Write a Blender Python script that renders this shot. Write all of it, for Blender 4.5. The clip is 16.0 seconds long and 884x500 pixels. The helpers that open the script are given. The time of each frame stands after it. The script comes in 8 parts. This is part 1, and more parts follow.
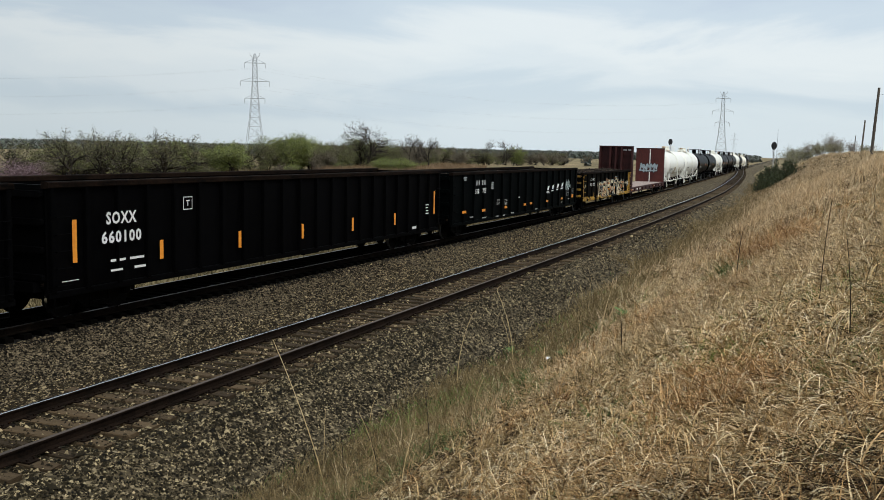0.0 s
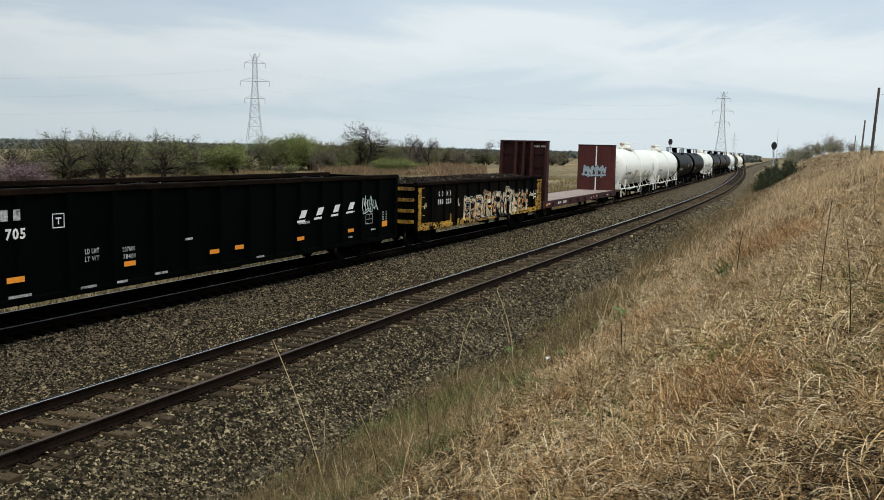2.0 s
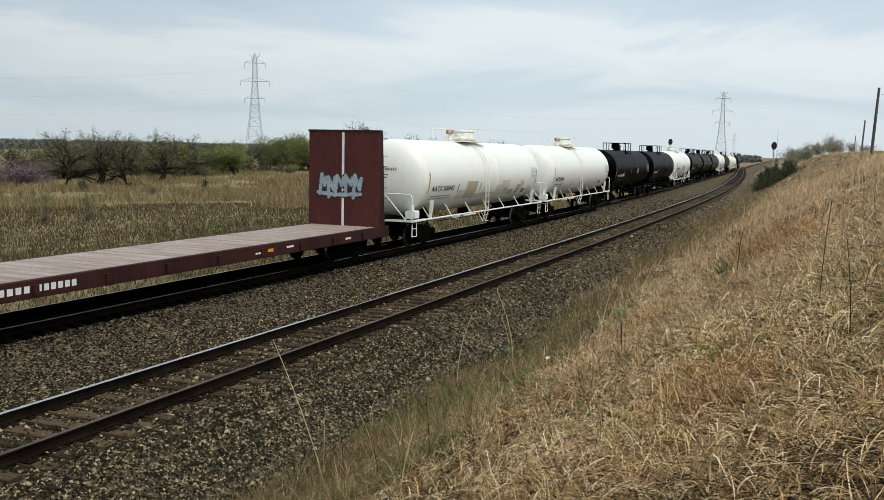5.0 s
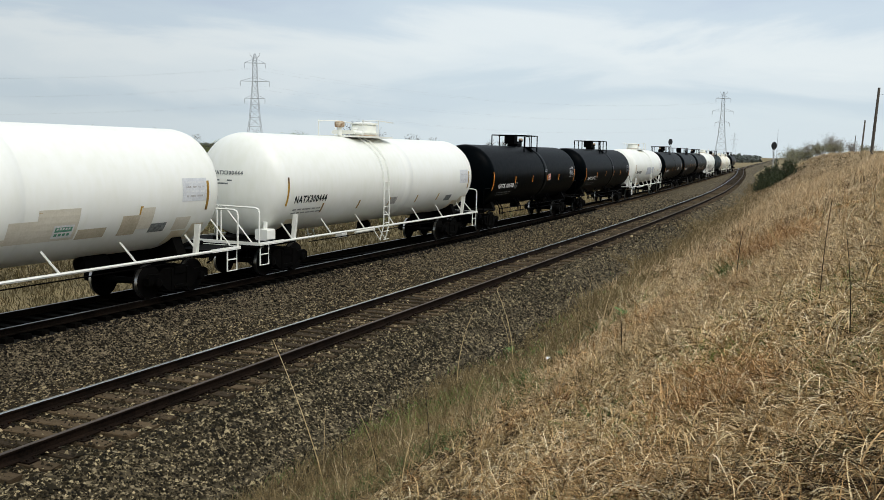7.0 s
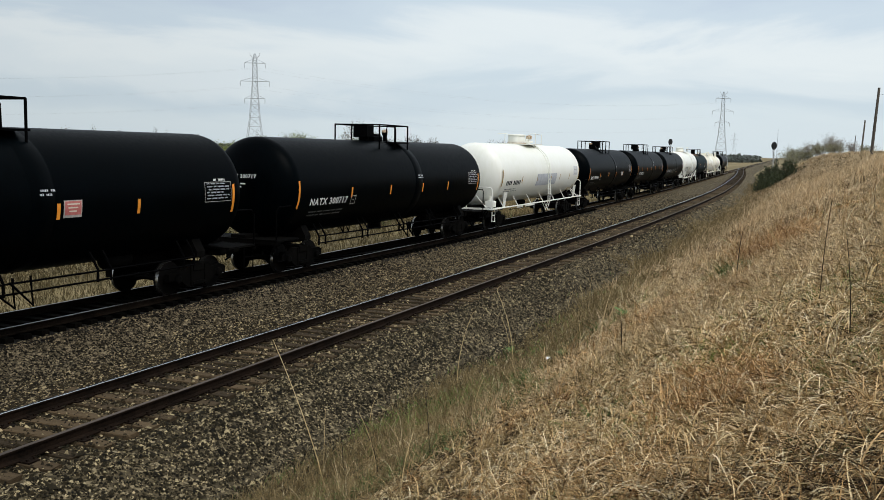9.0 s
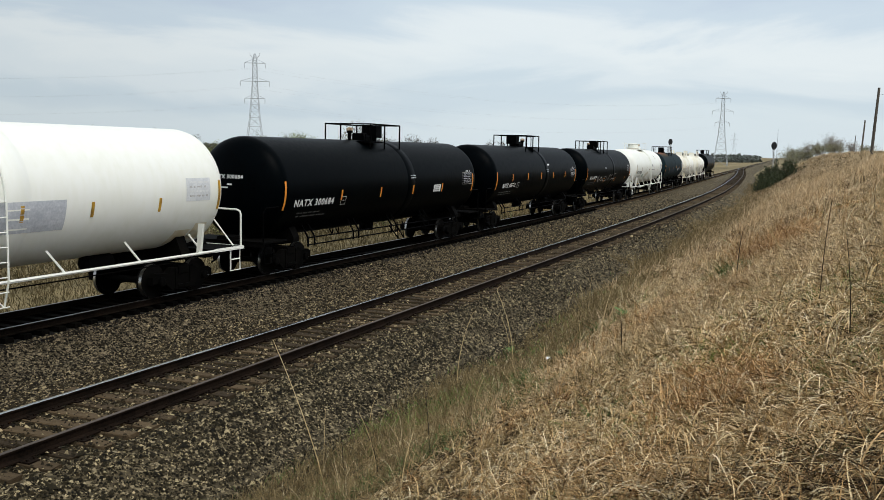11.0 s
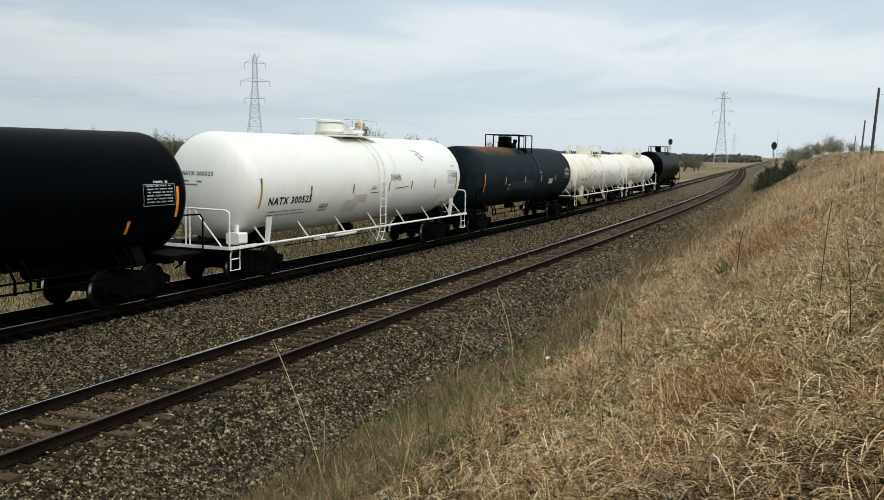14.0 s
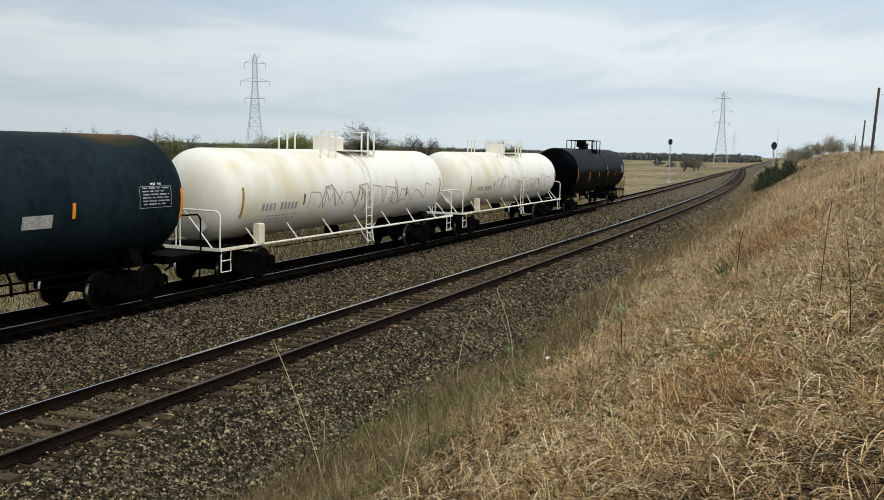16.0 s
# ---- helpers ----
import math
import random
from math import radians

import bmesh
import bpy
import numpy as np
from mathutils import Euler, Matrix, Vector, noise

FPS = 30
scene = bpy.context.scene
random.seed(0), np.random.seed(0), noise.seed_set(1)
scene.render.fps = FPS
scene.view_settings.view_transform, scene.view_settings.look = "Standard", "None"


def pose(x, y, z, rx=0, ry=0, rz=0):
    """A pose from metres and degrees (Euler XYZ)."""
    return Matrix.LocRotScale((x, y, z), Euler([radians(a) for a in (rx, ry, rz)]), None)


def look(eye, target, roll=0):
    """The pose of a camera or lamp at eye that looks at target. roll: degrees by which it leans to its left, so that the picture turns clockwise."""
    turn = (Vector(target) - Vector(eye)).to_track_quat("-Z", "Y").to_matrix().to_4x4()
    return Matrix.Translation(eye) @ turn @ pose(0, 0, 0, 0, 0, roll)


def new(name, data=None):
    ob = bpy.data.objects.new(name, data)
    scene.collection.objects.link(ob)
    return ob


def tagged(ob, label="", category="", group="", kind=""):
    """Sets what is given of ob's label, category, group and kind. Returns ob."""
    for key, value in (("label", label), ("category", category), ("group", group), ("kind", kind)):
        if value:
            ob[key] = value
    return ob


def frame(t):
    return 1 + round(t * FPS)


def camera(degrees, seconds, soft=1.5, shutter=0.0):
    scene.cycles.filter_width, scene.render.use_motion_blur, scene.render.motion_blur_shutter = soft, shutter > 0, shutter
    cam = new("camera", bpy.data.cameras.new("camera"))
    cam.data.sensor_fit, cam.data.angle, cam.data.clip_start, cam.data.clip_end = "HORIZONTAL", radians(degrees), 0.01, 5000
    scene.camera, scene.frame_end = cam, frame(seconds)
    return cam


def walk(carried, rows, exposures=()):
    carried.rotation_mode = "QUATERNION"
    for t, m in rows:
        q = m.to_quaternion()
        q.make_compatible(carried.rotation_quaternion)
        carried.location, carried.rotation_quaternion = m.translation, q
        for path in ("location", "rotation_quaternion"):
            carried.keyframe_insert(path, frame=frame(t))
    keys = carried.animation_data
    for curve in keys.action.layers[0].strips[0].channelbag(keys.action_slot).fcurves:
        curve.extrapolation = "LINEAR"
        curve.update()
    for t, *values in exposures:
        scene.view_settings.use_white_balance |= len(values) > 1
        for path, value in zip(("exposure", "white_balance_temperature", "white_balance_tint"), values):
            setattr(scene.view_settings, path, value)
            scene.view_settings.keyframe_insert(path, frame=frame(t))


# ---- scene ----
cam = camera(51.5, 16.0, soft=0.8)
EYE = Vector((0.0, 0.0, 4.083))
AIM = Vector((math.cos(radians(22.947)) * math.cos(radians(6.24)), math.sin(radians(22.947)) * math.cos(radians(6.24)), -math.sin(radians(6.24))))
walk(cam, [(0.0, look(EYE, EYE + AIM * 10, 1.231)), (16.0, look(EYE, EYE + AIM * 10, 1.231))], exposures=[(0.0, 0.0), (16.0, 0.0)])

# ---- world, sun ----
world = bpy.data.worlds.new("world")
scene.world = world
world.use_nodes = True
wn, wl = world.node_tree.nodes, world.node_tree.links
for n_ in list(wn):
    wn.remove(n_)
w_out = wn.new("ShaderNodeOutputWorld")
w_bg = wn.new("ShaderNodeBackground")
w_sky = wn.new("ShaderNodeTexSky")
w_sky.sky_type, w_sky.sun_disc = "NISHITA", False
w_sky.sun_elevation, w_sky.sun_rotation = radians(52), radians(-155)
w_sky.air_density, w_sky.dust_density = 1.0, 2.0
w_co = wn.new("ShaderNodeTexCoord")
w_map = wn.new("ShaderNodeMapping")
w_map.inputs["Scale"].default_value = (1.0, 1.0, 4.5)
w_map.inputs["Location"].default_value = (0.3, 0.15, 0.0)
w_n1 = wn.new("ShaderNodeTexNoise")
w_n1.inputs["Scale"].default_value, w_n1.inputs["Detail"].default_value, w_n1.inputs["Roughness"].default_value, w_n1.inputs["Distortion"].default_value = 3.2, 7.0, 0.55, 0.4
# the layer's bands by height over the horizon, broken up by the noise
w_sep = wn.new("ShaderNodeSeparateXYZ")
w_shift = wn.new("ShaderNodeMath")
w_shift.operation = "MULTIPLY_ADD"
w_shift.inputs[1].default_value = 0.17
w_ramp = wn.new("ShaderNodeValToRGB")
w_ramp.color_ramp.interpolation = "EASE"
CLOUDS = ((0.0, (0.66, 0.775, 0.84)), (0.10, (0.70, 0.795, 0.845)), (0.135, (0.62, 0.725, 0.80)), (0.165, (0.74, 0.82, 0.865)), (0.195, (0.81, 0.875, 0.90)), (0.225, (0.63, 0.735, 0.82)), (0.27, (0.56, 0.655, 0.775)), (0.36, (0.70, 0.78, 0.85)), (0.6, (0.74, 0.82, 0.88)))
w_ramp.color_ramp.elements[0].position, w_ramp.color_ramp.elements[1].position = 0.0, 1.0
w_ramp.color_ramp.elements[0].color = (*CLOUDS[0][1], 1)
w_ramp.color_ramp.elements[1].color = (0.72, 0.80, 0.86, 1)
for at_, col_ in CLOUDS[1:]:
    w_ramp.color_ramp.elements.new(at_).color = (*col_, 1)
w_mul = wn.new("ShaderNodeVectorMath")
w_mul.operation = "SCALE"
w_mul.inputs["Scale"].default_value = 0.1
w_mix = wn.new("ShaderNodeMix")
w_mix.data_type = "RGBA"
w_mix.inputs["Factor"].default_value = 0.9
wl.new(w_co.outputs["Generated"], w_map.inputs["Vector"])
wl.new(w_map.outputs["Vector"], w_n1.inputs["Vector"])
wl.new(w_co.outputs["Generated"], w_sep.inputs["Vector"])
wl.new(w_n1.outputs["Fac"], w_shift.inputs[0])
wl.new(w_sep.outputs["Z"], w_shift.inputs[2])
wl.new(w_shift.outputs[0], w_ramp.inputs["Fac"])
wl.new(w_sky.outputs["Color"], w_mul.inputs[0])
wl.new(w_mul.outputs["Vector"], w_mix.inputs["A"])
wl.new(w_ramp.outputs["Color"], w_mix.inputs["B"])
w_side = wn.new("ShaderNodeMapRange")
w_side.interpolation_type = "SMOOTHSTEP"
for nm_, v_ in (("From Min", 0.30), ("From Max", 0.85), ("To Min", 1.0), ("To Max", 0.82)):
    w_side.inputs[nm_].default_value = v_
w_dim = wn.new("ShaderNodeVectorMath")
w_dim.operation = "SCALE"
wl.new(w_sep.outputs["Y"], w_side.inputs["Value"])
wl.new(w_mix.outputs["Result"], w_dim.inputs[0])
wl.new(w_side.outputs["Result"], w_dim.inputs["Scale"])
wl.new(w_dim.outputs["Vector"], w_bg.inputs["Color"])
w_bg.inputs["Strength"].default_value = 1.03
wl.new(w_bg.outputs["Background"], w_out.inputs["Surface"])
sun = new("sun", bpy.data.lights.new("sun", "SUN"))
sun.data.energy, sun.data.angle, sun.data.color = 2.0, radians(25), (1.0, 0.97, 0.92)
SUN_AZ, SUN_EL = radians(-115), radians(52)
sun.matrix_world = look((0, 0, 30), Vector((0, 0, 30)) - Vector((math.cos(SUN_AZ) * math.cos(SUN_EL), math.sin(SUN_AZ) * math.cos(SUN_EL), math.sin(SUN_EL))))


# ---- materials ----
def surf(name, a, b, rough=0.7, metal=0.0, fine=40.0, coarse=1.5, bump=0.0, bscale=None, stretch=(1, 1, 1), island=0.0, objr=0.0, spec=0.5, third=None, contrast=0.25, third_at=0.55):
    """A surface of two colours that mix by coarse and fine noise, with grain in its relief and gloss."""
    m = bpy.data.materials.new(name)
    m.use_nodes = True
    n, l = m.node_tree.nodes, m.node_tree.links
    bs = n["Principled BSDF"]
    co, mp = n.new("ShaderNodeTexCoord"), n.new("ShaderNodeMapping")
    mp.inputs["Scale"].default_value = stretch
    l.new(co.outputs["Object"], mp.inputs["Vector"])
    t1, t2 = n.new("ShaderNodeTexNoise"), n.new("ShaderNodeTexNoise")
    for t_, s_ in ((t1, coarse), (t2, fine)):
        t_.inputs["Scale"].default_value, t_.inputs["Detail"].default_value = s_, 4.0
        l.new(mp.outputs["Vector"], t_.inputs["Vector"])
    add = n.new("ShaderNodeMath")
    add.operation = "ADD"
    l.new(t1.outputs["Fac"], add.inputs[0])
    l.new(t2.outputs["Fac"], add.inputs[1])
    last = add
    for amount, node, sock in ((island, "ShaderNodeNewGeometry", "Random Per Island"), (objr, "ShaderNodeObjectInfo", "Random")):
        if amount:
            src, mul = n.new(node), n.new("ShaderNodeMath")
            mul.operation = "MULTIPLY_ADD"
            mul.inputs[1].default_value = amount
            l.new(src.outputs[sock], mul.inputs[0])
            l.new(last.outputs[0], mul.inputs[2])
            last = mul
    ramp = n.new("ShaderNodeValToRGB")
    mid = 1.0 + (island + objr) / 2
    rng = n.new("ShaderNodeMapRange")
    rng.inputs["From Min"].default_value, rng.inputs["From Max"].default_value = mid - contrast - (island + objr) / 2, mid + contrast + (island + objr) / 2
    l.new(last.outputs[0], rng.inputs["Value"])
    l.new(rng.outputs["Result"], ramp.inputs["Fac"])
    ramp.color_ramp.elements[0].color, ramp.color_ramp.elements[1].color = (*a, 1), (*b, 1)
    if third:
        e_ = ramp.color_ramp.elements.new(third_at)
        e_.color = (*third, 1)
    l.new(ramp.outputs["Color"], bs.inputs["Base Color"])
    bs.inputs["Metallic"].default_value = metal
    bs.inputs["Specular IOR Level"].default_value = spec
    rr = n.new("ShaderNodeMapRange")
    rr.inputs["To Min"].default_value, rr.inputs["To Max"].default_value = max(0.05, rough - 0.1), min(1.0, rough + 0.12)
    l.new(t2.outputs["Fac"], rr.inputs["Value"])
    l.new(rr.outputs["Result"], bs.inputs["Roughness"])
    if bump:
        bp, tb = n.new("ShaderNodeBump"), n.new("ShaderNodeTexNoise")
        tb.inputs["Scale"].default_value, tb.inputs["Detail"].default_value = bscale or fine, 5.0
        l.new(mp.outputs["Vector"], tb.inputs["Vector"])
        l.new(tb.outputs["Fac"], bp.inputs["Height"])
        bp.inputs["Strength"].default_value, bp.inputs["Distance"].default_value = bump, 0.02
        l.new(bp.outputs["Normal"], bs.inputs["Normal"])
    return m


def stone_mat(name, low=(0.017, 0.0135, 0.0085), high=(0.066, 0.053, 0.034), gain=1.0):
    """Crushed stone seen as a bed: cells of many greys and browns, in relief."""
    m = surf(name, low, high, 0.95, fine=30, coarse=0.6, spec=0.2)
    n, l = m.node_tree.nodes, m.node_tree.links
    bs = n["Principled BSDF"]
    co, vo = n.new("ShaderNodeTexCoord"), n.new("ShaderNodeTexVoronoi")
    vo.inputs["Scale"].default_value = 19.0
    l.new(co.outputs["Object"], vo.inputs["Vector"])
    cr = n.new("ShaderNodeValToRGB")
    cr.color_ramp.elements[0].color, cr.color_ramp.elements[1].color = (0.008 * gain, 0.006 * gain, 0.0032 * gain, 1), (0.25 * gain, 0.203 * gain, 0.125 * gain, 1)
    e_ = cr.color_ramp.elements.new(0.7)
    e_.color = (0.041 * gain, 0.032 * gain, 0.018 * gain, 1)
    sp = n.new("ShaderNodeSeparateColor")
    l.new(vo.outputs["Color"], sp.inputs["Color"])
    l.new(sp.outputs[0], cr.inputs["Fac"])
    mx = n.new("ShaderNodeMix")
    mx.data_type, mx.blend_type = "RGBA", "MIX"
    mx.inputs["Factor"].default_value = 0.55
    old = bs.inputs["Base Color"].links[0].from_socket
    l.new(old, mx.inputs["A"])
    l.new(cr.outputs["Color"], mx.inputs["B"])
    l.new(mx.outputs["Result"], bs.inputs["Base Color"])
    bp = n.new("ShaderNodeBump")
    bp.inputs["Strength"].default_value, bp.inputs["Distance"].default_value, bp.invert = 1.0, 0.05, True
    l.new(vo.outputs["Distance"], bp.inputs["Height"])
    l.new(bp.outputs["Normal"], bs.inputs["Normal"])
    return m


M_BALLAST = stone_mat("ballast_stone", (0.030, 0.0230, 0.0125), (0.138, 0.108, 0.060), 1.9)
# black from oil and from the train's shade, both put into the colour
M_OILSHADEBED = stone_mat("oily_shaded_ballast", (0.0012, 0.0011, 0.001), (0.006, 0.005, 0.004), 0.05)
M_STONE = surf("loose_stone", (0.004, 0.0033, 0.0017), (0.44, 0.355, 0.205), 0.95, fine=60, coarse=20, island=1.8, contrast=0.04, spec=0.15, third=(0.027, 0.0212, 0.0105), third_at=0.76)
M_DUSTSTONE = surf("dust_browned_stone", (0.006, 0.0043, 0.0023), (0.42, 0.33, 0.19), 0.95, fine=60, coarse=20, island=1.8, contrast=0.04, spec=0.15, third=(0.031, 0.0225, 0.0100), third_at=0.73)
# oil and train shade painted into these stones
M_OILSHADESTONE = surf("oily_shaded_stone", (0.0015, 0.0013, 0.001), (0.24, 0.19, 0.12), 0.95, fine=60, coarse=20, island=1.7, contrast=0.05, spec=0.1, third=(0.014, 0.011, 0.0065))
# soil darkened in colour for the shadowed gaps between grass blades
M_SOIL = surf("shaded_grass_soil", (0.012, 0.008, 0.004), (0.11, 0.075, 0.036), 0.95, fine=14, coarse=0.8, bump=0.8, bscale=22, third=(0.040, 0.027, 0.013), spec=0.1)
M_FIELD = surf("prairie_ground", (0.085, 0.066, 0.030), (0.33, 0.25, 0.135), 0.95, fine=0.9, coarse=0.05, bump=0.4, bscale=3, stretch=(0.5, 1.0, 1.0), third=(0.195, 0.153, 0.075), spec=0.2)
M_STRAW = surf("dry_grass", (0.22, 0.135, 0.052), (0.90, 0.79, 0.54), 0.6, fine=3, coarse=0.5, island=1.5, contrast=0.15, spec=0.3, third=(0.60, 0.44, 0.22))
# darker copy of the thatch, with the shade under the blades painted in
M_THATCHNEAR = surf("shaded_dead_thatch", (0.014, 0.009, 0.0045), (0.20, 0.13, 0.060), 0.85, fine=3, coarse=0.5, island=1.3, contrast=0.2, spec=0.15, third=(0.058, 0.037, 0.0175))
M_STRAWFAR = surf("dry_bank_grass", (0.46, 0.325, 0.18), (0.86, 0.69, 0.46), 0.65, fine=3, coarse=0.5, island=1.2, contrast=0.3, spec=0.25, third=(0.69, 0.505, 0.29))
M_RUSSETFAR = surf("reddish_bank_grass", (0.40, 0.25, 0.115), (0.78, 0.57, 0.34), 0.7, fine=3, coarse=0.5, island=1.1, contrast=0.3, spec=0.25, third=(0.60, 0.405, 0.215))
M_WEED = surf("leafy_weed_green", (0.045, 0.085, 0.02), (0.14, 0.20, 0.055), 0.7, fine=3, coarse=0.5, island=0.6, spec=0.3)
M_THATCH = surf("dead_thatch", (0.045, 0.029, 0.013), (0.40, 0.28, 0.14), 0.85, fine=3, coarse=0.5, island=1.3, contrast=0.2, spec=0.15, third=(0.155, 0.103, 0.050))
M_RUSSET = surf("russet_grass", (0.26, 0.125, 0.045), (0.80, 0.52, 0.25), 0.7, fine=3, coarse=0.5, island=1.2, spec=0.3, third=(0.55, 0.33, 0.14))
M_CURL = surf("curled_pale_grass", (0.36, 0.20, 0.075), (0.92, 0.80, 0.56), 0.5, fine=3, coarse=0.5, island=1.4, contrast=0.2, spec=0.35, third=(0.68, 0.48, 0.23))
M_TANGLE = surf("dark_dead_weeds", (0.035, 0.022, 0.012), (0.24, 0.155, 0.085), 0.85, fine=3, coarse=0.5, island=1.2, contrast=0.25, spec=0.15, third=(0.10, 0.062, 0.033))
M_TAN = surf("tan_grass", (0.11, 0.066, 0.028), (0.70, 0.52, 0.27), 0.7, fine=3, coarse=0.5, island=1.4, contrast=0.2, spec=0.3, third=(0.43, 0.29, 0.13))
M_FOXGRASS = surf("rust_brown_grass", (0.15, 0.073, 0.030), (0.68, 0.45, 0.22), 0.7, fine=3, coarse=0.5, island=1.4, spec=0.3, third=(0.41, 0.235, 0.10))
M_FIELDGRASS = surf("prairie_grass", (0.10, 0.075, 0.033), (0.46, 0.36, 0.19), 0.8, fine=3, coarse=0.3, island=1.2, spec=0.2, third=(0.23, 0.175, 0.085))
M_RUSTFIELD = surf("pinkish_prairie_grass", (0.10, 0.066, 0.037), (0.44, 0.31, 0.19), 0.8, fine=3, coarse=0.3, island=1.2, spec=0.2, third=(0.19, 0.13, 0.075))
M_WISP = surf("grey_brown_weeds", (0.085, 0.064, 0.029), (0.37, 0.275, 0.135), 0.85, fine=3, coarse=0.5, island=0.9, spec=0.2)
# prairie grass colour darkened for the shade seen beneath the cars
M_FIELDNEAR = surf("shaded_field_grass", (0.034, 0.028, 0.012), (0.175, 0.132, 0.062), 0.85, fine=3, coarse=0.5, island=1.1, spec=0.2, third=(0.078, 0.061, 0.027))
M_GREEN = surf("green_grass", (0.08, 0.13, 0.022), (0.25, 0.36, 0.085), 0.7, fine=3, coarse=0.5, island=0.6, spec=0.3)
M_TIE = surf("weathered_tie", (0.010, 0.0072, 0.0038), (0.125, 0.086, 0.047), 0.92, fine=14, coarse=1.2, bump=0.7, stretch=(6, 0.5, 6), objr=0.8, contrast=0.3, spec=0.15)
# tie colour holds both oil and the shade under the cars
M_OILSHADETIE = surf("oily_shaded_tie", (0.001, 0.001, 0.001), (0.0045, 0.004, 0.003), 0.9, fine=14, coarse=1.2, spec=0.02)
M_RAIL = surf("rusted_rail", (0.004, 0.0028, 0.002), (0.017, 0.0105, 0.007), 0.95, fine=30, coarse=2, bump=0.2, spec=0.05)
# darker than the siding's rails
M_MAINRAIL = surf("dark_main_rail", (0.002, 0.0016, 0.0012), (0.011, 0.0078, 0.0056), 0.95, fine=30, coarse=2, bump=0.2, spec=0.02)
M_FADEINK = surf("faded_grey_lettering", (0.26, 0.25, 0.23), (0.52, 0.50, 0.46), 0.6, fine=20, coarse=3)
M_DIMINK = surf("grimy_grey_lettering", (0.05, 0.052, 0.05), (0.20, 0.20, 0.19), 0.7, fine=14, coarse=3)
M_TAGBROWN = surf("thin_red_brown_spray", (0.34, 0.20, 0.16), (0.62, 0.50, 0.44), 0.7, fine=9, coarse=1.4)
M_FLANGE = surf("rust_stained_white_paint", (0.22, 0.11, 0.05), (0.66, 0.55, 0.40), 0.8, fine=14, coarse=4, spec=0.2)
M_STAIN = surf("yellow_brown_stain", (0.68, 0.58, 0.38), (0.82, 0.77, 0.64), 0.6, fine=3, coarse=0.8)
M_PATCHPALE = surf("pale_tan_patch", (0.60, 0.55, 0.43), (0.70, 0.65, 0.54), 0.7, fine=20, coarse=3)
M_FADEDARK = surf("worn_dark_print", (0.05, 0.06, 0.06), (0.25, 0.26, 0.25), 0.7, fine=12, coarse=3)
M_LABELGREEN = surf("green_label_print", (0.05, 0.20, 0.12), (0.12, 0.34, 0.22), 0.6, fine=20, coarse=4)
M_REPAINT = surf("faded_blue_grey_repaint", (0.018, 0.026, 0.033), (0.030, 0.040, 0.049), 0.6, fine=8, coarse=0.8, stretch=(1, 1, 0.4), spec=0.05)
M_TAGDARK = surf("dark_spray_outline", (0.012, 0.010, 0.011), (0.035, 0.026, 0.028), 0.7, fine=9, coarse=2.0)
M_MAINTOP = surf("main_line_railhead", (0.15, 0.15, 0.15), (0.28, 0.28, 0.28), 0.35, metal=1.0, fine=20, coarse=1, stretch=(0.2, 8, 8))
M_DATAPLATE = surf("pale_data_panel", (0.58, 0.59, 0.60), (0.72, 0.73, 0.73), 0.6, fine=20, coarse=4)
M_RAILTOP = surf("worn_railhead", (0.55, 0.55, 0.55), (0.75, 0.75, 0.75), 0.22, metal=1.0, fine=20, coarse=1, stretch=(0.2, 8, 8))
M_RAILTOP2 = surf("dull_railhead", (0.035, 0.024, 0.017), (0.10, 0.075, 0.058), 0.6, metal=0.3, fine=20, coarse=1, stretch=(0.2, 8, 8))
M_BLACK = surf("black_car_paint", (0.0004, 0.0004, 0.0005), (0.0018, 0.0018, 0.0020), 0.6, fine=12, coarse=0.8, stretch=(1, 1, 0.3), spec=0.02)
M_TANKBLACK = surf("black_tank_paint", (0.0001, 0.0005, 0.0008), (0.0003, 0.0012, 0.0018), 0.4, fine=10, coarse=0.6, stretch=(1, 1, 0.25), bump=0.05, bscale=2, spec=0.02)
M_RUSTTANK = surf("faded_rusting_tank_paint", (0.0030, 0.0080, 0.0100), (0.0120, 0.0230, 0.0270), 0.6, fine=6, coarse=0.5, stretch=(1, 1, 0.3), bump=0.05, bscale=2, spec=0.05)


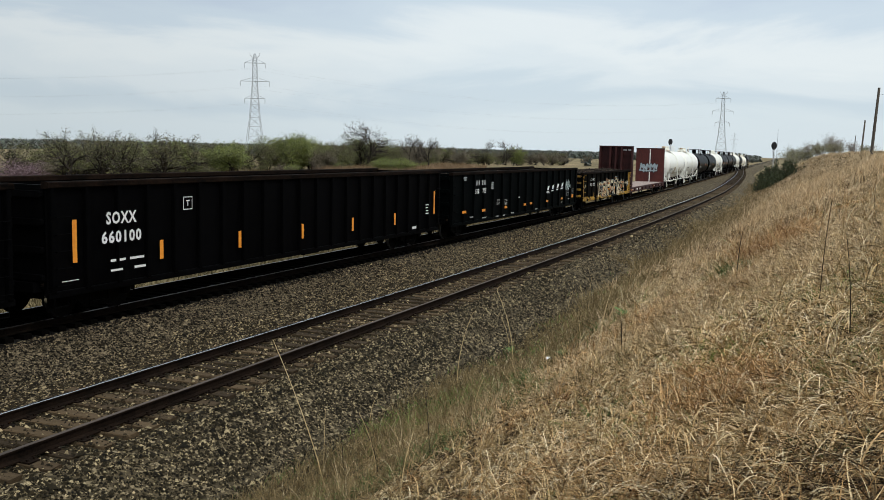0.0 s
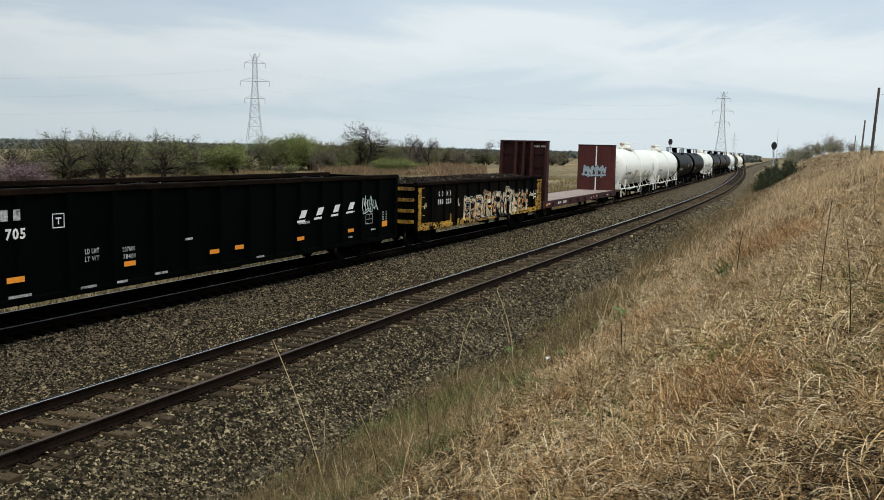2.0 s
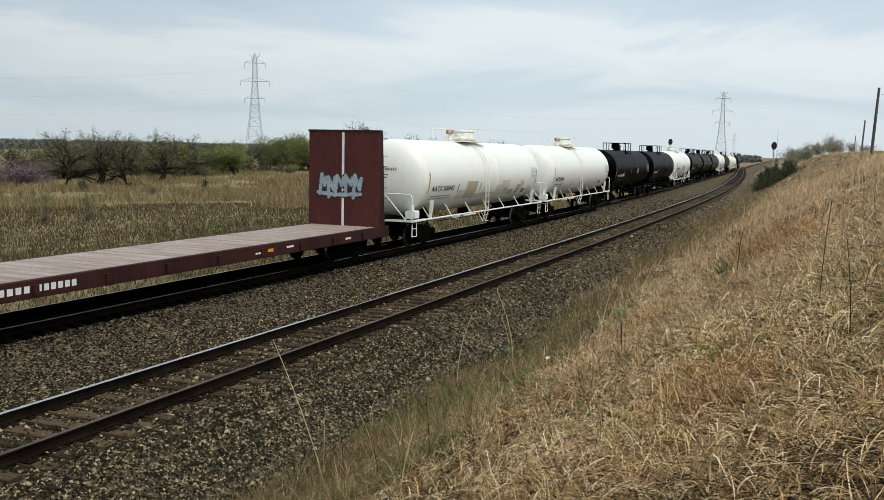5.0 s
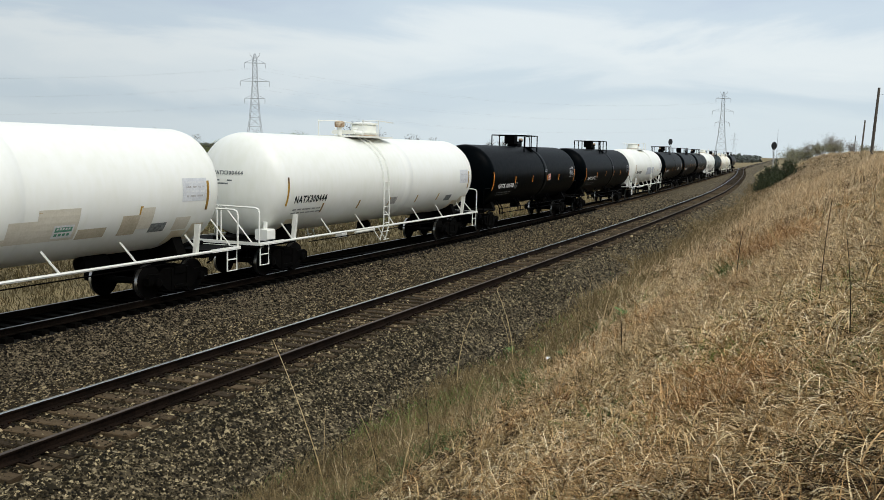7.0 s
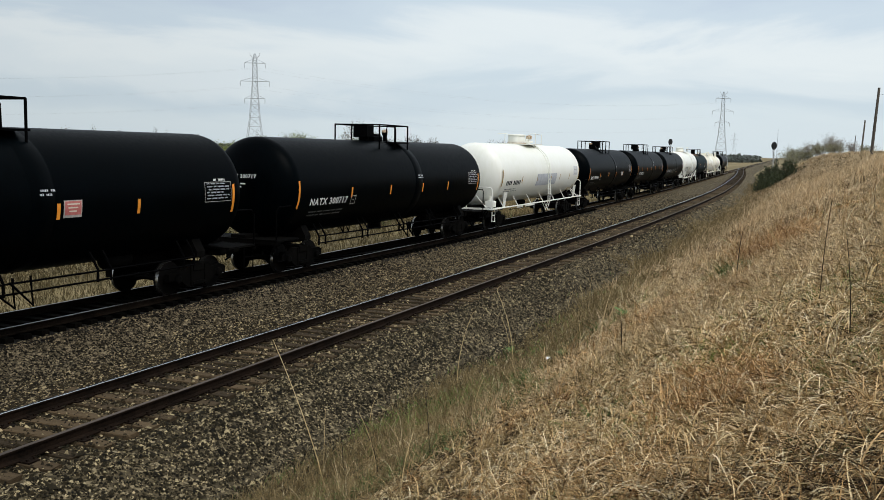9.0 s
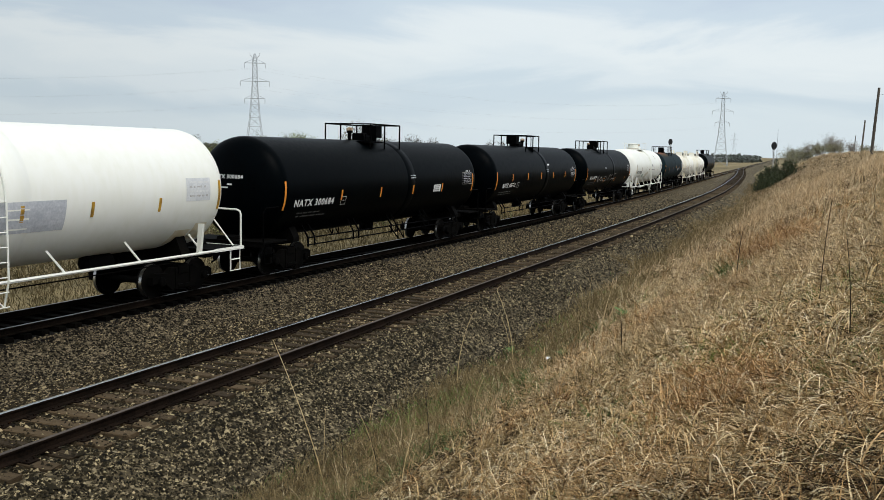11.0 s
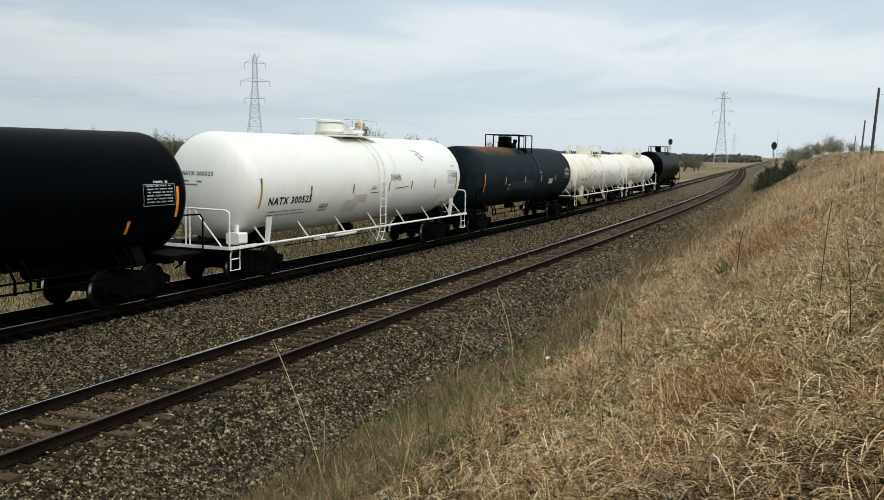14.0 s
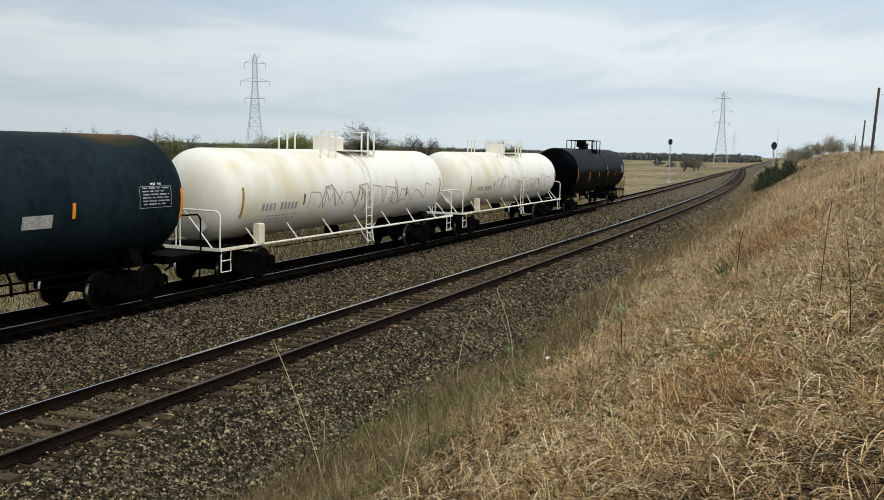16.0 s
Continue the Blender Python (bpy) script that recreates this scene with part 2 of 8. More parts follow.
def rust_over(m, middle, radius):
    """Lets rust bloom through the paint along the top of a tank, in two stretches with soft, uneven edges."""
    n, l = m.node_tree.nodes, m.node_tree.links
    bs = n["Principled BSDF"]
    paint = bs.inputs["Base Color"].links[0].from_socket
    co, xyz, mp, tex = n.new("ShaderNodeTexCoord"), n.new("ShaderNodeSeparateXYZ"), n.new("ShaderNodeMapping"), n.new("ShaderNodeTexNoise")
    l.new(co.outputs["Object"], xyz.inputs["Vector"])
    l.new(co.outputs["Object"], mp.inputs["Vector"])
    mp.inputs["Scale"].default_value = (0.7, 1.0, 1.6)
    l.new(mp.outputs["Vector"], tex.inputs["Vector"])
    tex.inputs["Scale"].default_value, tex.inputs["Detail"].default_value = 1.3, 8.0
    high, along = n.new("ShaderNodeMapRange"), n.new("ShaderNodeMapRange")
    high.clamp = False
    high.inputs["From Min"].default_value, high.inputs["From Max"].default_value = middle + 0.70 * radius, middle + 1.0 * radius
    along.inputs["From Min"].default_value, along.inputs["From Max"].default_value = -9.0, 9.0
    l.new(xyz.outputs["Z"], high.inputs["Value"])
    l.new(xyz.outputs["X"], along.inputs["Value"])
    where = n.new("ShaderNodeValToRGB")
    where.color_ramp.interpolation = "EASE"
    for at, v in ((0.06, 0.0), (0.13, 1.0), (0.38, 0.95), (0.46, 0.0), (0.80, 0.0), (0.87, 0.62), (0.92, 0.5), (0.95, 0.0)):
        e = where.color_ramp.elements.new(at)
        e.color = (v, v, v, 1)
    where.color_ramp.elements[0].color = where.color_ramp.elements[-1].color = (0, 0, 0, 1)
    l.new(along.outputs["Result"], where.inputs["Fac"])
    a, b = n.new("ShaderNodeMath"), n.new("ShaderNodeMath")
    a.operation = b.operation = "MULTIPLY_ADD"
    a.inputs[1].default_value = 1.1
    l.new(tex.outputs["Fac"], a.inputs[0])
    l.new(high.outputs["Result"], a.inputs[2])
    b.inputs[1].default_value = 1.0
    l.new(where.outputs["Color"], b.inputs[0])
    l.new(a.outputs[0], b.inputs[2])
    level = n.new("ShaderNodeMapRange")
    level.inputs["From Min"].default_value, level.inputs["From Max"].default_value = 1.36, 2.42
    l.new(b.outputs[0], level.inputs["Value"])
    tone = n.new("ShaderNodeValToRGB")
    for at, c in ((0.35, (0.030, 0.026, 0.013, 1)), (0.65, (0.085, 0.046, 0.020, 1))):
        e = tone.color_ramp.elements.new(at)
        e.color = c
    tone.color_ramp.elements[0].color, tone.color_ramp.elements[-1].color = (0.022, 0.026, 0.018, 1), (0.165, 0.060, 0.030, 1)
    mix = n.new("ShaderNodeMixRGB")
    amount = n.new("ShaderNodeMapRange")
    amount.inputs["From Max"].default_value = 0.30
    l.new(level.outputs["Result"], amount.inputs["Value"])
    l.new(level.outputs["Result"], tone.inputs["Fac"])
    l.new(amount.outputs["Result"], mix.inputs["Fac"])
    l.new(paint, mix.inputs["Color1"])
    l.new(tone.outputs["Color"], mix.inputs["Color2"])
    l.new(mix.outputs["Color"], bs.inputs["Base Color"])


rust_over(M_RUSTTANK, 2.69, 1.61)
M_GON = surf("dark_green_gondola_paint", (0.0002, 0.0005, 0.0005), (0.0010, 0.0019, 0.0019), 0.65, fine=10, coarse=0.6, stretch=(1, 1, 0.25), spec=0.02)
M_GONRUST = surf("rust_streaked_gondola_paint", (0.0008, 0.0010, 0.0008), (0.010, 0.0065, 0.0035), 0.8, fine=8, coarse=0.7, stretch=(1.5, 1, 0.2), third=(0.0022, 0.0022, 0.0016), bump=0.1, spec=0.03)
M_INNER = surf("rusty_gondola_inside", (0.02, 0.013, 0.009), (0.09, 0.055, 0.035), 0.9, fine=10, coarse=1.0)
M_CHORD = surf("worn_top_chord", (0.0012, 0.001, 0.0008), (0.014, 0.008, 0.005), 0.85, fine=14, coarse=1.0, spec=0.04)
M_YELLOW = surf("worn_yellow_paint", (0.08, 0.040, 0.008), (0.55, 0.31, 0.018), 0.7, fine=8, coarse=1.4, stretch=(1, 1, 0.5), third=(0.36, 0.20, 0.014))
M_ORANGE = surf("yellow_reflector", (0.72, 0.235, 0.018), (0.86, 0.32, 0.028), 0.5, fine=10, coarse=2)
M_OXIDE = surf("oxide_red_paint", (0.022, 0.006, 0.006), (0.052, 0.015, 0.013), 0.65, fine=9, coarse=0.7, stretch=(1, 1, 0.25), bump=0.05, spec=0.2)
M_OXIDE2 = surf("faded_oxide_red", (0.052, 0.013, 0.011), (0.095, 0.024, 0.019), 0.7, fine=9, coarse=0.7, stretch=(1, 1, 0.3), spec=0.25)
M_DECK = surf("worn_deck_planks", (0.22, 0.165, 0.14), (0.43, 0.345, 0.30), 0.9, fine=14, coarse=1.0, stretch=(3, 0.4, 1))
M_WHITE = surf("white_tank_paint", (0.82, 0.82, 0.73), (0.875, 0.875, 0.815), 0.4, fine=5, coarse=0.5, stretch=(1, 1, 0.3), third=(0.855, 0.853, 0.78), bump=0.02, bscale=2)
M_CREAM = surf("yellowed_white_tank_paint", (0.74, 0.66, 0.46), (0.88, 0.86, 0.79), 0.5, fine=1.6, coarse=0.3, stretch=(0.7, 1, 0.35), third=(0.85, 0.82, 0.72), contrast=0.32)
M_PATCH = surf("tan_primer_patch", (0.42, 0.36, 0.25), (0.55, 0.48, 0.35), 0.7, fine=20, coarse=3)
M_GREY = surf("grey_stencil_patch", (0.40, 0.42, 0.46), (0.58, 0.59, 0.62), 0.6, fine=20, coarse=4)
M_MARK = surf("white_lettering", (0.62, 0.62, 0.60), (0.80, 0.80, 0.78), 0.6, fine=30, coarse=3)
M_MARKFADED = surf("faded_lettering", (0.05, 0.055, 0.055), (0.52, 0.53, 0.52), 0.7, fine=14, coarse=3, third=(0.30, 0.31, 0.30))
M_DARKMARK = surf("black_lettering", (0.004, 0.007, 0.008), (0.018, 0.026, 0.028), 0.6, fine=30, coarse=3, spec=0.1)
M_PLACARD = surf("red_placard", (0.40, 0.10, 0.09), (0.56, 0.18, 0.16), 0.6, fine=20, coarse=3)
M_TAG = surf("cream_spray_paint", (0.16, 0.10, 0.045), (0.80, 0.74, 0.56), 0.75, fine=6, coarse=1.3, stretch=(1, 1, 0.5), third=(0.55, 0.50, 0.35), spec=0.2)
M_TAGRUST = surf("brown_spray_paint", (0.09, 0.045, 0.022), (0.50, 0.40, 0.27), 0.75, fine=6, coarse=2.0, stretch=(1, 1, 0.6), third=(0.24, 0.135, 0.07), spec=0.2)
M_TAGBLUE = surf("grey_blue_spray_paint", (0.22, 0.28, 0.31), (0.36, 0.42, 0.45), 0.7, fine=9, coarse=2.0)
M_TAGRED = surf("red_spray_paint", (0.26, 0.07, 0.03), (0.46, 0.16, 0.08), 0.7, fine=9, coarse=2.0)
M_TAGGREEN = surf("pale_green_spray_paint", (0.36, 0.46, 0.44), (0.58, 0.66, 0.63), 0.7, fine=9, coarse=2.0)
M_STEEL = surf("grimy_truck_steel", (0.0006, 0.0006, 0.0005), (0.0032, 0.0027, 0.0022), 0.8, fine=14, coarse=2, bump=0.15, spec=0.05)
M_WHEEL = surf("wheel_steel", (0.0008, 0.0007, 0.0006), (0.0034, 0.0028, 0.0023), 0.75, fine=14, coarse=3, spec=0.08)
M_TREAD = surf("polished_wheel_rim", (0.42, 0.41, 0.40), (0.62, 0.61, 0.60), 0.3, metal=1.0, fine=14, coarse=3)
M_SCRAP = surf("scrap_metal_load", (0.004, 0.003, 0.002), (0.22, 0.17, 0.12), 0.9, fine=10, coarse=2, island=1.4, third=(0.020, 0.013, 0.008), third_at=0.75, spec=0.2)
M_BARK = surf("dark_bark", (0.010, 0.008, 0.006), (0.042, 0.034, 0.026), 0.95, fine=12, coarse=1.5, bump=0.5, spec=0.15)
M_TWIG = surf("grey_twigs", (0.060, 0.052, 0.043), (0.15, 0.13, 0.108), 0.95, fine=12, coarse=1.5, island=0.4, spec=0.2)
M_TWIGPALE = surf("pale_grey_twigs", (0.22, 0.195, 0.165), (0.40, 0.36, 0.31), 0.95, fine=12, coarse=1.5, island=0.4, spec=0.2)
M_LEAF = surf("spring_leaves", (0.105, 0.142, 0.030), (0.32, 0.36, 0.095), 0.7, fine=2, coarse=0.3, island=0.7, spec=0.3)
M_OLIVE = surf("olive_leaves", (0.082, 0.092, 0.030), (0.25, 0.245, 0.10), 0.8, fine=2, coarse=0.3, island=0.7, spec=0.3)
M_OLIVEPALE = surf("pale_olive_buds", (0.20, 0.20, 0.11), (0.36, 0.34, 0.21), 0.8, fine=2, coarse=0.3, island=0.6, spec=0.2)
# far trees' colours greyed and flattened to carry the distance haze
M_FAR1 = surf("haze_greyed_green_woods", (0.080, 0.100, 0.085), (0.135, 0.158, 0.130), 0.95, fine=0.2, coarse=0.02, island=0.5, spec=0.1)
M_FAR2 = surf("haze_greyed_brown_woods", (0.088, 0.097, 0.090), (0.145, 0.152, 0.138), 0.95, fine=0.2, coarse=0.02, island=0.5, spec=0.1)
M_CEDAR = surf("cedar_foliage", (0.012, 0.018, 0.006), (0.070, 0.085, 0.024), 0.8, fine=3, coarse=0.6, island=0.7)
M_MAUVE = surf("mauve_twigs_and_buds", (0.13, 0.085, 0.092), (0.27, 0.19, 0.21), 0.9, fine=2, coarse=0.4, island=0.5, spec=0.2)
M_BRUSH = surf("bare_brown_brush", (0.095, 0.082, 0.058), (0.225, 0.19, 0.135), 0.95, fine=2, coarse=0.4, island=0.5, spec=0.2)
M_GALV = surf("weathered_galvanised_steel", (0.36, 0.39, 0.42), (0.48, 0.51, 0.54), 0.6, metal=0.0, fine=2, coarse=0.3)
M_POLE = surf("weathered_pole_wood", (0.055, 0.045, 0.035), (0.14, 0.115, 0.09), 0.95, fine=8, coarse=0.6, stretch=(6, 6, 0.4))
M_SIGNAL = surf("matt_black_signal", (0.008, 0.008, 0.009), (0.018, 0.018, 0.019), 0.7, fine=9, coarse=1)
M_ALU = surf("aluminium_paint", (0.36, 0.37, 0.38), (0.52, 0.53, 0.54), 0.5, metal=0.4, fine=9, coarse=1)


# ---- building helpers ----
class Shape:
    """Collects faces of one mesh."""

    def __init__(self):
        self.v, self.f, self.k = [], [], []

    def add(self, vs, fs, slot=0):
        o = len(self.v)
        self.v += [tuple(q) for q in vs]
        self.f += [tuple(i + o for i in q) for q in fs]
        self.k += [slot] * len(fs)
        return self

    def box(self, x0, x1, y0, y1, z0, z1, c=0.0, slot=0):
        """A box; c: its chamfer along x."""
        if c:
            prof = [(y0 + c, z0), (y1 - c, z0), (y1, z0 + c), (y1, z1 - c), (y1 - c, z1), (y0 + c, z1), (y0, z1 - c), (y0, z0 + c)]
        else:
            prof = [(y0, z0), (y1, z0), (y1, z1), (y0, z1)]
        return self.sweep_x(prof, x0, x1, slot)

    def sweep_x(self, prof, x0, x1, slot=0):
        """prof: (y, z) counter-clockwise seen from +x."""
        n = len(prof)
        vs = [(x0, *p) for p in prof] + [(x1, *p) for p in prof]
        fs = [(i, (i + 1) % n, n + (i + 1) % n, n + i)[::-1] for i in range(n)] + [tuple(range(n))[::-1], tuple(range(n, 2 * n))]
        fs = [q[::-1] if j < n else q for j, q in enumerate(fs)]
        return self.add(vs, fs, slot)

    def sweep_y(self, prof, y0, y1, slot=0):
        """prof: (x, z)."""
        n = len(prof)
        vs = [(p[0], y0, p[1]) for p in prof] + [(p[0], y1, p[1]) for p in prof]
        fs = [(i, n + i, n + (i + 1) % n, (i + 1) % n) for i in range(n)] + [tuple(range(n)), tuple(range(n, 2 * n))[::-1]]
        return self.add(vs, fs, slot)

    def tube(self, pts, r, n=6, slot=0, r1=None):
        pts = [Vector(p) for p in pts]
        rings = []
        for i, p in enumerate(pts):
            d = (pts[min(i + 1, len(pts) - 1)] - pts[max(i - 1, 0)]).normalized()
            a = d.cross(Vector((0, 0, 1)) if abs(d.z) < 0.9 else Vector((1, 0, 0))).normalized()
            b = d.cross(a)
            q = r if r1 is None else r + (r1 - r) * i / (len(pts) - 1)
            rings.append([p + (a * math.cos(2 * math.pi * k / n) + b * math.sin(2 * math.pi * k / n)) * q for k in range(n)])
        vs = [q for ring in rings for q in ring]
        fs = [(i * n + k, i * n + (k + 1) % n, (i + 1) * n + (k + 1) % n, (i + 1) * n + k) for i in range(len(pts) - 1) for k in range(n)]
        fs += [tuple(range(n))[::-1], tuple(range(len(vs) - n, len(vs)))]
        return self.add(vs, fs, slot)

    def lathe(self, prof, origin, axis="x", n=24, slot=0):
        """prof: (along, radius) pairs, turned about an axis through origin."""
        vs, fs = [], []
        ox, oy, oz = origin
        for a, r in prof:
            for k in range(n):
                c, s = math.cos(2 * math.pi * k / n) * r, math.sin(2 * math.pi * k / n) * r
                vs.append({"x": (ox + a, oy + c, oz + s), "y": (ox + s, oy + a, oz + c), "z": (ox + c, oy + s, oz + a)}[axis])
        for i in range(len(prof) - 1):
            fs += [(i * n + k, i * n + (k + 1) % n, (i + 1) * n + (k + 1) % n, (i + 1) * n + k) for k in range(n)]
        fs += [tuple(range(n)), tuple(range(len(vs) - n, len(vs)))]
        return self.add(vs, fs, slot)

    def mesh(self, name, mats, smooth=False):
        me = bpy.data.meshes.new(name)
        me.from_pydata(self.v, [], self.f)
        for m in mats if isinstance(mats, (list, tuple)) else [mats]:
            me.materials.append(m)
        if any(self.k):
            me.polygons.foreach_set("material_index", self.k)
        bm = bmesh.new()
        bm.from_mesh(me)
        bmesh.ops.recalc_face_normals(bm, faces=bm.faces)
        if smooth:
            for fc in bm.faces:
                fc.smooth = len(fc.verts) == 4
            for e in bm.edges:
                if len(e.link_faces) == 2 and e.calc_face_angle(0) > radians(40):
                    e.smooth = False
        bm.to_mesh(me)
        bm.free()
        return me


def part(name, shape, mats, parent, label="", smooth=False, at=None):
    """Links a shape, or a ready mesh, as one part under a thing or a part."""
    me = shape.mesh(name, mats, smooth) if isinstance(shape, Shape) else shape
    ob = new(name, me)
    ob.parent = parent
    if at is not None:
        ob.matrix_basis = at
    if label:
        ob["label"] = label
    return ob


def thing(name, label, category, group="", at=None, kind=""):
    ob = new(name)
    tagged(ob, label, category, group, kind)
    if at is not None:
        ob.matrix_basis = at
    return ob


def quick_mesh(name, co, quads, mat):
    """A mesh from arrays: co (n, 3) and faces (m, 3 or 4)."""
    me = bpy.data.meshes.new(name)
    k = quads.shape[1]
    me.vertices.add(len(co))
    me.vertices.foreach_set("co", np.ascontiguousarray(co, dtype=np.float32).ravel())
    me.loops.add(quads.size)
    me.loops.foreach_set("vertex_index", np.ascontiguousarray(quads, dtype=np.int32).ravel())
    me.polygons.add(len(quads))
    me.polygons.foreach_set("loop_start", np.arange(0, quads.size, k, dtype=np.int32))
    me.polygons.foreach_set("loop_total", np.full(len(quads), k, dtype=np.int32))
    me.materials.append(mat)
    me.update(calc_edges=True)
    me.validate()
    return me


def glyphs(text, height, width=None):
    """The built-in font's letters as vertices (x, y) and faces, centred; width squeezes the line."""
    cu = bpy.data.curves.new("lettering", "FONT")
    cu.body, cu.size, cu.resolution_u, cu.offset, cu.space_character = text, 1.0, 2, 0.034, 1.18
    ob = bpy.data.objects.new("lettering", cu)
    scene.collection.objects.link(ob)
    me = bpy.data.meshes.new_from_object(ob.evaluated_get(bpy.context.evaluated_depsgraph_get()))
    vs = [v.co.copy() for v in me.vertices]
    fs = [tuple(p.vertices) for p in me.polygons]
    bpy.data.objects.remove(ob)
    bpy.data.curves.remove(cu)
    bpy.data.meshes.remove(me)
    x0, x1 = min(v.x for v in vs), max(v.x for v in vs)
    y0, y1 = min(v.y for v in vs), max(v.y for v in vs)
    k = height / (y1 - y0)
    kx = width / (x1 - x0) if width else k
    return [((v.x - (x0 + x1) / 2) * kx, (v.y - (y0 + y1) / 2) * k) for v in vs], fs


# ---- lie of the land and of the tracks ----
BEND_AT, BEND, BEND_MAX = 30.73, 0.00051075, 0.04704
MAIN_Y = 17.21


def main_line(s):
    """The main track's centre at s metres along it: x, y and heading."""
    b = s - BEND_AT
    if b <= 0:
        return s, MAIN_Y, 0.0
    r = 1 / BEND
    th = min(b * BEND, BEND_MAX)
    e = b - th * r
    return BEND_AT + r * math.sin(th) + e * math.cos(th), MAIN_Y + r * (1 - math.cos(th)) + e * math.sin(th), th


def main_y(x):
    """The main track's y at x, for arrays too."""
    x = np.asarray(x, float)
    b = np.clip(x - BEND_AT, 0, BEND_MAX / BEND)
    return MAIN_Y + BEND * b * b / 2 + np.maximum(x - BEND_AT - BEND_MAX / BEND, 0) * math.tan(BEND_MAX)


def siding_gap(x):
    """How far the siding's centre lies from the main track's: it joins the main track at a turnout."""
    return np.interp(x, [-500, 110, 140, 164, 190, 216, 240, 266, 285, 300, 318, 340], [6.654, 6.654, 6.35, 5.8, 5.2, 4.45, 3.6, 2.55, 1.7, 1.1, 0.45, 0.0])


def smooth(a, b, x):
    t = np.clip((x - a) / (b - a), 0, 1)
    return t * t * (3 - 2 * t)


def ripple(x, y, scale, seed=0.0):
    return (np.sin(x / scale + 1.7 * np.sin(y / scale * 0.7 + seed)) + np.sin(y / scale * 1.3 + 1.3 * np.sin(x / scale * 0.6 + 2.1 + seed))) / 2


def land_z(x, y):
    x, y = np.asarray(x, float), np.asarray(y, float)
    o = main_y(x) - y
    g = siding_gap(x)
    r = o - g
    left = np.interp(o, [-4000, -300, -60, -14, -4.8, -2.3, -1.5], [-1.0, -1.4, -2.0, -1.9, -1.5, -0.42, -0.30])
    mid = -0.30 - 0.22 * np.clip(np.minimum(o - 1.5, r * -1 - 1.4), 0, 1.2) / 1.2
    right = np.interp(r, [1.4, 1.75, 2.9, 3.6], [-0.30, -0.36, -0.86, -0.80])
    k = np.maximum(r - 3.2, 0)
    height = (1 - 0.85 * smooth(175, 290, x)) * (1 + 0.06 * ripple(x, y, 23.0))
    bank = height * np.interp(k, [0, 1, 3, 7.3, 10, 12, 15, 19, 30, 60, 4000], [0, 0.22, 1.0, 3.35, 4.55, 5.15, 5.55, 5.8, 6.1, 6.3, 7.0])
    right = right + bank + (0.10 * ripple(x, y, 1.7, 1.0) + 0.06 * ripple(x, y, 0.6, 2.0)) * smooth(3.0, 4.5, r)
    z = np.where(o < 1.5, left, np.where(r < 1.4, mid, right))
    z = z + np.where(o > 1.5, 0.072 * smooth(2.0, 1.45, np.abs(r)), 0)
    field = smooth(-5.5, -12, o)
    return z + field * (0.18 * ripple(x, y, 9.0) + 0.5 * ripple(x, y, 47.0)) * smooth(900, 200, np.hypot(x, y))


# ---- ground ----
def stations(*spans):
    out = []
    for a, b, n in spans:
        out += list(np.linspace(a, b, n, endpoint=False))
    return np.array(out + [spans[-1][1]])


def build_ground():
    xs = stations((-400, -40, 12), (-40, -4, 24), (-4, 40, 150), (40, 120, 110), (120, 360, 110), (360, 1000, 40), (1000, 4500, 20))
    os_ = stations((-4500, -700, 14), (-700, -150, 26), (-150, -20, 40), (-20, -4.8, 24), (-4.8, -1.5, 10), (-1.5, 1.5, 4), (1.5, 2.3, 2), (2.3, 5.0, 8))
    rs = stations((-1.4, 1.4, 4), (1.4, 3.6, 10), (3.6, 20, 60), (20, 60, 24), (60, 700, 20))
    rows = []
    for x in xs:
        g = float(siding_gap(x))
        mids = np.clip(os_, None, 1.5 + np.maximum(os_ - 1.5, 0) * max(g - 2.9, 0.02) / 3.5)
        o = np.concatenate([mids, rs + max(g, 2.93)])
        y = float(main_y(x)) - o
        rows.append(np.stack([np.full_like(y, x), y, land_z(x, y)], 1))
    co = np.array(rows)
    nx, ny = co.shape[:2]
    idx = np.arange(nx * ny).reshape(nx, ny)
    quads = np.stack([idx[:-1, :-1], idx[:-1, 1:], idx[1:, 1:], idx[1:, :-1]], -1).reshape(-1, 4)[:, ::-1]
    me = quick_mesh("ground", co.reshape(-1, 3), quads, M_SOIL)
    me.materials.append(M_BALLAST)
    me.materials.append(M_FIELD)
    me.materials.append(M_OILSHADEBED)
    j = np.tile(np.arange(ny - 1), nx - 1)
    nl = len(os_)
    slot = np.where(j < 104, 2, np.where(j < nl + 13, 1, 0))
    xi = np.repeat(xs[:-1], ny - 1)
    slot = np.where((xi > 170) & (slot == 0), 2, slot)
    # near bed of the main line takes the oil-and-shade colour
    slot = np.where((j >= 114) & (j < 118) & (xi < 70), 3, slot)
    slot = np.where((j >= 114) & (j < 118) & (xi >= 70), 1, slot)
    me.polygons.foreach_set("material_index", slot.astype(np.int32))
    me.polygons.foreach_set("use_smooth", np.ones(len(quads), dtype=bool))
    return tagged(new("ground", me), "dry prairie ground with a stone track bed and grassy cutting", "ground", kind="structure")


build_ground()


# ---- tracks ----
RAIL = [(-0.07, -0.17), (0.07, -0.17), (0.07, -0.155), (0.012, -0.135), (0.010, -0.045), (0.036, -0.035), (0.036, -0.006), (0.028, 0.0), (-0.028, 0.0), (-0.036, -0.006), (-0.036, -0.035), (-0.010, -0.045), (-0.012, -0.135), (-0.07, -0.155)]


def track_point(s, off):
    x, y, th = main_line(s)
    return Vector((x + off * math.sin(th), y - off * math.cos(th), 0)), th


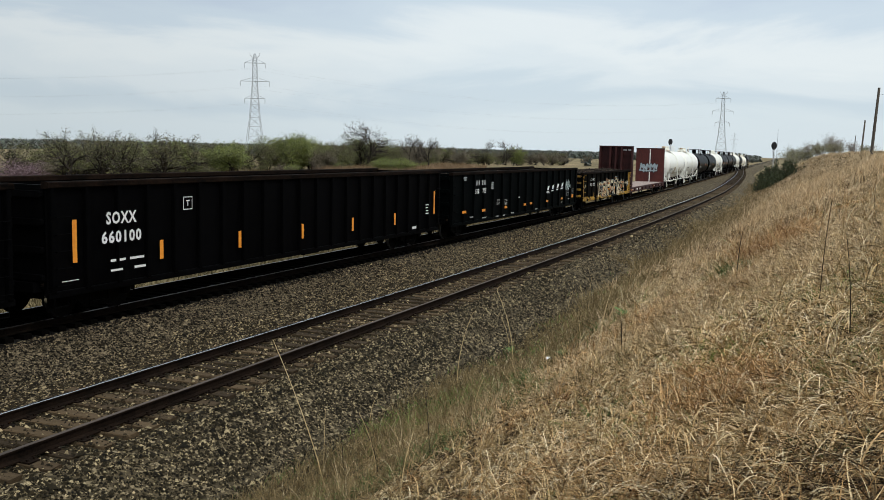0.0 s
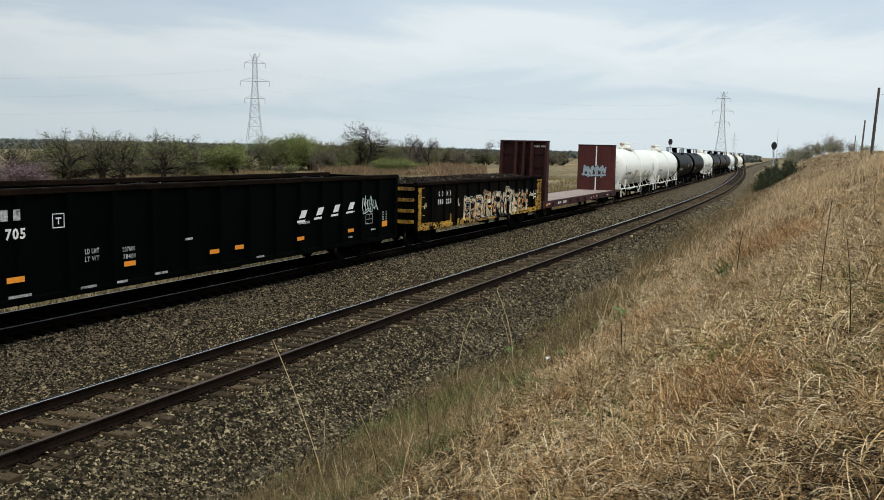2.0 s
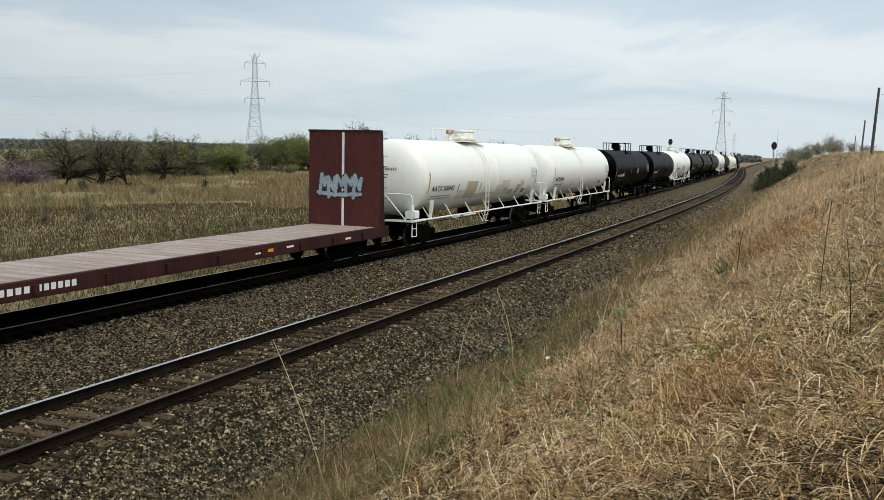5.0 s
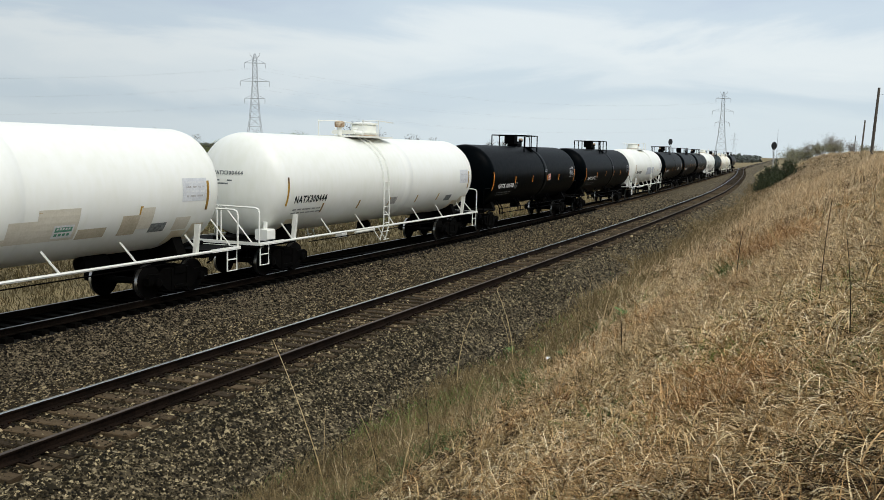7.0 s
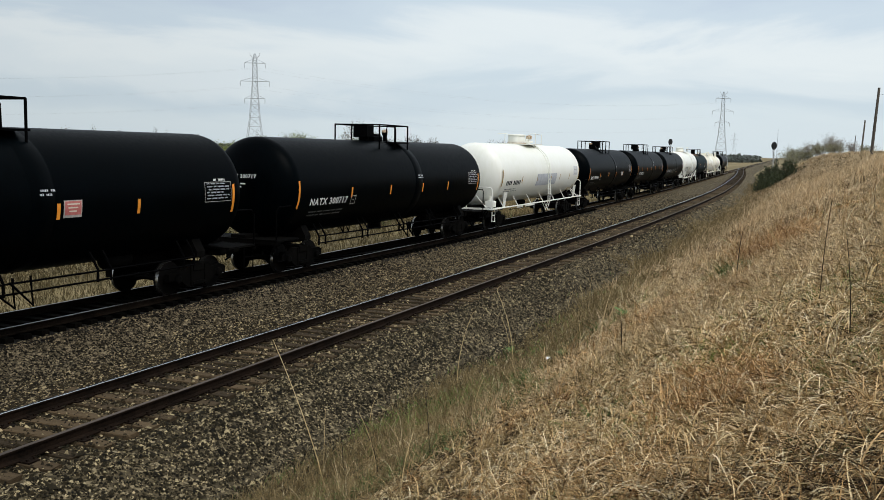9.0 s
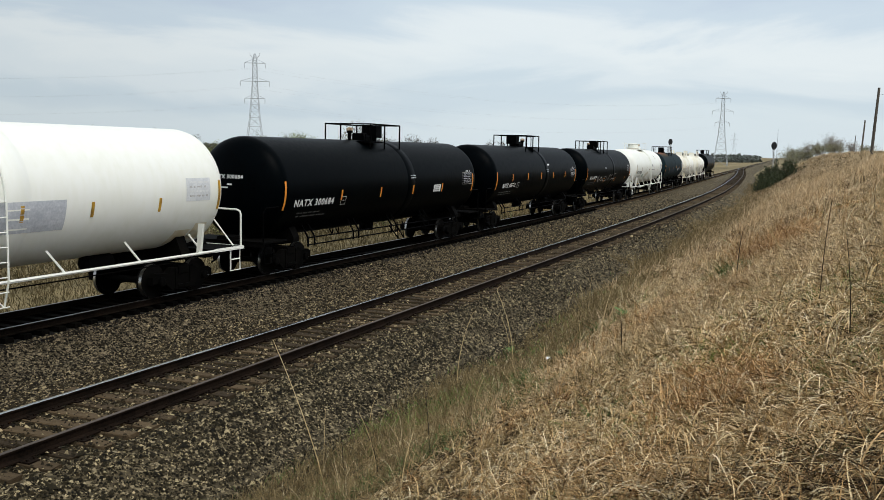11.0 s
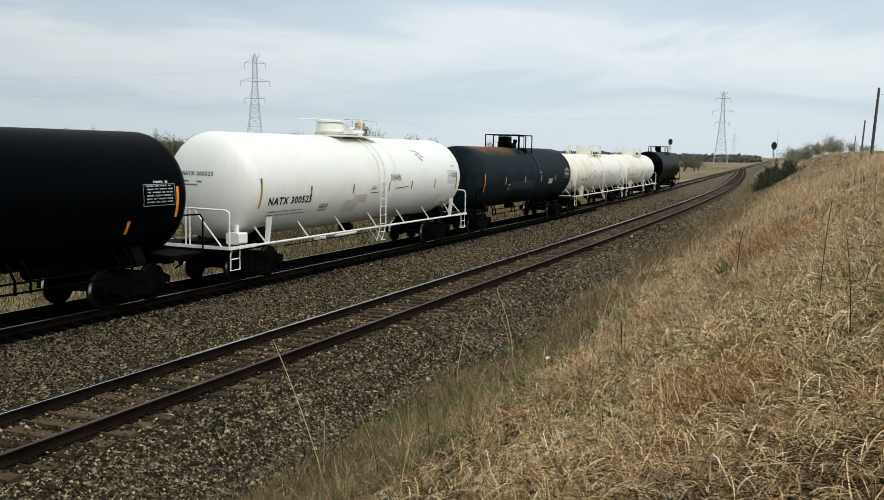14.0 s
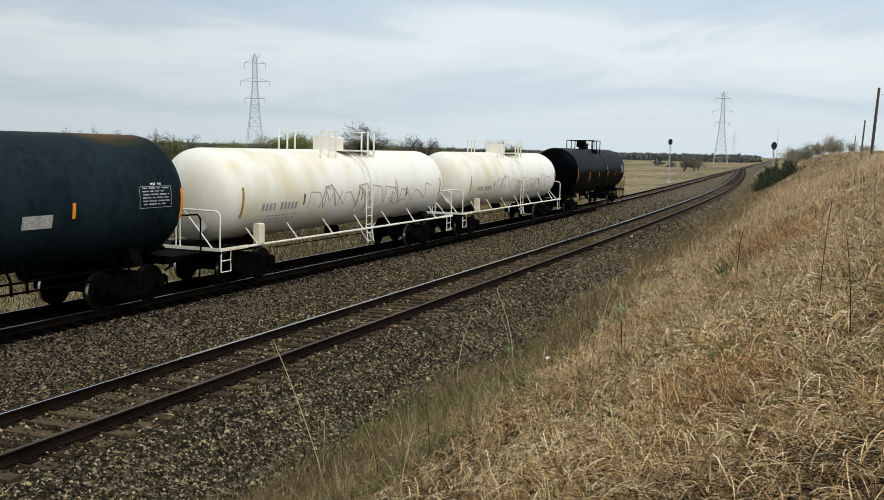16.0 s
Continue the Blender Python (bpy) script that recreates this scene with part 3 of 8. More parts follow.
def rail_mesh(name, line, top, body=M_RAIL):
    """A rail swept along a line of points on its running surface."""
    n = len(RAIL)
    vs, fs, ks = [], [], []
    for i, p in enumerate(line):
        d = (line[min(i + 1, len(line) - 1)] - line[max(i - 1, 0)]).normalized()
        r = Vector((d.y, -d.x, 0))
        vs += [p + r * a + Vector((0, 0, b)) for a, b in RAIL]
    for i in range(len(line) - 1):
        for k in range(n):
            fs.append((i * n + k, i * n + (k + 1) % n, (i + 1) * n + (k + 1) % n, (i + 1) * n + k))
            ks.append(1 if k in (6, 7, 8) else 0)
    sh = Shape()
    sh.v, sh.f, sh.k = [tuple(v) for v in vs], fs, ks
    return sh.mesh(name, [body, top])


def siding_point(s):
    g = float(siding_gap(s))
    return track_point(s, g)[0]


def tie_shape(rnd, w=0.23):
    sh = Shape()
    c = 0.012
    pr = [(-w / 2 + c, 0.0), (w / 2 - c, 0.0), (w / 2, -c), (w / 2, -0.18), (-w / 2, -0.18), (-w / 2, -c)]
    n = len(pr)
    vs = []
    for k, y in enumerate((-1.30, -1.27, -0.4, 0.4, 1.27, 1.30)):
        q = 0.93 if k in (0, 5) else 1.0
        vs += [(a * q + rnd.uniform(-0.006, 0.006), y + rnd.uniform(-0.02, 0.02) * (k in (0, 5)), b * q + rnd.uniform(-0.006, 0.004)) for a, b in pr]
    fs = [(i * n + k, i * n + (k + 1) % n, (i + 1) * n + (k + 1) % n, (i + 1) * n + k) for i in range(5) for k in range(n)] + [tuple(range(n)), tuple(range(5 * n, 6 * n))[::-1]]
    return sh.add(vs, fs)


def build_tracks():
    rnd = random.Random(4)
    ss = list(stations((-60, 0, 12), (0, 60, 40), (60, 340, 90), (340, 1500, 60)))
    main = thing("main_track", "worn main line of steel rails on stone ballast", "railway track", kind="structure")
    for off in (-0.7535, 0.7535):
        part("rail", rail_mesh("rail", [track_point(s, off)[0] for s in ss], M_MAINTOP, M_MAINRAIL), None, main, "rusted steel rail with polished head")
    side = thing("siding_track", "siding of rusty rails on weathered wooden ties, joining the main line", "railway track", kind="structure")
    sd = [s for s in ss if s <= 332]
    for off in (-0.7535, 0.7535):
        line = []
        for s in sd:
            p, q = siding_point(s), siding_point(s + 0.5)
            d = (q - p).normalized()
            line.append(p + Vector((d.y, -d.x, 0)) * off)
        part("rail", rail_mesh("rail", line, M_RAILTOP if off < 0 else M_RAILTOP2), None, side, "rusted steel rail")
    meshes = [tie_shape(rnd).mesh("tie", M_TIE) for _ in range(8)]
    plate = Shape()
    for y in (-0.7535, 0.7535):
        plate.box(-0.095, 0.095, y - 0.17, y + 0.17, 0.0, 0.022)
        for dx in (-0.06, 0.06):
            for dy in (-0.10, 0.10):
                plate.box(dx - 0.014, dx + 0.014, y + dy - 0.014, y + dy + 0.014, 0.022, 0.05)
    plate_me = plate.mesh("tie_plate", M_RAIL)
    rest = Shape()
    s, k = 2.3, 0
    while s < 330:
        p, q = siding_point(s), siding_point(s + 0.5)
        d = q - p
        at = Matrix.Translation((p.x, p.y, -0.178 + rnd.uniform(-0.012, 0.006))) @ pose(0, 0, 0, rnd.uniform(-1.0, 1.0), rnd.uniform(-1.5, 1.5), math.degrees(math.atan2(d.y, d.x)) + rnd.uniform(-1.6, 1.6)) @ Matrix.Translation((0, rnd.uniform(-0.08, 0.08), 0))
        if k < 280:
            t = part("tie", meshes[rnd.randrange(8)], None, side, at=at)
            if k < 90:
                part("tie_plate", plate_me, None, t)
            k += 1
        else:
            rest.add([at @ Vector(v) for v in ((-0.11, -1.3, 0), (0.11, -1.3, 0), (0.11, 1.3, 0), (-0.11, 1.3, 0), (-0.11, -1.3, -0.15), (0.11, -1.3, -0.15), (0.11, 1.3, -0.15), (-0.11, 1.3, -0.15))], [(0, 1, 2, 3), (0, 4, 5, 1), (1, 5, 6, 2), (2, 6, 7, 3), (3, 7, 4, 0)])
        s += 0.498
    # near ties painted black for oil and shade, plain ones beyond 70 m
    oiled_shaded, plain = Shape(), Shape()
    s = -20.0
    while s < 420:
        p, th = track_point(s, 0)
        at = Matrix.Translation((p.x, p.y, -0.185)) @ pose(0, 0, 0, 0, 0, math.degrees(th))
        (oiled_shaded if s < 70 else plain).add([at @ Vector(v) for v in ((-0.11, -0.98, 0), (0.11, -0.98, 0), (0.11, 1.3, 0), (-0.11, 1.3, 0), (-0.11, -0.98, -0.15), (0.11, -0.98, -0.15), (0.11, 1.3, -0.15), (-0.11, 1.3, -0.15))], [(0, 1, 2, 3), (0, 4, 5, 1), (1, 5, 6, 2), (2, 6, 7, 3), (3, 7, 4, 0)])
        s += 0.498
    far = part("ties_beyond", rest, M_TIE, side, "weathered wooden ties")
    far["kind"] = "stuff"
    far = part("ties_beyond", plain, M_TIE, main, "weathered wooden ties")
    far["kind"] = "stuff"
    far = part("oiled_shaded_ties", oiled_shaded, M_OILSHADETIE, main, "wooden ties, black with oil and painted shade")
    far["kind"] = "stuff"


build_tracks()


def build_stones():
    """Loose crushed stone on the track bed."""
    rng = np.random.default_rng(11)
    xs, os_ = [], []
    for a, b, dens in ((4, 12, 820), (12, 20, 700), (20, 32, 420), (32, 64, 200), (64, 110, 60)):
        n = int((b - a) * 11.0 * dens)
        xs.append(rng.uniform(a, b, n))
        os_.append(rng.uniform(1.0, 11.2, n))
    x, o = np.concatenate(xs), np.concatenate(os_)
    size = rng.lognormal(math.log(0.0160), 0.38, len(x)) * np.interp(x, [0, 20, 50, 70, 120], [1.0, 1.15, 1.45, 1.9, 2.2])
    y = main_y(x) - o
    keep = np.abs(np.abs(o - siding_gap(x)) - 0.7535) > 0.075
    keep &= np.degrees(np.arctan2(y, x)) < 52
    # fewer lie on the ties
    on_tie = (np.abs(((x - 2.3 + 0.249) % 0.498) - 0.249) < 0.125) & (np.abs(o - siding_gap(x)) < 1.33)
    keep &= ~on_tie | (rng.random(len(x)) < 0.14)
    keep &= rng.random(len(x)) < np.interp(o, [1.0, 1.3, 1.6], [0.6, 0.8, 1.0])
    keep &= rng.random(len(x)) < np.interp(o - siding_gap(x), [1.9, 3.8, 5.4], [1, 0.9, 0.15])
    keep &= rng.random(len(x)) < np.interp(x, [38, 105], [1.0, 0.12])
    x, y, o, size = x[keep], y[keep], o[keep], size[keep]
    z = land_z(x, y) + size * 0.35
    bed = np.abs(o - siding_gap(x)) < 1.33
    z = np.where(bed, -0.224 + rng.uniform(-0.02, 0.04, len(x)), z)
    on2 = (np.abs(((x - 2.3 + 0.249) % 0.498) - 0.249) < 0.125) & bed
    z = np.where(on2, -0.175 + size * 0.4, z)
    n = len(x)
    base = np.array([(1, -0.7, -0.5), (1, 0.7, -0.5), (-1, 0.7, -0.5), (-1, -0.7, -0.5), (0.45, 0, 0.7), (-0.45, 0, 0.7)], float)
    v = base[None] * rng.uniform(0.65, 1.3, (n, 6, 1)) + rng.uniform(-0.3, 0.3, (n, 6, 3))
    a = rng.uniform(0, 2 * np.pi, n)
    ca, sa = np.cos(a)[:, None], np.sin(a)[:, None]
    tilt = rng.uniform(-0.45, 0.45, n)
    ct, st = np.cos(tilt)[:, None], np.sin(tilt)[:, None]
    vx, vy, vz = v[..., 0], v[..., 1] * ct - v[..., 2] * st, v[..., 1] * st + v[..., 2] * ct
    v = np.stack([vx * ca - vy * sa, vx * sa + vy * ca, vz * 0.8], -1) * size[:, None, None] + np.stack([x, y, z], -1)[:, None]
    tri = np.array([(0, 1, 4), (1, 2, 5), (1, 5, 4), (2, 3, 5), (3, 0, 4), (3, 4, 5)])
    # band painted dark for oil and the train's shade, widest near the lookout
    oily_shaded = (o + rng.normal(0, 0.6, n)) < np.interp(x, [8, 16, 30, 50], [3.7, 3.1, 2.2, 1.7])
    dusty = ~oily_shaded & (o - siding_gap(x) + rng.normal(0, 0.3, n) < 1.2)
    for pick, m, label in ((~oily_shaded & ~dusty, M_STONE, "loose dark and pale crushed stones on the track bed"), (dusty, M_DUSTSTONE, "crushed stones browned by brake dust between the tracks"), (oily_shaded, M_OILSHADESTONE, "crushed stones beside the main line's rails, black with oil and painted train shade")):
        k = int(pick.sum())
        f = (tri[None] + (np.arange(k) * 6)[:, None, None]).reshape(-1, 3)
        tagged(new("loose_ballast", quick_mesh("loose_ballast", v[pick].reshape(-1, 3), f, m)), label, "ballast", kind="stuff")


build_stones()


# ---- grass and weeds ----
def blades(name, n, near, far, az, length, width, mat, seed, label, lie=(0.4, 1.1), where="bank", segs=3, patch=None, mat_share=0.0, spread=None, curl=0.38, lift=0.0, base=(3.6, 3.1, 2.3), arch=0.0):
    """Many curved grass blades as one object. near, far: distance from the lookout point; az: bearing in degrees from the track's line."""
    rng = np.random.default_rng(seed)
    m = int(n * 3.0)
    d = np.sqrt(rng.uniform(0, 1, m)) * (far - near) * 0 + near * (far / near) ** rng.uniform(0, 1, m) if where == "bank" else rng.uniform(near, far, m)
    a = np.radians(rng.uniform(az[0], az[1], m))
    x, y = d * np.cos(a), d * np.sin(a)
    # blades stand in tufts
    tx, ty = rng.normal(0, 0.05, m) * np.sqrt(d / 6), rng.normal(0, 0.05, m) * np.sqrt(d / 6)
    cell = 0.16 * np.sqrt(d / 6)
    keep_t = rng.random(m) < 0.65
    x = np.where(keep_t, np.round(x / cell) * cell + 0.4 * cell * np.sin(np.round(y / cell) * 12.9898) + tx, x)
    y = np.where(keep_t, np.round(y / cell) * cell + 0.4 * cell * np.sin(np.round(x / cell) * 78.233) + ty, y)
    o = main_y(x) - y
    r = o - siding_gap(x)
    if where == "bank":
        edge = np.interp(x, [10, 30, 70], base) + 0.45 * ripple(x, y, 1.1, 3.0) + 0.45 * ripple(x, y, 3.7, 1.0)
        ok = (r > edge) & (rng.random(m) < np.clip((r - edge) / (spread or 2.6) + 0.05, 0, 1) ** 1.4)
    else:
        ok = (o < -4.3) & (o > -115)
    if patch:
        ok &= patch(x, y, rng)
    pick = np.nonzero(ok)[0][:n]
    x, y, d, r = x[pick], y[pick], d[pick], r[pick]
    n = len(x)
    z = land_z(x, y) - 0.02
    flat = rng.random(n) < mat_share
    z = z + lift * rng.random(n)
    ln = rng.uniform(length[0], length[1], n) * rng.uniform(0.7, 1.25, n)
    if where == "bank":
        ln *= np.interp(r, [2.2, 3.4, 6.0], [0.45, 0.75, 1.0])
    w = rng.uniform(width[0], width[1], n) * np.sqrt(np.maximum(d / near, 1))
    th = rng.uniform(0, 2 * np.pi, n)
    th = np.where(rng.random(n) < 0.22, 3.6 + 1.3 * ripple(x, y, 0.9, 4.0) + rng.normal(0, 0.6, n), th)
    ly = np.where(flat, rng.uniform(0.95, 1.25, n), rng.uniform(lie[0], lie[1], n))
    z = z + np.where(flat, rng.uniform(0.0, 0.13, n), 0.0)
    droop = rng.uniform(0.15, 0.75, n) * ly
    ts = np.linspace(0, 1, segs + 1)
    lean = ly[:, None] * ts[None] ** 1.35
    up = ts[None] * np.sqrt(np.maximum(1 - (0.75 * ly[:, None]) ** 2, 0.12)) - droop[:, None] * ts[None] ** 2.4 * 0.75
    up = np.where(rng.random(n)[:, None] < arch, 0.62 * np.sin(np.pi * 0.8 * ts[None]) + 0.1 * ts[None], up)
    up = np.maximum(up, 0.02 * ts[None])
    side = rng.normal(0, curl, n)[:, None] * ts[None] ** 2
    cx = x[:, None] + (np.cos(th)[:, None] * lean - np.sin(th)[:, None] * side) * ln[:, None]
    cy = y[:, None] + (np.sin(th)[:, None] * lean + np.cos(th)[:, None] * side) * ln[:, None]
    cz = z[:, None] + up * ln[:, None]
    tw = th + rng.uniform(0.5, 2.6, n)
    wx, wy = np.cos(tw)[:, None] * w[:, None], np.sin(tw)[:, None] * w[:, None]
    taper = (1 - 0.85 * ts ** 1.5)[None] / 2
    va = np.stack([cx - wx * taper, cy - wy * taper, cz], -1)
    vb = np.stack([cx + wx * taper, cy + wy * taper, cz + (w * 0.25)[:, None]], -1)
    v = np.stack([va, vb], 2).reshape(n, -1, 3)
    q = np.array([(2 * i, 2 * i + 1, 2 * i + 3, 2 * i + 2) for i in range(segs)])
    f = (q[None] + (np.arange(n) * 2 * (segs + 1))[:, None, None]).reshape(-1, 4)
    return tagged(new(name, quick_mesh(name, v.reshape(-1, 3), f, mat)), label, "grass", kind="stuff")


def red_patch(x, y, rng):
    return 0.7 * ripple(x, y, 1.5, 5.0) + 0.7 * ripple(x, y, 0.45, 2.0) > rng.uniform(0.2, 1.5, len(x))


def tuft_patch(x, y, rng):
    return ripple(x, y, 0.27, 7.0) + 0.7 * ripple(x, y, 0.8, 2.0) > rng.uniform(-1.5, 0.9, len(x))


def bank_patch(x, y, rng):
    return 0.6 * ripple(x, y, 2.1, 2.5) + 0.6 * ripple(x, y, 0.6, 0.5) > rng.uniform(-1.0, 0.7, len(x))


def hollow_patch(x, y, rng):
    return -0.6 * ripple(x, y, 2.1, 2.5) - 0.6 * ripple(x, y, 0.6, 0.5) > rng.uniform(0.1, 0.9, len(x))


def green_patch(x, y, rng):
    return 0.7 * ripple(x, y, 1.3, 8.0) - 0.6 * ripple(x, y, 0.27, 7.0) > rng.uniform(0.3, 1.2, len(x))


def slope_patch(x, y, rng):
    r = main_y(x) - y - siding_gap(x)
    return ripple(x, y, 0.75, 9.0) + 0.6 * ripple(x, y, 0.3, 4.0) > rng.uniform(0.0, 1.1, len(x)) + 1.2 * smooth(6.0, 9.0, r)


def fringe_patch(x, y, rng):
    r = main_y(x) - y - siding_gap(x)
    return (r < 5.0) & (ripple(x, y, 0.9, 6.0) + 0.6 * ripple(x, y, 0.35, 1.0) > rng.uniform(0.1, 0.9, len(x)))


def clump_patch(x, y, rng):
    return ripple(x, y, 6.0, 3.0) + 0.7 * ripple(x, y, 2.3, 1.0) > rng.uniform(-0.5, 1.2, len(x))


def edge_patch(x, y, rng):
    r = main_y(x) - y - siding_gap(x)
    return (r < 6.5) & (rng.random(len(x)) < np.interp(r, [2.0, 3.5, 5.0, 6.5], [0.5, 1.0, 0.7, 0.1]))


def bank_sites(seed, near, far, az, gap, grow=0.35, edge=0.3):
    """Places of bunch grass on the bank, each a clear step from the next: x, y and spacing."""
    rng = np.random.default_rng(seed)
    m = 9000
    d = near * (far / near) ** rng.uniform(0, 1, m)
    a = np.radians(rng.uniform(az[0], az[1], m))
    x, y = d * np.cos(a), d * np.sin(a)
    r = main_y(x) - y - siding_gap(x)
    ok = r > np.interp(x, [10, 20, 30, 70], (5.3, 4.3, 3.5, 2.6)) + edge + 0.5 * ripple(x, y, 1.1, 3.0) + 0.5 * ripple(x, y, 3.7, 1.0)
    x, y, step = x[ok], y[ok], gap * (d[ok] / near) ** grow * rng.uniform(0.75, 1.35, int(ok.sum()))
    kept = np.zeros((0, 3))
    for p in zip(x, y, step):
        if not len(kept) or np.all(np.hypot(kept[:, 0] - p[0], kept[:, 1] - p[1]) > (kept[:, 2] + p[2]) * 0.5):
            kept = np.vstack([kept, p])
    return kept


def bunches(name, sites, per, width, mat, seed, label, segs=5, reach=(0.55, 1.25), upright=0.15, curl=0.3, size=1.0):
    """Bunch grass: round each site blades rise, arch outwards and hang over the hollows between the bunches."""
    rng = np.random.default_rng(seed)
    k = np.repeat(np.arange(len(sites)), per)
    n = len(k)
    sx, sy, gap = sites[k, 0], sites[k, 1], sites[k, 2]
    vigour = rng.uniform(0.7, 1.3, len(sites))[k] * size
    d = np.hypot(sx, sy)
    th = rng.uniform(0, 2 * np.pi, n)
    # each bunch has been pressed over to one side by weather
    th = np.where(rng.random(n) < 0.45, (3.9 + 1.6 * ripple(sx, sy, 1.3, 4.0)) + rng.normal(0, 0.8, n), th)
    q = np.abs(rng.normal(0, 0.24, n)) * gap
    out = th + rng.normal(0, 0.7, n)
    x0, y0 = sx + q * np.cos(out), sy + q * np.sin(out)
    ln = gap * rng.uniform(reach[0], reach[1], n) * vigour
    up = rng.random(n) < upright
    rise = np.where(up, rng.uniform(1.0, 1.5, n), rng.uniform(0.45, 1.15, n))
    fall = np.where(up, rng.uniform(0.1, 0.5, n), rng.uniform(0.9, 1.0, n) * rise - rng.uniform(-0.02, 0.22, n))
    go = np.where(up, rng.uniform(0.15, 0.5, n), rng.uniform(0.6, 1.0, n))
    ts = np.linspace(0, 1, segs + 1)[None]
    side = rng.normal(0, curl, n)[:, None] * ts ** 2
    hook = rng.normal(0, 0.25, n)[:, None] * ts ** 4
    run = go[:, None] * (ts - 0.18 * ts ** 3)
    cx = x0[:, None] + (np.cos(th)[:, None] * run - np.sin(th)[:, None] * (side + hook)) * ln[:, None]
    cy = y0[:, None] + (np.sin(th)[:, None] * run + np.cos(th)[:, None] * (side + hook)) * ln[:, None]
    mound = 0.16 * gap * np.exp(-(q / (0.45 * gap)) ** 2)
    cz = land_z(cx, cy) + np.maximum(mound[:, None] * (1 - 0.6 * ts) + (rise[:, None] * ts - fall[:, None] * ts ** 2) * ln[:, None], 0.012)
    cz[:, 0] -= mound + 0.03
    w = rng.uniform(width[0], width[1], n) * np.sqrt(np.maximum(d / 4.0, 1))
    tw = th + np.pi / 2 + rng.normal(0, 0.7, n)
    roll = rng.normal(0, 0.5, n) * w
    taper = (1 - 0.85 * ts ** 2) / 2
    wx, wy, wz = np.cos(tw)[:, None] * w[:, None] * taper, np.sin(tw)[:, None] * w[:, None] * taper, roll[:, None] * taper
    v = np.stack([np.stack([cx - wx, cy - wy, cz - wz], -1), np.stack([cx + wx, cy + wy, cz + wz], -1)], 2).reshape(n, -1, 3)
    f4 = np.array([(2 * i, 2 * i + 1, 2 * i + 3, 2 * i + 2) for i in range(segs)])
    f = (f4[None] + (np.arange(n) * 2 * (segs + 1))[:, None, None]).reshape(-1, 4)
    return tagged(new(name, quick_mesh(name, v.reshape(-1, 3), f, mat)), label, "grass", kind="stuff")


def by_kind(sites, seed, shares):
    """Deals sites out to kinds of grass, in drifts."""
    rng = np.random.default_rng(seed)
    x, y = sites[:, 0], sites[:, 1]
    r = main_y(x) - y - siding_gap(x)
    q = 0.5 - 0.6 * (1 - smooth(4.6, 7.4, r)) + 0.30 * ripple(x, y, 1.9, 5.0) + 0.22 * ripple(x, y, 0.6, 2.0) + rng.normal(0, 0.16, len(x))
    order = np.argsort(np.argsort(q)) / len(q)
    cuts = np.cumsum([0.0] + list(shares))
    return [sites[(order >= a) & (order < b)] for a, b in zip(cuts, cuts[1:])]


near_sites = by_kind(bank_sites(101, 2.6, 10.0, (-9, 52), 0.20, 0.16), 1, (0.22, 0.35, 0.21, 0.22))
mid_sites = by_kind(bank_sites(102, 9.6, 26.0, (-7, 40), 0.27, 0.45), 2, (0.18, 0.40, 0.24, 0.18))
far_sites = by_kind(bank_sites(103, 25.0, 70.0, (-6.5, 24), 0.44, 0.5), 3, (0.20, 0.36, 0.24, 0.20))
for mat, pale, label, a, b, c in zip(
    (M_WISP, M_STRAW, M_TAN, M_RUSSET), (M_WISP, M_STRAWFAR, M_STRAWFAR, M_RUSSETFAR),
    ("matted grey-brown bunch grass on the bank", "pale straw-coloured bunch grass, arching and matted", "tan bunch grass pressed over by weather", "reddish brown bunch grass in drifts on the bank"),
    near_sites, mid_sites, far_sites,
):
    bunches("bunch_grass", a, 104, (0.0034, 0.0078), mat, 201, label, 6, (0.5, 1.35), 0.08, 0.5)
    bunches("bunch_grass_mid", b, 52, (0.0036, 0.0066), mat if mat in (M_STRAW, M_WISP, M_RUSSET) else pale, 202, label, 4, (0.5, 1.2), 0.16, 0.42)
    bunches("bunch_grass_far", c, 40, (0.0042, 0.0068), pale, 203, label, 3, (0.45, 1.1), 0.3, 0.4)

blades("curled_grass", 3400, 2.7, 9.5, (-9, 50), (0.10, 0.24), (0.0040, 0.0075), M_CURL, 15, "broad pale curled blades over the dry grass", (0.4, 1.0), segs=6, mat_share=0.2, curl=0.8, lift=0.09, arch=0.85, patch=tuft_patch, base=(6.0, 4.4, 3.0))
blades("curled_grass_slope", 9000, 4.6, 10.5, (-9, 20), (0.10, 0.24), (0.0042, 0.0075), M_CURL, 20, "broad pale curled blades over the dry grass", (0.4, 1.0), segs=5, mat_share=0.3, curl=0.8, lift=0.09, arch=0.8, base=(6.4, 4.6, 3.0))
blades("curled_grass_mid", 7000, 9.5, 24, (-7, 34), (0.12, 0.30), (0.0055, 0.0095), M_CURL, 19, "broad pale curled blades over the dry grass", (0.3, 0.9), segs=4, mat_share=0.2, curl=0.7, lift=0.08, arch=0.7, patch=tuft_patch, base=(6.0, 4.5, 3.4))
blades("thatch", 52000, 2.6, 12, (-10, 54), (0.10, 0.26), (0.0045, 0.0080), M_THATCHNEAR, 11, "dead thatch under the dry grass, darkened for shade", (0.3, 1.1), segs=3, mat_share=0.85)
blades("litter_grass", 24000, 2.6, 12, (-10, 54), (0.08, 0.22), (0.0034, 0.0070), M_STRAW, 14, "broken dry blades lying tangled on the thatch", (0.7, 1.2), segs=4, mat_share=0.8, curl=0.7, lift=0.05, base=(5.2, 4.0, 3.0))
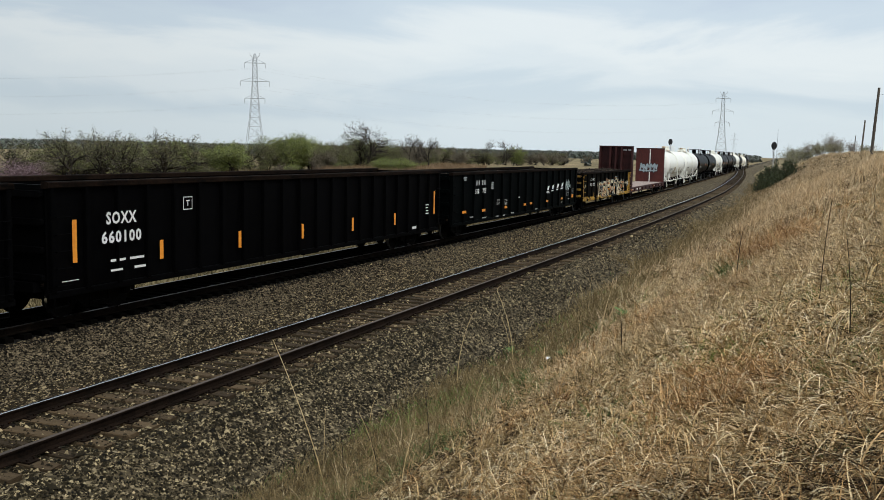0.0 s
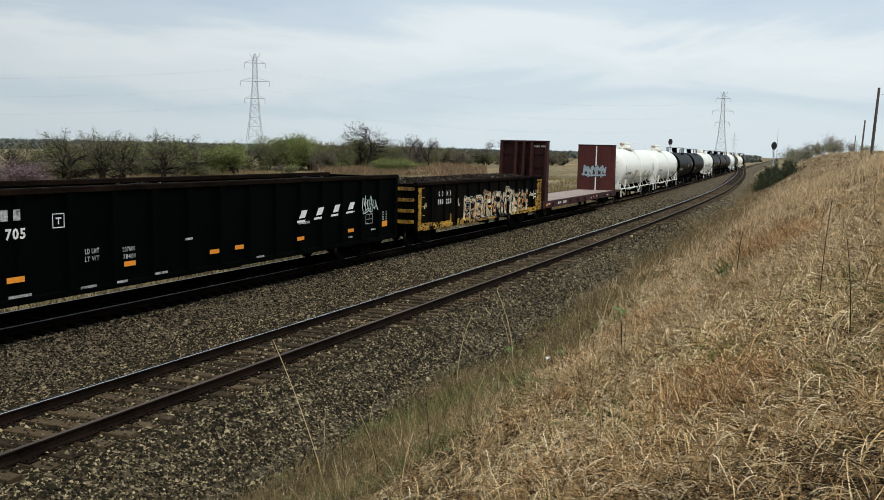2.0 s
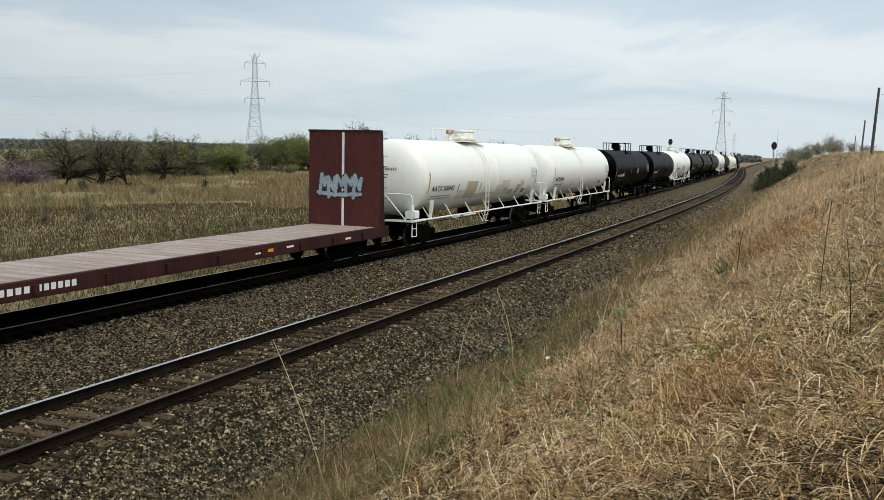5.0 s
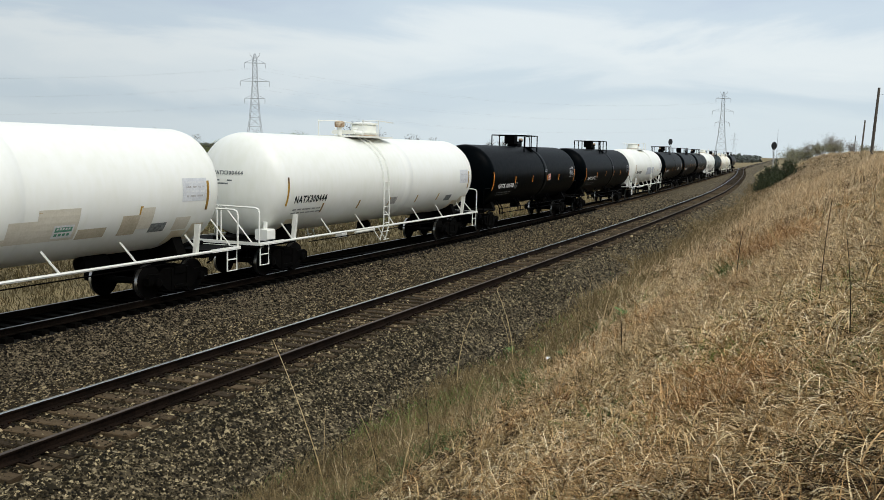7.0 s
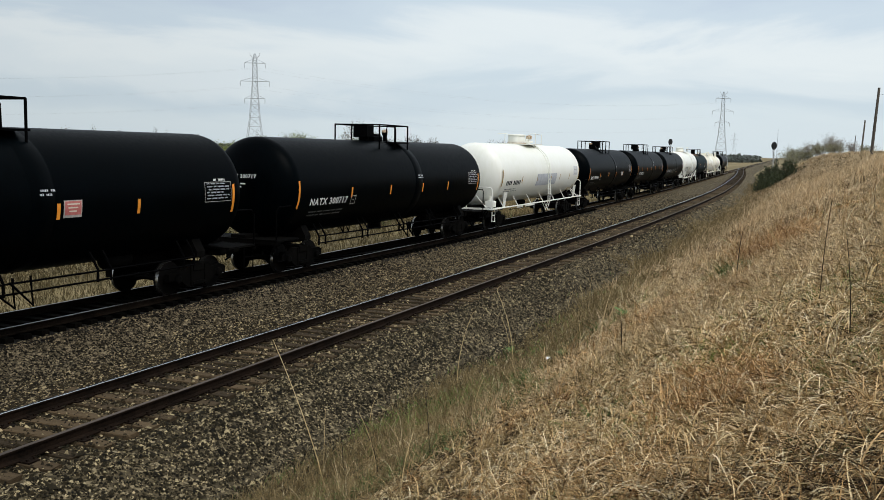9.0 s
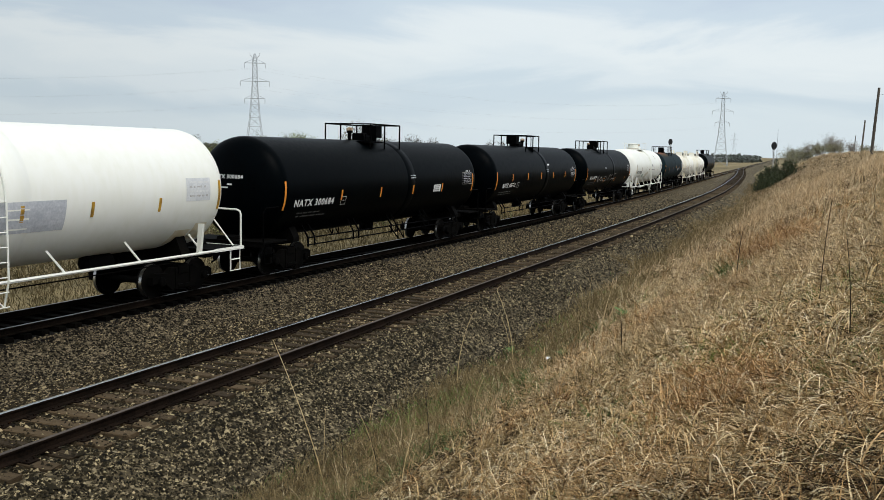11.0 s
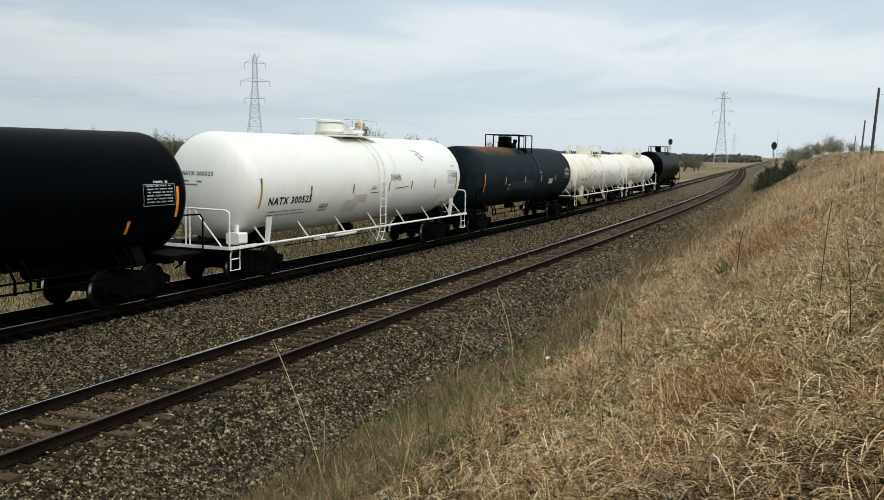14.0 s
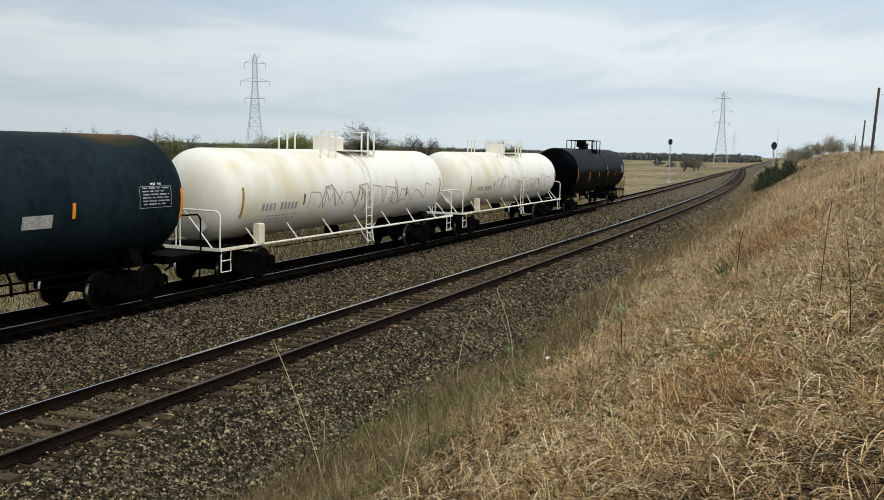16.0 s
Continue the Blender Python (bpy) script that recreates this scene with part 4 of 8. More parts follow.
blades("thatch_far", 30000, 12, 40, (-7, 42), (0.14, 0.32), (0.009, 0.013), M_THATCH, 12, "dead brown thatch on the bank", (0.4, 1.1), segs=2, mat_share=0.6)
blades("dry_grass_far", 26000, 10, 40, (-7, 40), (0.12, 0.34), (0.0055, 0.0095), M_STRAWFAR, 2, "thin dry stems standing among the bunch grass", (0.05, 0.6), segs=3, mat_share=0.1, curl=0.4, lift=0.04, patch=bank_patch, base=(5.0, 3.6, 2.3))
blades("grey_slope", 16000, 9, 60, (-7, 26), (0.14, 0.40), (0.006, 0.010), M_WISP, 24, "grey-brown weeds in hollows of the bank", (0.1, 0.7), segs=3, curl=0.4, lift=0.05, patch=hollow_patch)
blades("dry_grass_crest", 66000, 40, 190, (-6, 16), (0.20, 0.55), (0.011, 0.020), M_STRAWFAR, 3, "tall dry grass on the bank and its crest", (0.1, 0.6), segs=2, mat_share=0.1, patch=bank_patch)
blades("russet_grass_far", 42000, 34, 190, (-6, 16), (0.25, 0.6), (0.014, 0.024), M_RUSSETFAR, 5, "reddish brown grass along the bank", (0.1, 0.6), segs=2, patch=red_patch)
blades("thatch_crest", 30000, 34, 180, (-6, 16), (0.2, 0.45), (0.018, 0.028), M_THATCH, 13, "dark dead thatch low on the far bank", (0.1, 0.8), segs=2)
blades("green_grass", 44000, 2.8, 40, (-8, 45), (0.08, 0.20), (0.005, 0.009), M_GREEN, 6, "young green grass low between the dry blades", (0.3, 1.0), patch=green_patch, lift=0.05, arch=0.3)
blades("green_undergrowth", 34000, 2.8, 22, (2, 52), (0.12, 0.30), (0.0045, 0.0080), M_WEED, 26, "dark green shoots coming up through the dry grass", (0.2, 0.9), segs=3, curl=0.5, lift=0.10, arch=0.4, patch=slope_patch, base=(3.0, 2.7, 2.3), spread=1.2)
blades("green_fringe", 45000, 8, 60, (-2, 52), (0.12, 0.32), (0.007, 0.012), M_GREEN, 16, "low green weeds where the ballast meets the bank", (0.2, 0.9), segs=2, spread=0.9, patch=fringe_patch, base=(2.7, 2.5, 2.2))
blades("wispy_grass", 76000, 7, 60, (-2, 52), (0.18, 0.55), (0.0035, 0.006), M_WISP, 8, "thin grey-brown weeds along the ballast edge", (0.1, 0.7), segs=3, spread=0.9, patch=edge_patch, base=(3.0, 2.6, 1.7))
blades("edge_stems", 11000, 7, 45, (-2, 52), (0.16, 0.5), (0.0035, 0.006), M_STRAW, 10, "pale dry stems along the ballast edge", (0.05, 0.6), segs=3, spread=1.6, patch=edge_patch, base=(3.2, 2.8, 1.9), curl=0.4)
blades("wispy_grass_far", 70000, 40, 170, (-2, 20), (0.2, 0.5), (0.014, 0.022), M_WISP, 9, "thin grey-brown weeds along the ballast edge", (0.1, 0.7), segs=2, spread=0.9, patch=edge_patch, base=(1.7, 1.7, 1.7))
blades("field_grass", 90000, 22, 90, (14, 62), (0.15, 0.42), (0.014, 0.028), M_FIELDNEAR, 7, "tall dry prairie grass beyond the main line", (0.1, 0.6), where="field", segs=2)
blades("field_green", 11000, 60, 210, (12, 56), (0.3, 0.7), (0.05, 0.09), M_OLIVE, 18, "patches of young green growth in the prairie grass", (0.1, 0.8), where="field", segs=2, patch=green_patch)
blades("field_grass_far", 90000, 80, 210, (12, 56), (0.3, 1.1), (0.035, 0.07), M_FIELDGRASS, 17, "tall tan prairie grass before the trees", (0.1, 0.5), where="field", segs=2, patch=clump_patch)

blades("field_grass_beyond", 15000, 190, 340, (20.3, 31), (0.6, 1.6), (0.09, 0.16), M_RUSTFIELD, 27, "tall pinkish brown grass along the foot of the treeline", (0.05, 0.4), where="field", segs=2, patch=clump_patch)


blades("thatch_behind", 36000, 0.5, 14, (50, 352), (0.12, 0.26), (0.006, 0.010), M_THATCH, 31, "dead thatch on the bank round the lookout", (0.3, 1.1), segs=2, mat_share=0.7)
blades("dry_grass_behind", 36000, 0.5, 14, (50, 352), (0.12, 0.26), (0.004, 0.007), M_STRAW, 32, "dry straw-coloured grass on the bank round the lookout", (0.3, 1.0), segs=3, mat_share=0.4, arch=0.4)
blades("dry_grass_beside", 14000, 0.25, 4.0, (-20, 62), (0.08, 0.18), (0.004, 0.008), M_TAN, 33, "trodden dry grass low before the lookout", (0.5, 1.2), segs=3, mat_share=0.8)
blades("dry_grass_trodden", 9000, 0.12, 1.2, (0, 360), (0.08, 0.18), (0.004, 0.008), M_TAN, 34, "trodden dry grass at the lookout", (0.6, 1.2), segs=3, mat_share=0.9)


def bunch(name, n, x, y, rad, length, width, mat, seed, label, lie=(0.2, 1.0)):
    """One dense bunch of grass round a point on the bank."""
    d, a = math.hypot(x, y), math.degrees(math.atan2(y, x))
    da = math.degrees(rad * 1.3 / d)
    return blades(name, n, d - rad * 1.3, d + rad * 1.3, (a - da, a + da), length, width, mat, seed, label, lie, segs=5, curl=0.5, lift=0.06, arch=0.5, base=(1.0, 1.0, 1.0), spread=0.3,
                  patch=lambda px, py, rng: np.hypot(px - x, py - y) * (1 + 0.25 * ripple(px, py, 0.4, 1.0)) < rad * np.sqrt(rng.uniform(0.1, 1.2, len(px))))


bunch("bunch_grass", 300, 6.6, 0.62, 0.42, (0.20, 0.44), (0.006, 0.010), M_FOXGRASS, 41, "rust-brown arching bunch of dry grass on the bank", (0.4, 1.1))
bunch("bunch_grass", 200, 6.65, 0.64, 0.55, (0.26, 0.50), (0.006, 0.010), M_RUSSET, 46, "reddish arching bunch of dry grass on the bank", (0.5, 1.2))
bunch("bunch_grass", 200, 7.4, 0.98, 0.40, (0.16, 0.36), (0.006, 0.010), M_FOXGRASS, 42, "rust-brown arching bunch of dry grass on the bank", (0.4, 1.1))
bunch("bunch_grass", 340, 12.6, 0.95, 0.6, (0.18, 0.34), (0.006, 0.010), M_FOXGRASS, 43, "rust-brown arching bunch of dry grass on the bank")
bunch("bunch_grass", 1100, 19.0, 1.15, 0.9, (0.35, 0.65), (0.008, 0.013), M_FOXGRASS, 44, "rust-brown tall bunch of dry grass on the bank")
bunch("green_weed", 260, 18.2, 1.72, 0.30, (0.20, 0.40), (0.014, 0.024), M_WEED, 45, "leafy dark green weed clump on the bank")


# green shoots low in the hollows, dark tangles and flattened pink patches higher on the bank
for k_, (x_, y_, rad_) in enumerate(((4.64, 0.05, 0.28), (4.58, -0.16, 0.26), (6.04, 0.86, 0.24), (5.3, 0.5, 0.2), (7.9, 1.6, 0.25), (13.71, -0.21, 0.4), (10.87, -0.46, 0.35), (14.19, 4.38, 0.5), (18.78, 4.35, 0.6))):
    bunch("green_tuft", 130, x_, y_, rad_, (0.07, 0.15), (0.005, 0.009), M_WEED, 50 + k_, "short dark green shoots low in the dry grass", (0.2, 0.9))
for k_, (x_, y_, rad_, n_, h_) in enumerate(((27.26, 1.17, 1.3, 900, 0.5), (47.1, 3.6, 2.0, 900, 0.7), (11.73, -0.48, 0.6, 420, 0.26), (88.2, 0.83, 1.6, 500, 0.8), (33.0, 3.2, 1.0, 500, 0.5), (38.0, -0.4, 1.0, 420, 0.5))):
    bunch("weed_tangle", n_, x_, y_, rad_, (h_ * 0.4, h_), (0.006, 0.010), M_TANGLE, 60 + k_, "dark brown tangle of dead weeds on the bank", (0.1, 0.9))
for k_, (x_, y_, rad_, n_) in enumerate(((18.63, 0.87, 0.9, 800), (22.0, 1.6, 0.9, 600), (24.5, 0.3, 0.8, 500), (7.74, 1.23, 0.4, 170))):
    bunch("flattened_grass", n_, x_, y_, rad_, (0.12, 0.28), (0.006, 0.010), M_RUSSETFAR, 70 + k_, "pinkish brown grass lying flat on the bank", (0.8, 1.2))


def stalk(x, y, dx, dy, h, r=0.006, mat=None, label="dry tan weed stalk standing in the grass", heads=0, bend=2.0):
    """A single dry stem that leans by dx, dy."""
    z = float(land_z(x, y))
    st = thing("weed_stalk", label, "weed", "weed stalks", at=pose(x, y, z))
    pts = [(dx * t ** bend, dy * t ** bend, h * t * (1 - 0.06 * t)) for t in np.linspace(0, 1, 7)]
    part("stem", Shape().tube(pts, r, 5, r1=r * 0.45), mat or M_STRAW, st)
    rnd = random.Random(int(x * 100))
    for k in range(heads):
        t = 0.55 + 0.45 * k / max(1, heads - 1)
        p = Vector((dx * t ** bend, dy * t ** bend, h * t * (1 - 0.06 * t)))
        q = p + Vector((rnd.uniform(-0.1, 0.1), rnd.uniform(-0.1, 0.1), rnd.uniform(0.02, 0.14)))
        part("side_twig", Shape().tube([p, (p + q) / 2 + Vector((0, 0, 0.015)), q], r * 0.5, 4, r1=r * 0.25), mat or M_STRAW, st)


stalk(10.65, 6.2, -0.39, 0.58, 2.2, 0.008, bend=1.15)
stalk(16.79, 6.72, 0.10, -0.25, 1.55, 0.008, heads=3)
stalk(18.21, 6.01, 0.1, 0.45, 1.75, 0.008, heads=3)
stalk(12.05, 2.46, 0.0, 0.02, 0.55, 0.010, M_BARK, "dark dead weed stalk standing in the grass", 4)
stalk(15.42, 1.34, 0.1, -0.05, 1.0, 0.008, M_BARK, "dark dead weed stalk standing in the grass", 5)
stalk(10.02, 4.35, 0.1, 0.12, 1.0, 0.006, M_BARK, "thin dark weed stem standing in the grass", 3)
stalk(10.3, 5.2, -0.2, 0.25, 0.9, 0.006, M_BARK, "thin dark weed stem standing in the grass", 3)
rnd_s = random.Random(21)
for _ in range(46):
    d_, a_ = rnd_s.uniform(7, 30), radians(rnd_s.uniform(-4, 32))
    x_, y_ = d_ * math.cos(a_), d_ * math.sin(a_)
    if float(main_y(x_)) - y_ - float(siding_gap(x_)) > 3.0:
        stalk(x_, y_, rnd_s.uniform(-0.25, 0.25), rnd_s.uniform(-0.2, 0.3), rnd_s.uniform(0.5, 1.15), rnd_s.uniform(0.004, 0.006), M_STRAW if rnd_s.random() < 0.8 else M_BARK, heads=rnd_s.choice((0, 0, 2, 4)))


def leafy_weed(x, y, size, seed):
    rnd = random.Random(seed)
    w = thing("green_weed", "small leafy green weed low in the dry grass", "weed", "green weeds", at=pose(x, y, float(land_z(x, y)) + 0.04))
    for k in range(14):
        a, ln = rnd.uniform(0, 6.28), size * rnd.uniform(0.5, 1.0)
        up = rnd.uniform(0.3, 0.9)
        c, s = math.cos(a), math.sin(a)
        wd = ln * 0.16
        pts = [(0, 0, 0), (c * ln * 0.4 - s * wd, s * ln * 0.4 + c * wd, ln * 0.45 * up), (c * ln * 0.4 + s * wd, s * ln * 0.4 - c * wd, ln * 0.45 * up), (c * ln * 0.8 - s * wd * 0.7, s * ln * 0.8 + c * wd * 0.7, ln * 0.6 * up), (c * ln * 0.8 + s * wd * 0.7, s * ln * 0.8 - c * wd * 0.7, ln * 0.6 * up), (c * ln, s * ln, ln * 0.55 * up)]
        part("leaf", Shape().add(pts, [(0, 2, 1), (1, 2, 4, 3), (3, 4, 5)]), M_WEED, w)


for i_, (x_, y_, s_) in enumerate(((28.6, 2.6, 0.55), (19.0, 3.8, 0.4), (6.9, 0.9, 0.1), (17.3, 4.6, 0.3), (9.0, 3.6, 0.22), (12.6, -0.1, 0.22), (24.0, -0.3, 0.4))):
    leafy_weed(x_, y_, s_, i_)

rw = random.Random(77)
for i_ in range(26):
    d_, a_ = 4.6 * (30 / 4.6) ** rw.random(), radians(rw.uniform(-4, 40))
    x_, y_ = d_ * math.cos(a_), d_ * math.sin(a_)
    if float(main_y(x_)) - y_ - float(siding_gap(x_)) > 3.4:
        leafy_weed(x_, y_, rw.uniform(0.06, 0.12) * (1 + d_ / 14), 40 + i_)

# a scrap of litter
lit = Shape()
rl = random.Random(2)
lit.add([(0.09 * math.cos(a) * rl.uniform(0.6, 1), 0.07 * math.sin(a) * rl.uniform(0.6, 1), 0.02 + rl.uniform(0, 0.05)) for a in np.linspace(0, 5.6, 7)] + [(0, 0, 0.07)], [(i, (i + 1) % 7, 7) for i in range(7)])
lt = thing("litter", "small scrap of pale crumpled paper in the grass", "litter", at=pose(16.0, 4.6, float(land_z(16.0, 4.6)) + 0.22))
part("paper", lit, M_MARK, lt)


# ---- trees and bushes ----
def branch_arrays(rnd, trunks, first, spread, lift, wander, girth, depth=3, kids=1.35):
    """Limbs of a tree as a Shape, and points on its twigs. Limbs wander, and side limbs leave them all along."""
    sh, tips = Shape(), []

    def jitter():
        return Vector((rnd.uniform(-1, 1), rnd.uniform(-1, 1), rnd.uniform(-1, 1)))

    def limb(p, d, ln, r, k):
        steps = 5 if k >= 2 else 3
        pts, ds = [p], [d]
        for _ in range(steps):
            d = (d + jitter() * wander + Vector((0, 0, lift))).normalized()
            p = p + d * ln / steps
            pts.append(p)
            ds.append(d)
        sh.tube(pts, r, 5 if k >= 3 else 4 if k == 2 else 3, r1=r * 0.42)
        if k <= 1:
            tips.extend(pts[1:])
        if k == 0:
            return
        for i in range(2 if k == depth else 1, steps + 1):
            for _ in range(int(kids + rnd.random())):
                nd = (ds[i] + jitter().cross(ds[i]).normalized() * spread * rnd.uniform(0.6, 1.2)).normalized()
                limb(pts[i], nd, ln * rnd.uniform(0.45, 0.78), r * (1 - 0.58 * i / steps) * rnd.uniform(0.55, 0.8), k - 1)

    for _ in range(trunks):
        limb(Vector((rnd.uniform(-0.03, 0.03), rnd.uniform(-0.03, 0.03), -0.03)), Vector((rnd.uniform(-0.4, 0.4) * spread, rnd.uniform(-0.4, 0.4) * spread, 1)).normalized(), first * rnd.uniform(0.85, 1.15), girth, depth)
    return sh, tips


def tuft_mesh(name, centres, per, size, spread, mat, seed, long=1.0):
    """Small leaves or twigs round given points, as one mesh of loose triangles."""
    rng = np.random.default_rng(seed)
    c = np.repeat(np.asarray(centres, float), per, 0)
    n = len(c)
    c = c + np.clip(rng.normal(0, 1, (n, 3)), -1.3, 1.3) * spread
    a = rng.normal(0, 1, (n, 3))
    a /= np.linalg.norm(a, axis=1)[:, None]
    b = np.cross(a, rng.normal(0, 1, (n, 3)))
    b /= np.linalg.norm(b, axis=1)[:, None]
    s = size * rng.uniform(0.6, 1.5, (n, 1))
    v = np.stack([c - b * s * 0.5 / long, c + b * s * 0.5 / long, c + a * s * long], 1)
    return quick_mesh(name, v.reshape(-1, 3), np.arange(n * 3).reshape(-1, 3), mat)


TREES = {}


def tree_kind(key, seed, trunks, first, spread, lift, wander, girth, leaf, per, size, dist, bark=None, twig=None, hair=3.0, haze=2, low=0.0, depth=3, kids=1.35, long=1.0):
    rnd = random.Random(seed)
    sh, tips = branch_arrays(rnd, trunks, first, spread, lift, wander, girth, depth, kids)
    top = max(v[2] for v in sh.v)
    sh.v = [(v[0] / top, v[1] / top, v[2] / top) for v in sh.v]
    pts = [tuple(t / top) for t in tips if t.z / top > low * rnd.uniform(0.7, 1.3)]
    TREES[key] = (sh.mesh("trunk", bark or M_BARK), tuft_mesh("crown", pts, per, size, dist, leaf, seed, long), tuft_mesh("twigs", pts, haze, 0.022, 0.012, twig or M_TWIG, seed + 5, hair))


tree_kind("oak_a", 1, 2, 0.55, 1.25, 0.04, 0.36, 0.040, M_OLIVE, 3, 0.012, 0.030, twig=M_TWIG, low=0.35, haze=1, hair=2.5)
tree_kind("oak_b", 17, 1, 0.60, 1.35, 0.03, 0.42, 0.048, M_OLIVE, 3, 0.012, 0.030, twig=M_TWIG, low=0.35, haze=1, kids=1.5, hair=2.5)
tree_kind("bare", 4, 1, 0.55, 1.0, 0.06, 0.26, 0.030, M_TWIG, 1, 0.012, 0.01, bark=M_BARK, twig=M_TWIG, hair=3.0, haze=1, kids=1.45, long=3.0)
tree_kind("leafy_a", 5, 3, 0.42, 1.05, 0.06, 0.28, 0.020, M_LEAF, 9, 0.016, 0.050, low=0.15, kids=1.4)
tree_kind("leafy_b", 9, 3, 0.42, 1.1, 0.05, 0.30, 0.020, M_OLIVE, 8, 0.016, 0.050, low=0.15, kids=1.4)
tree_kind("brush", 11, 5, 0.55, 0.9, 0.08, 0.26, 0.012, M_BRUSH, 3, 0.016, 0.03, bark=M_TWIG, twig=M_BRUSH, depth=2, kids=1.8, hair=4.0, long=2.0)
tree_kind("pale_bare", 23, 5, 0.60, 0.95, 0.08, 0.24, 0.011, M_TWIGPALE, 1, 0.012, 0.012, bark=M_TWIG, twig=M_TWIGPALE, hair=6.0, haze=1, depth=3, kids=1.2, long=4.0)
tree_kind("pale_leafy", 25, 4, 0.50, 0.95, 0.06, 0.28, 0.014, M_OLIVEPALE, 5, 0.018, 0.05, bark=M_TWIGPALE, twig=M_TWIGPALE, kids=1.1, haze=1)
tree_kind("redbud", 13, 4, 0.50, 1.2, 0.02, 0.32, 0.016, M_MAUVE, 3, 0.018, 0.05, bark=M_BRUSH, twig=M_MAUVE, haze=1, low=0.2)
tree_kind("shrub", 29, 5, 0.6, 0.9, 0.05, 0.3, 0.014, M_OLIVE, 6, 0.05, 0.07, depth=1, kids=1.5, haze=3, twig=M_BRUSH)
LABELS = dict(pale_bare=("bare pale grey tree with fine twigs", "tree"), pale_leafy=("thin hazy tree with pale olive buds", "tree"), oak_a=("gnarled dark tree with sparse olive spring leaves", "tree"), oak_b=("spreading dark-limbed tree with sparse olive leaves", "tree"), bare=("bare grey tree with fine upright twigs", "tree"), leafy_a=("bushy tree in fresh yellow-green leaf", "tree"), leafy_b=("bushy tree in dull olive-green leaf", "tree"), brush=("thicket of bare brown brush", "bush"), redbud=("low mauve budding tree", "tree"), shrub=("low olive shrub in the prairie grass", "bush"))


BREADTH = dict(oak_a=1.55, oak_b=1.5, bare=1.35, leafy_a=1.35, leafy_b=1.35, brush=1.15, pale_bare=1.5, pale_leafy=1.4, redbud=1.5, shrub=1.0)


def plant(key, x, y, h, wide=1.0, rz=0.0, group="trees beyond the line", sink=0.15):
    t = thing("tree" if LABELS[key][1] == "tree" else "bush", *LABELS[key], group, at=pose(x, y, float(land_z(x, y)) - sink, 0, 0, rz) @ Matrix.Diagonal((h * wide * BREADTH[key], h * wide * BREADTH[key], h, 1)))
    a, b, c = TREES[key]
    part("trunk", a, None, t)
    part("crown", b, None, t)
    part("twig_haze", c, None, t)["kind"] = "stuff"
    return t


rt = random.Random(31)
for key, x_, y_, h_, w_ in (
    ("oak_b", 92.5, 94.2, 7.9, 0.75), ("oak_a", 96.2, 91.2, 8.1, 0.7), ("oak_b", 98.9, 88.0, 7.4, 0.7), ("oak_a", 90, 99, 6.4, 0.8), ("oak_a", 112, 94, 7.4, 0.75), ("oak_b", 116, 97, 6.8, 0.8),
    ("leafy_a", 137, 114.6, 6.8, 1.15), ("bare", 139, 117, 9.3, 0.35), ("leafy_b", 153.7, 119.9, 6.6, 1.0), ("oak_a", 163, 122, 7.2, 1.0), ("leafy_b", 171, 124, 7.4, 0.9),
    ("leafy_b", 187, 125, 9.0, 0.8), ("leafy_a", 195, 121.5, 9.4, 0.8), ("leafy_a", 203, 123, 8.0, 0.9), ("brush", 212, 126, 8.0, 1.0), ("leafy_b", 216, 129, 9.0, 0.9),
    ("brush", 222, 125.6, 8.6, 0.9), ("bare", 231.6, 121.8, 13.6, 0.75), ("oak_a", 234, 125, 11.0, 0.8), ("leafy_b", 241, 120, 8.0, 0.9), ("brush", 250, 124, 8.0, 1.0),
    ("bare", 262, 123, 10.5, 0.5), ("bare", 268, 119, 10.0, 0.5), ("brush", 271, 126, 7.5, 1.2), ("brush", 284, 128, 7.0, 1.4), ("leafy_a", 318, 137, 6.5, 1.2), ("leafy_b", 343, 142, 7.0, 1.3),
    ("bare", 371, 136, 11.2, 0.5), ("bare", 381, 132, 11.6, 0.5), ("leafy_a", 388, 131, 8.5, 0.7), ("brush", 364, 138, 7.5, 1.2), ("brush", 392, 137, 6.5, 1.5), ("brush", 330, 134, 6.5, 1.5),
    ("redbud", 86.3, 94.5, 4.6, 1.2), ("redbud", 83, 98, 4.2, 1.3), ("brush", 104, 110, 4.2, 1.3),
    ("leafy_a", 206, 104.6, 3.0, 1.6), ("leafy_a", 211.5, 104.4, 3.6, 1.7), ("leafy_a", 217, 104.6, 3.2, 1.7), ("leafy_a", 223, 106, 2.4, 1.8), ("leafy_b", 146, 113, 4.2, 1.4), ("leafy_b", 130, 109, 4.0, 1.2),
    ("brush", 322, 47, 6.2, 1.2), ("brush", 334, 45.0, 6.4, 1.2), ("brush", 345, 45.4, 5.6, 1.4),
):
    plant(key, x_, y_, h_, w_, rt.uniform(0, 360))
# a second, uneven row of trees behind
for _ in range(34):
    d_ = rt.random()
    x_ = 112 + 150 * d_
    plant(rt.choice(("leafy_b", "brush", "oak_a", "leafy_b", "brush", "oak_b", "leafy_a")), x_, 112 + 16 * d_ + rt.uniform(-4, 14), rt.uniform(5.6, 8.2) * (1 + 0.15 * d_), rt.uniform(0.9, 1.35), rt.uniform(0, 360))
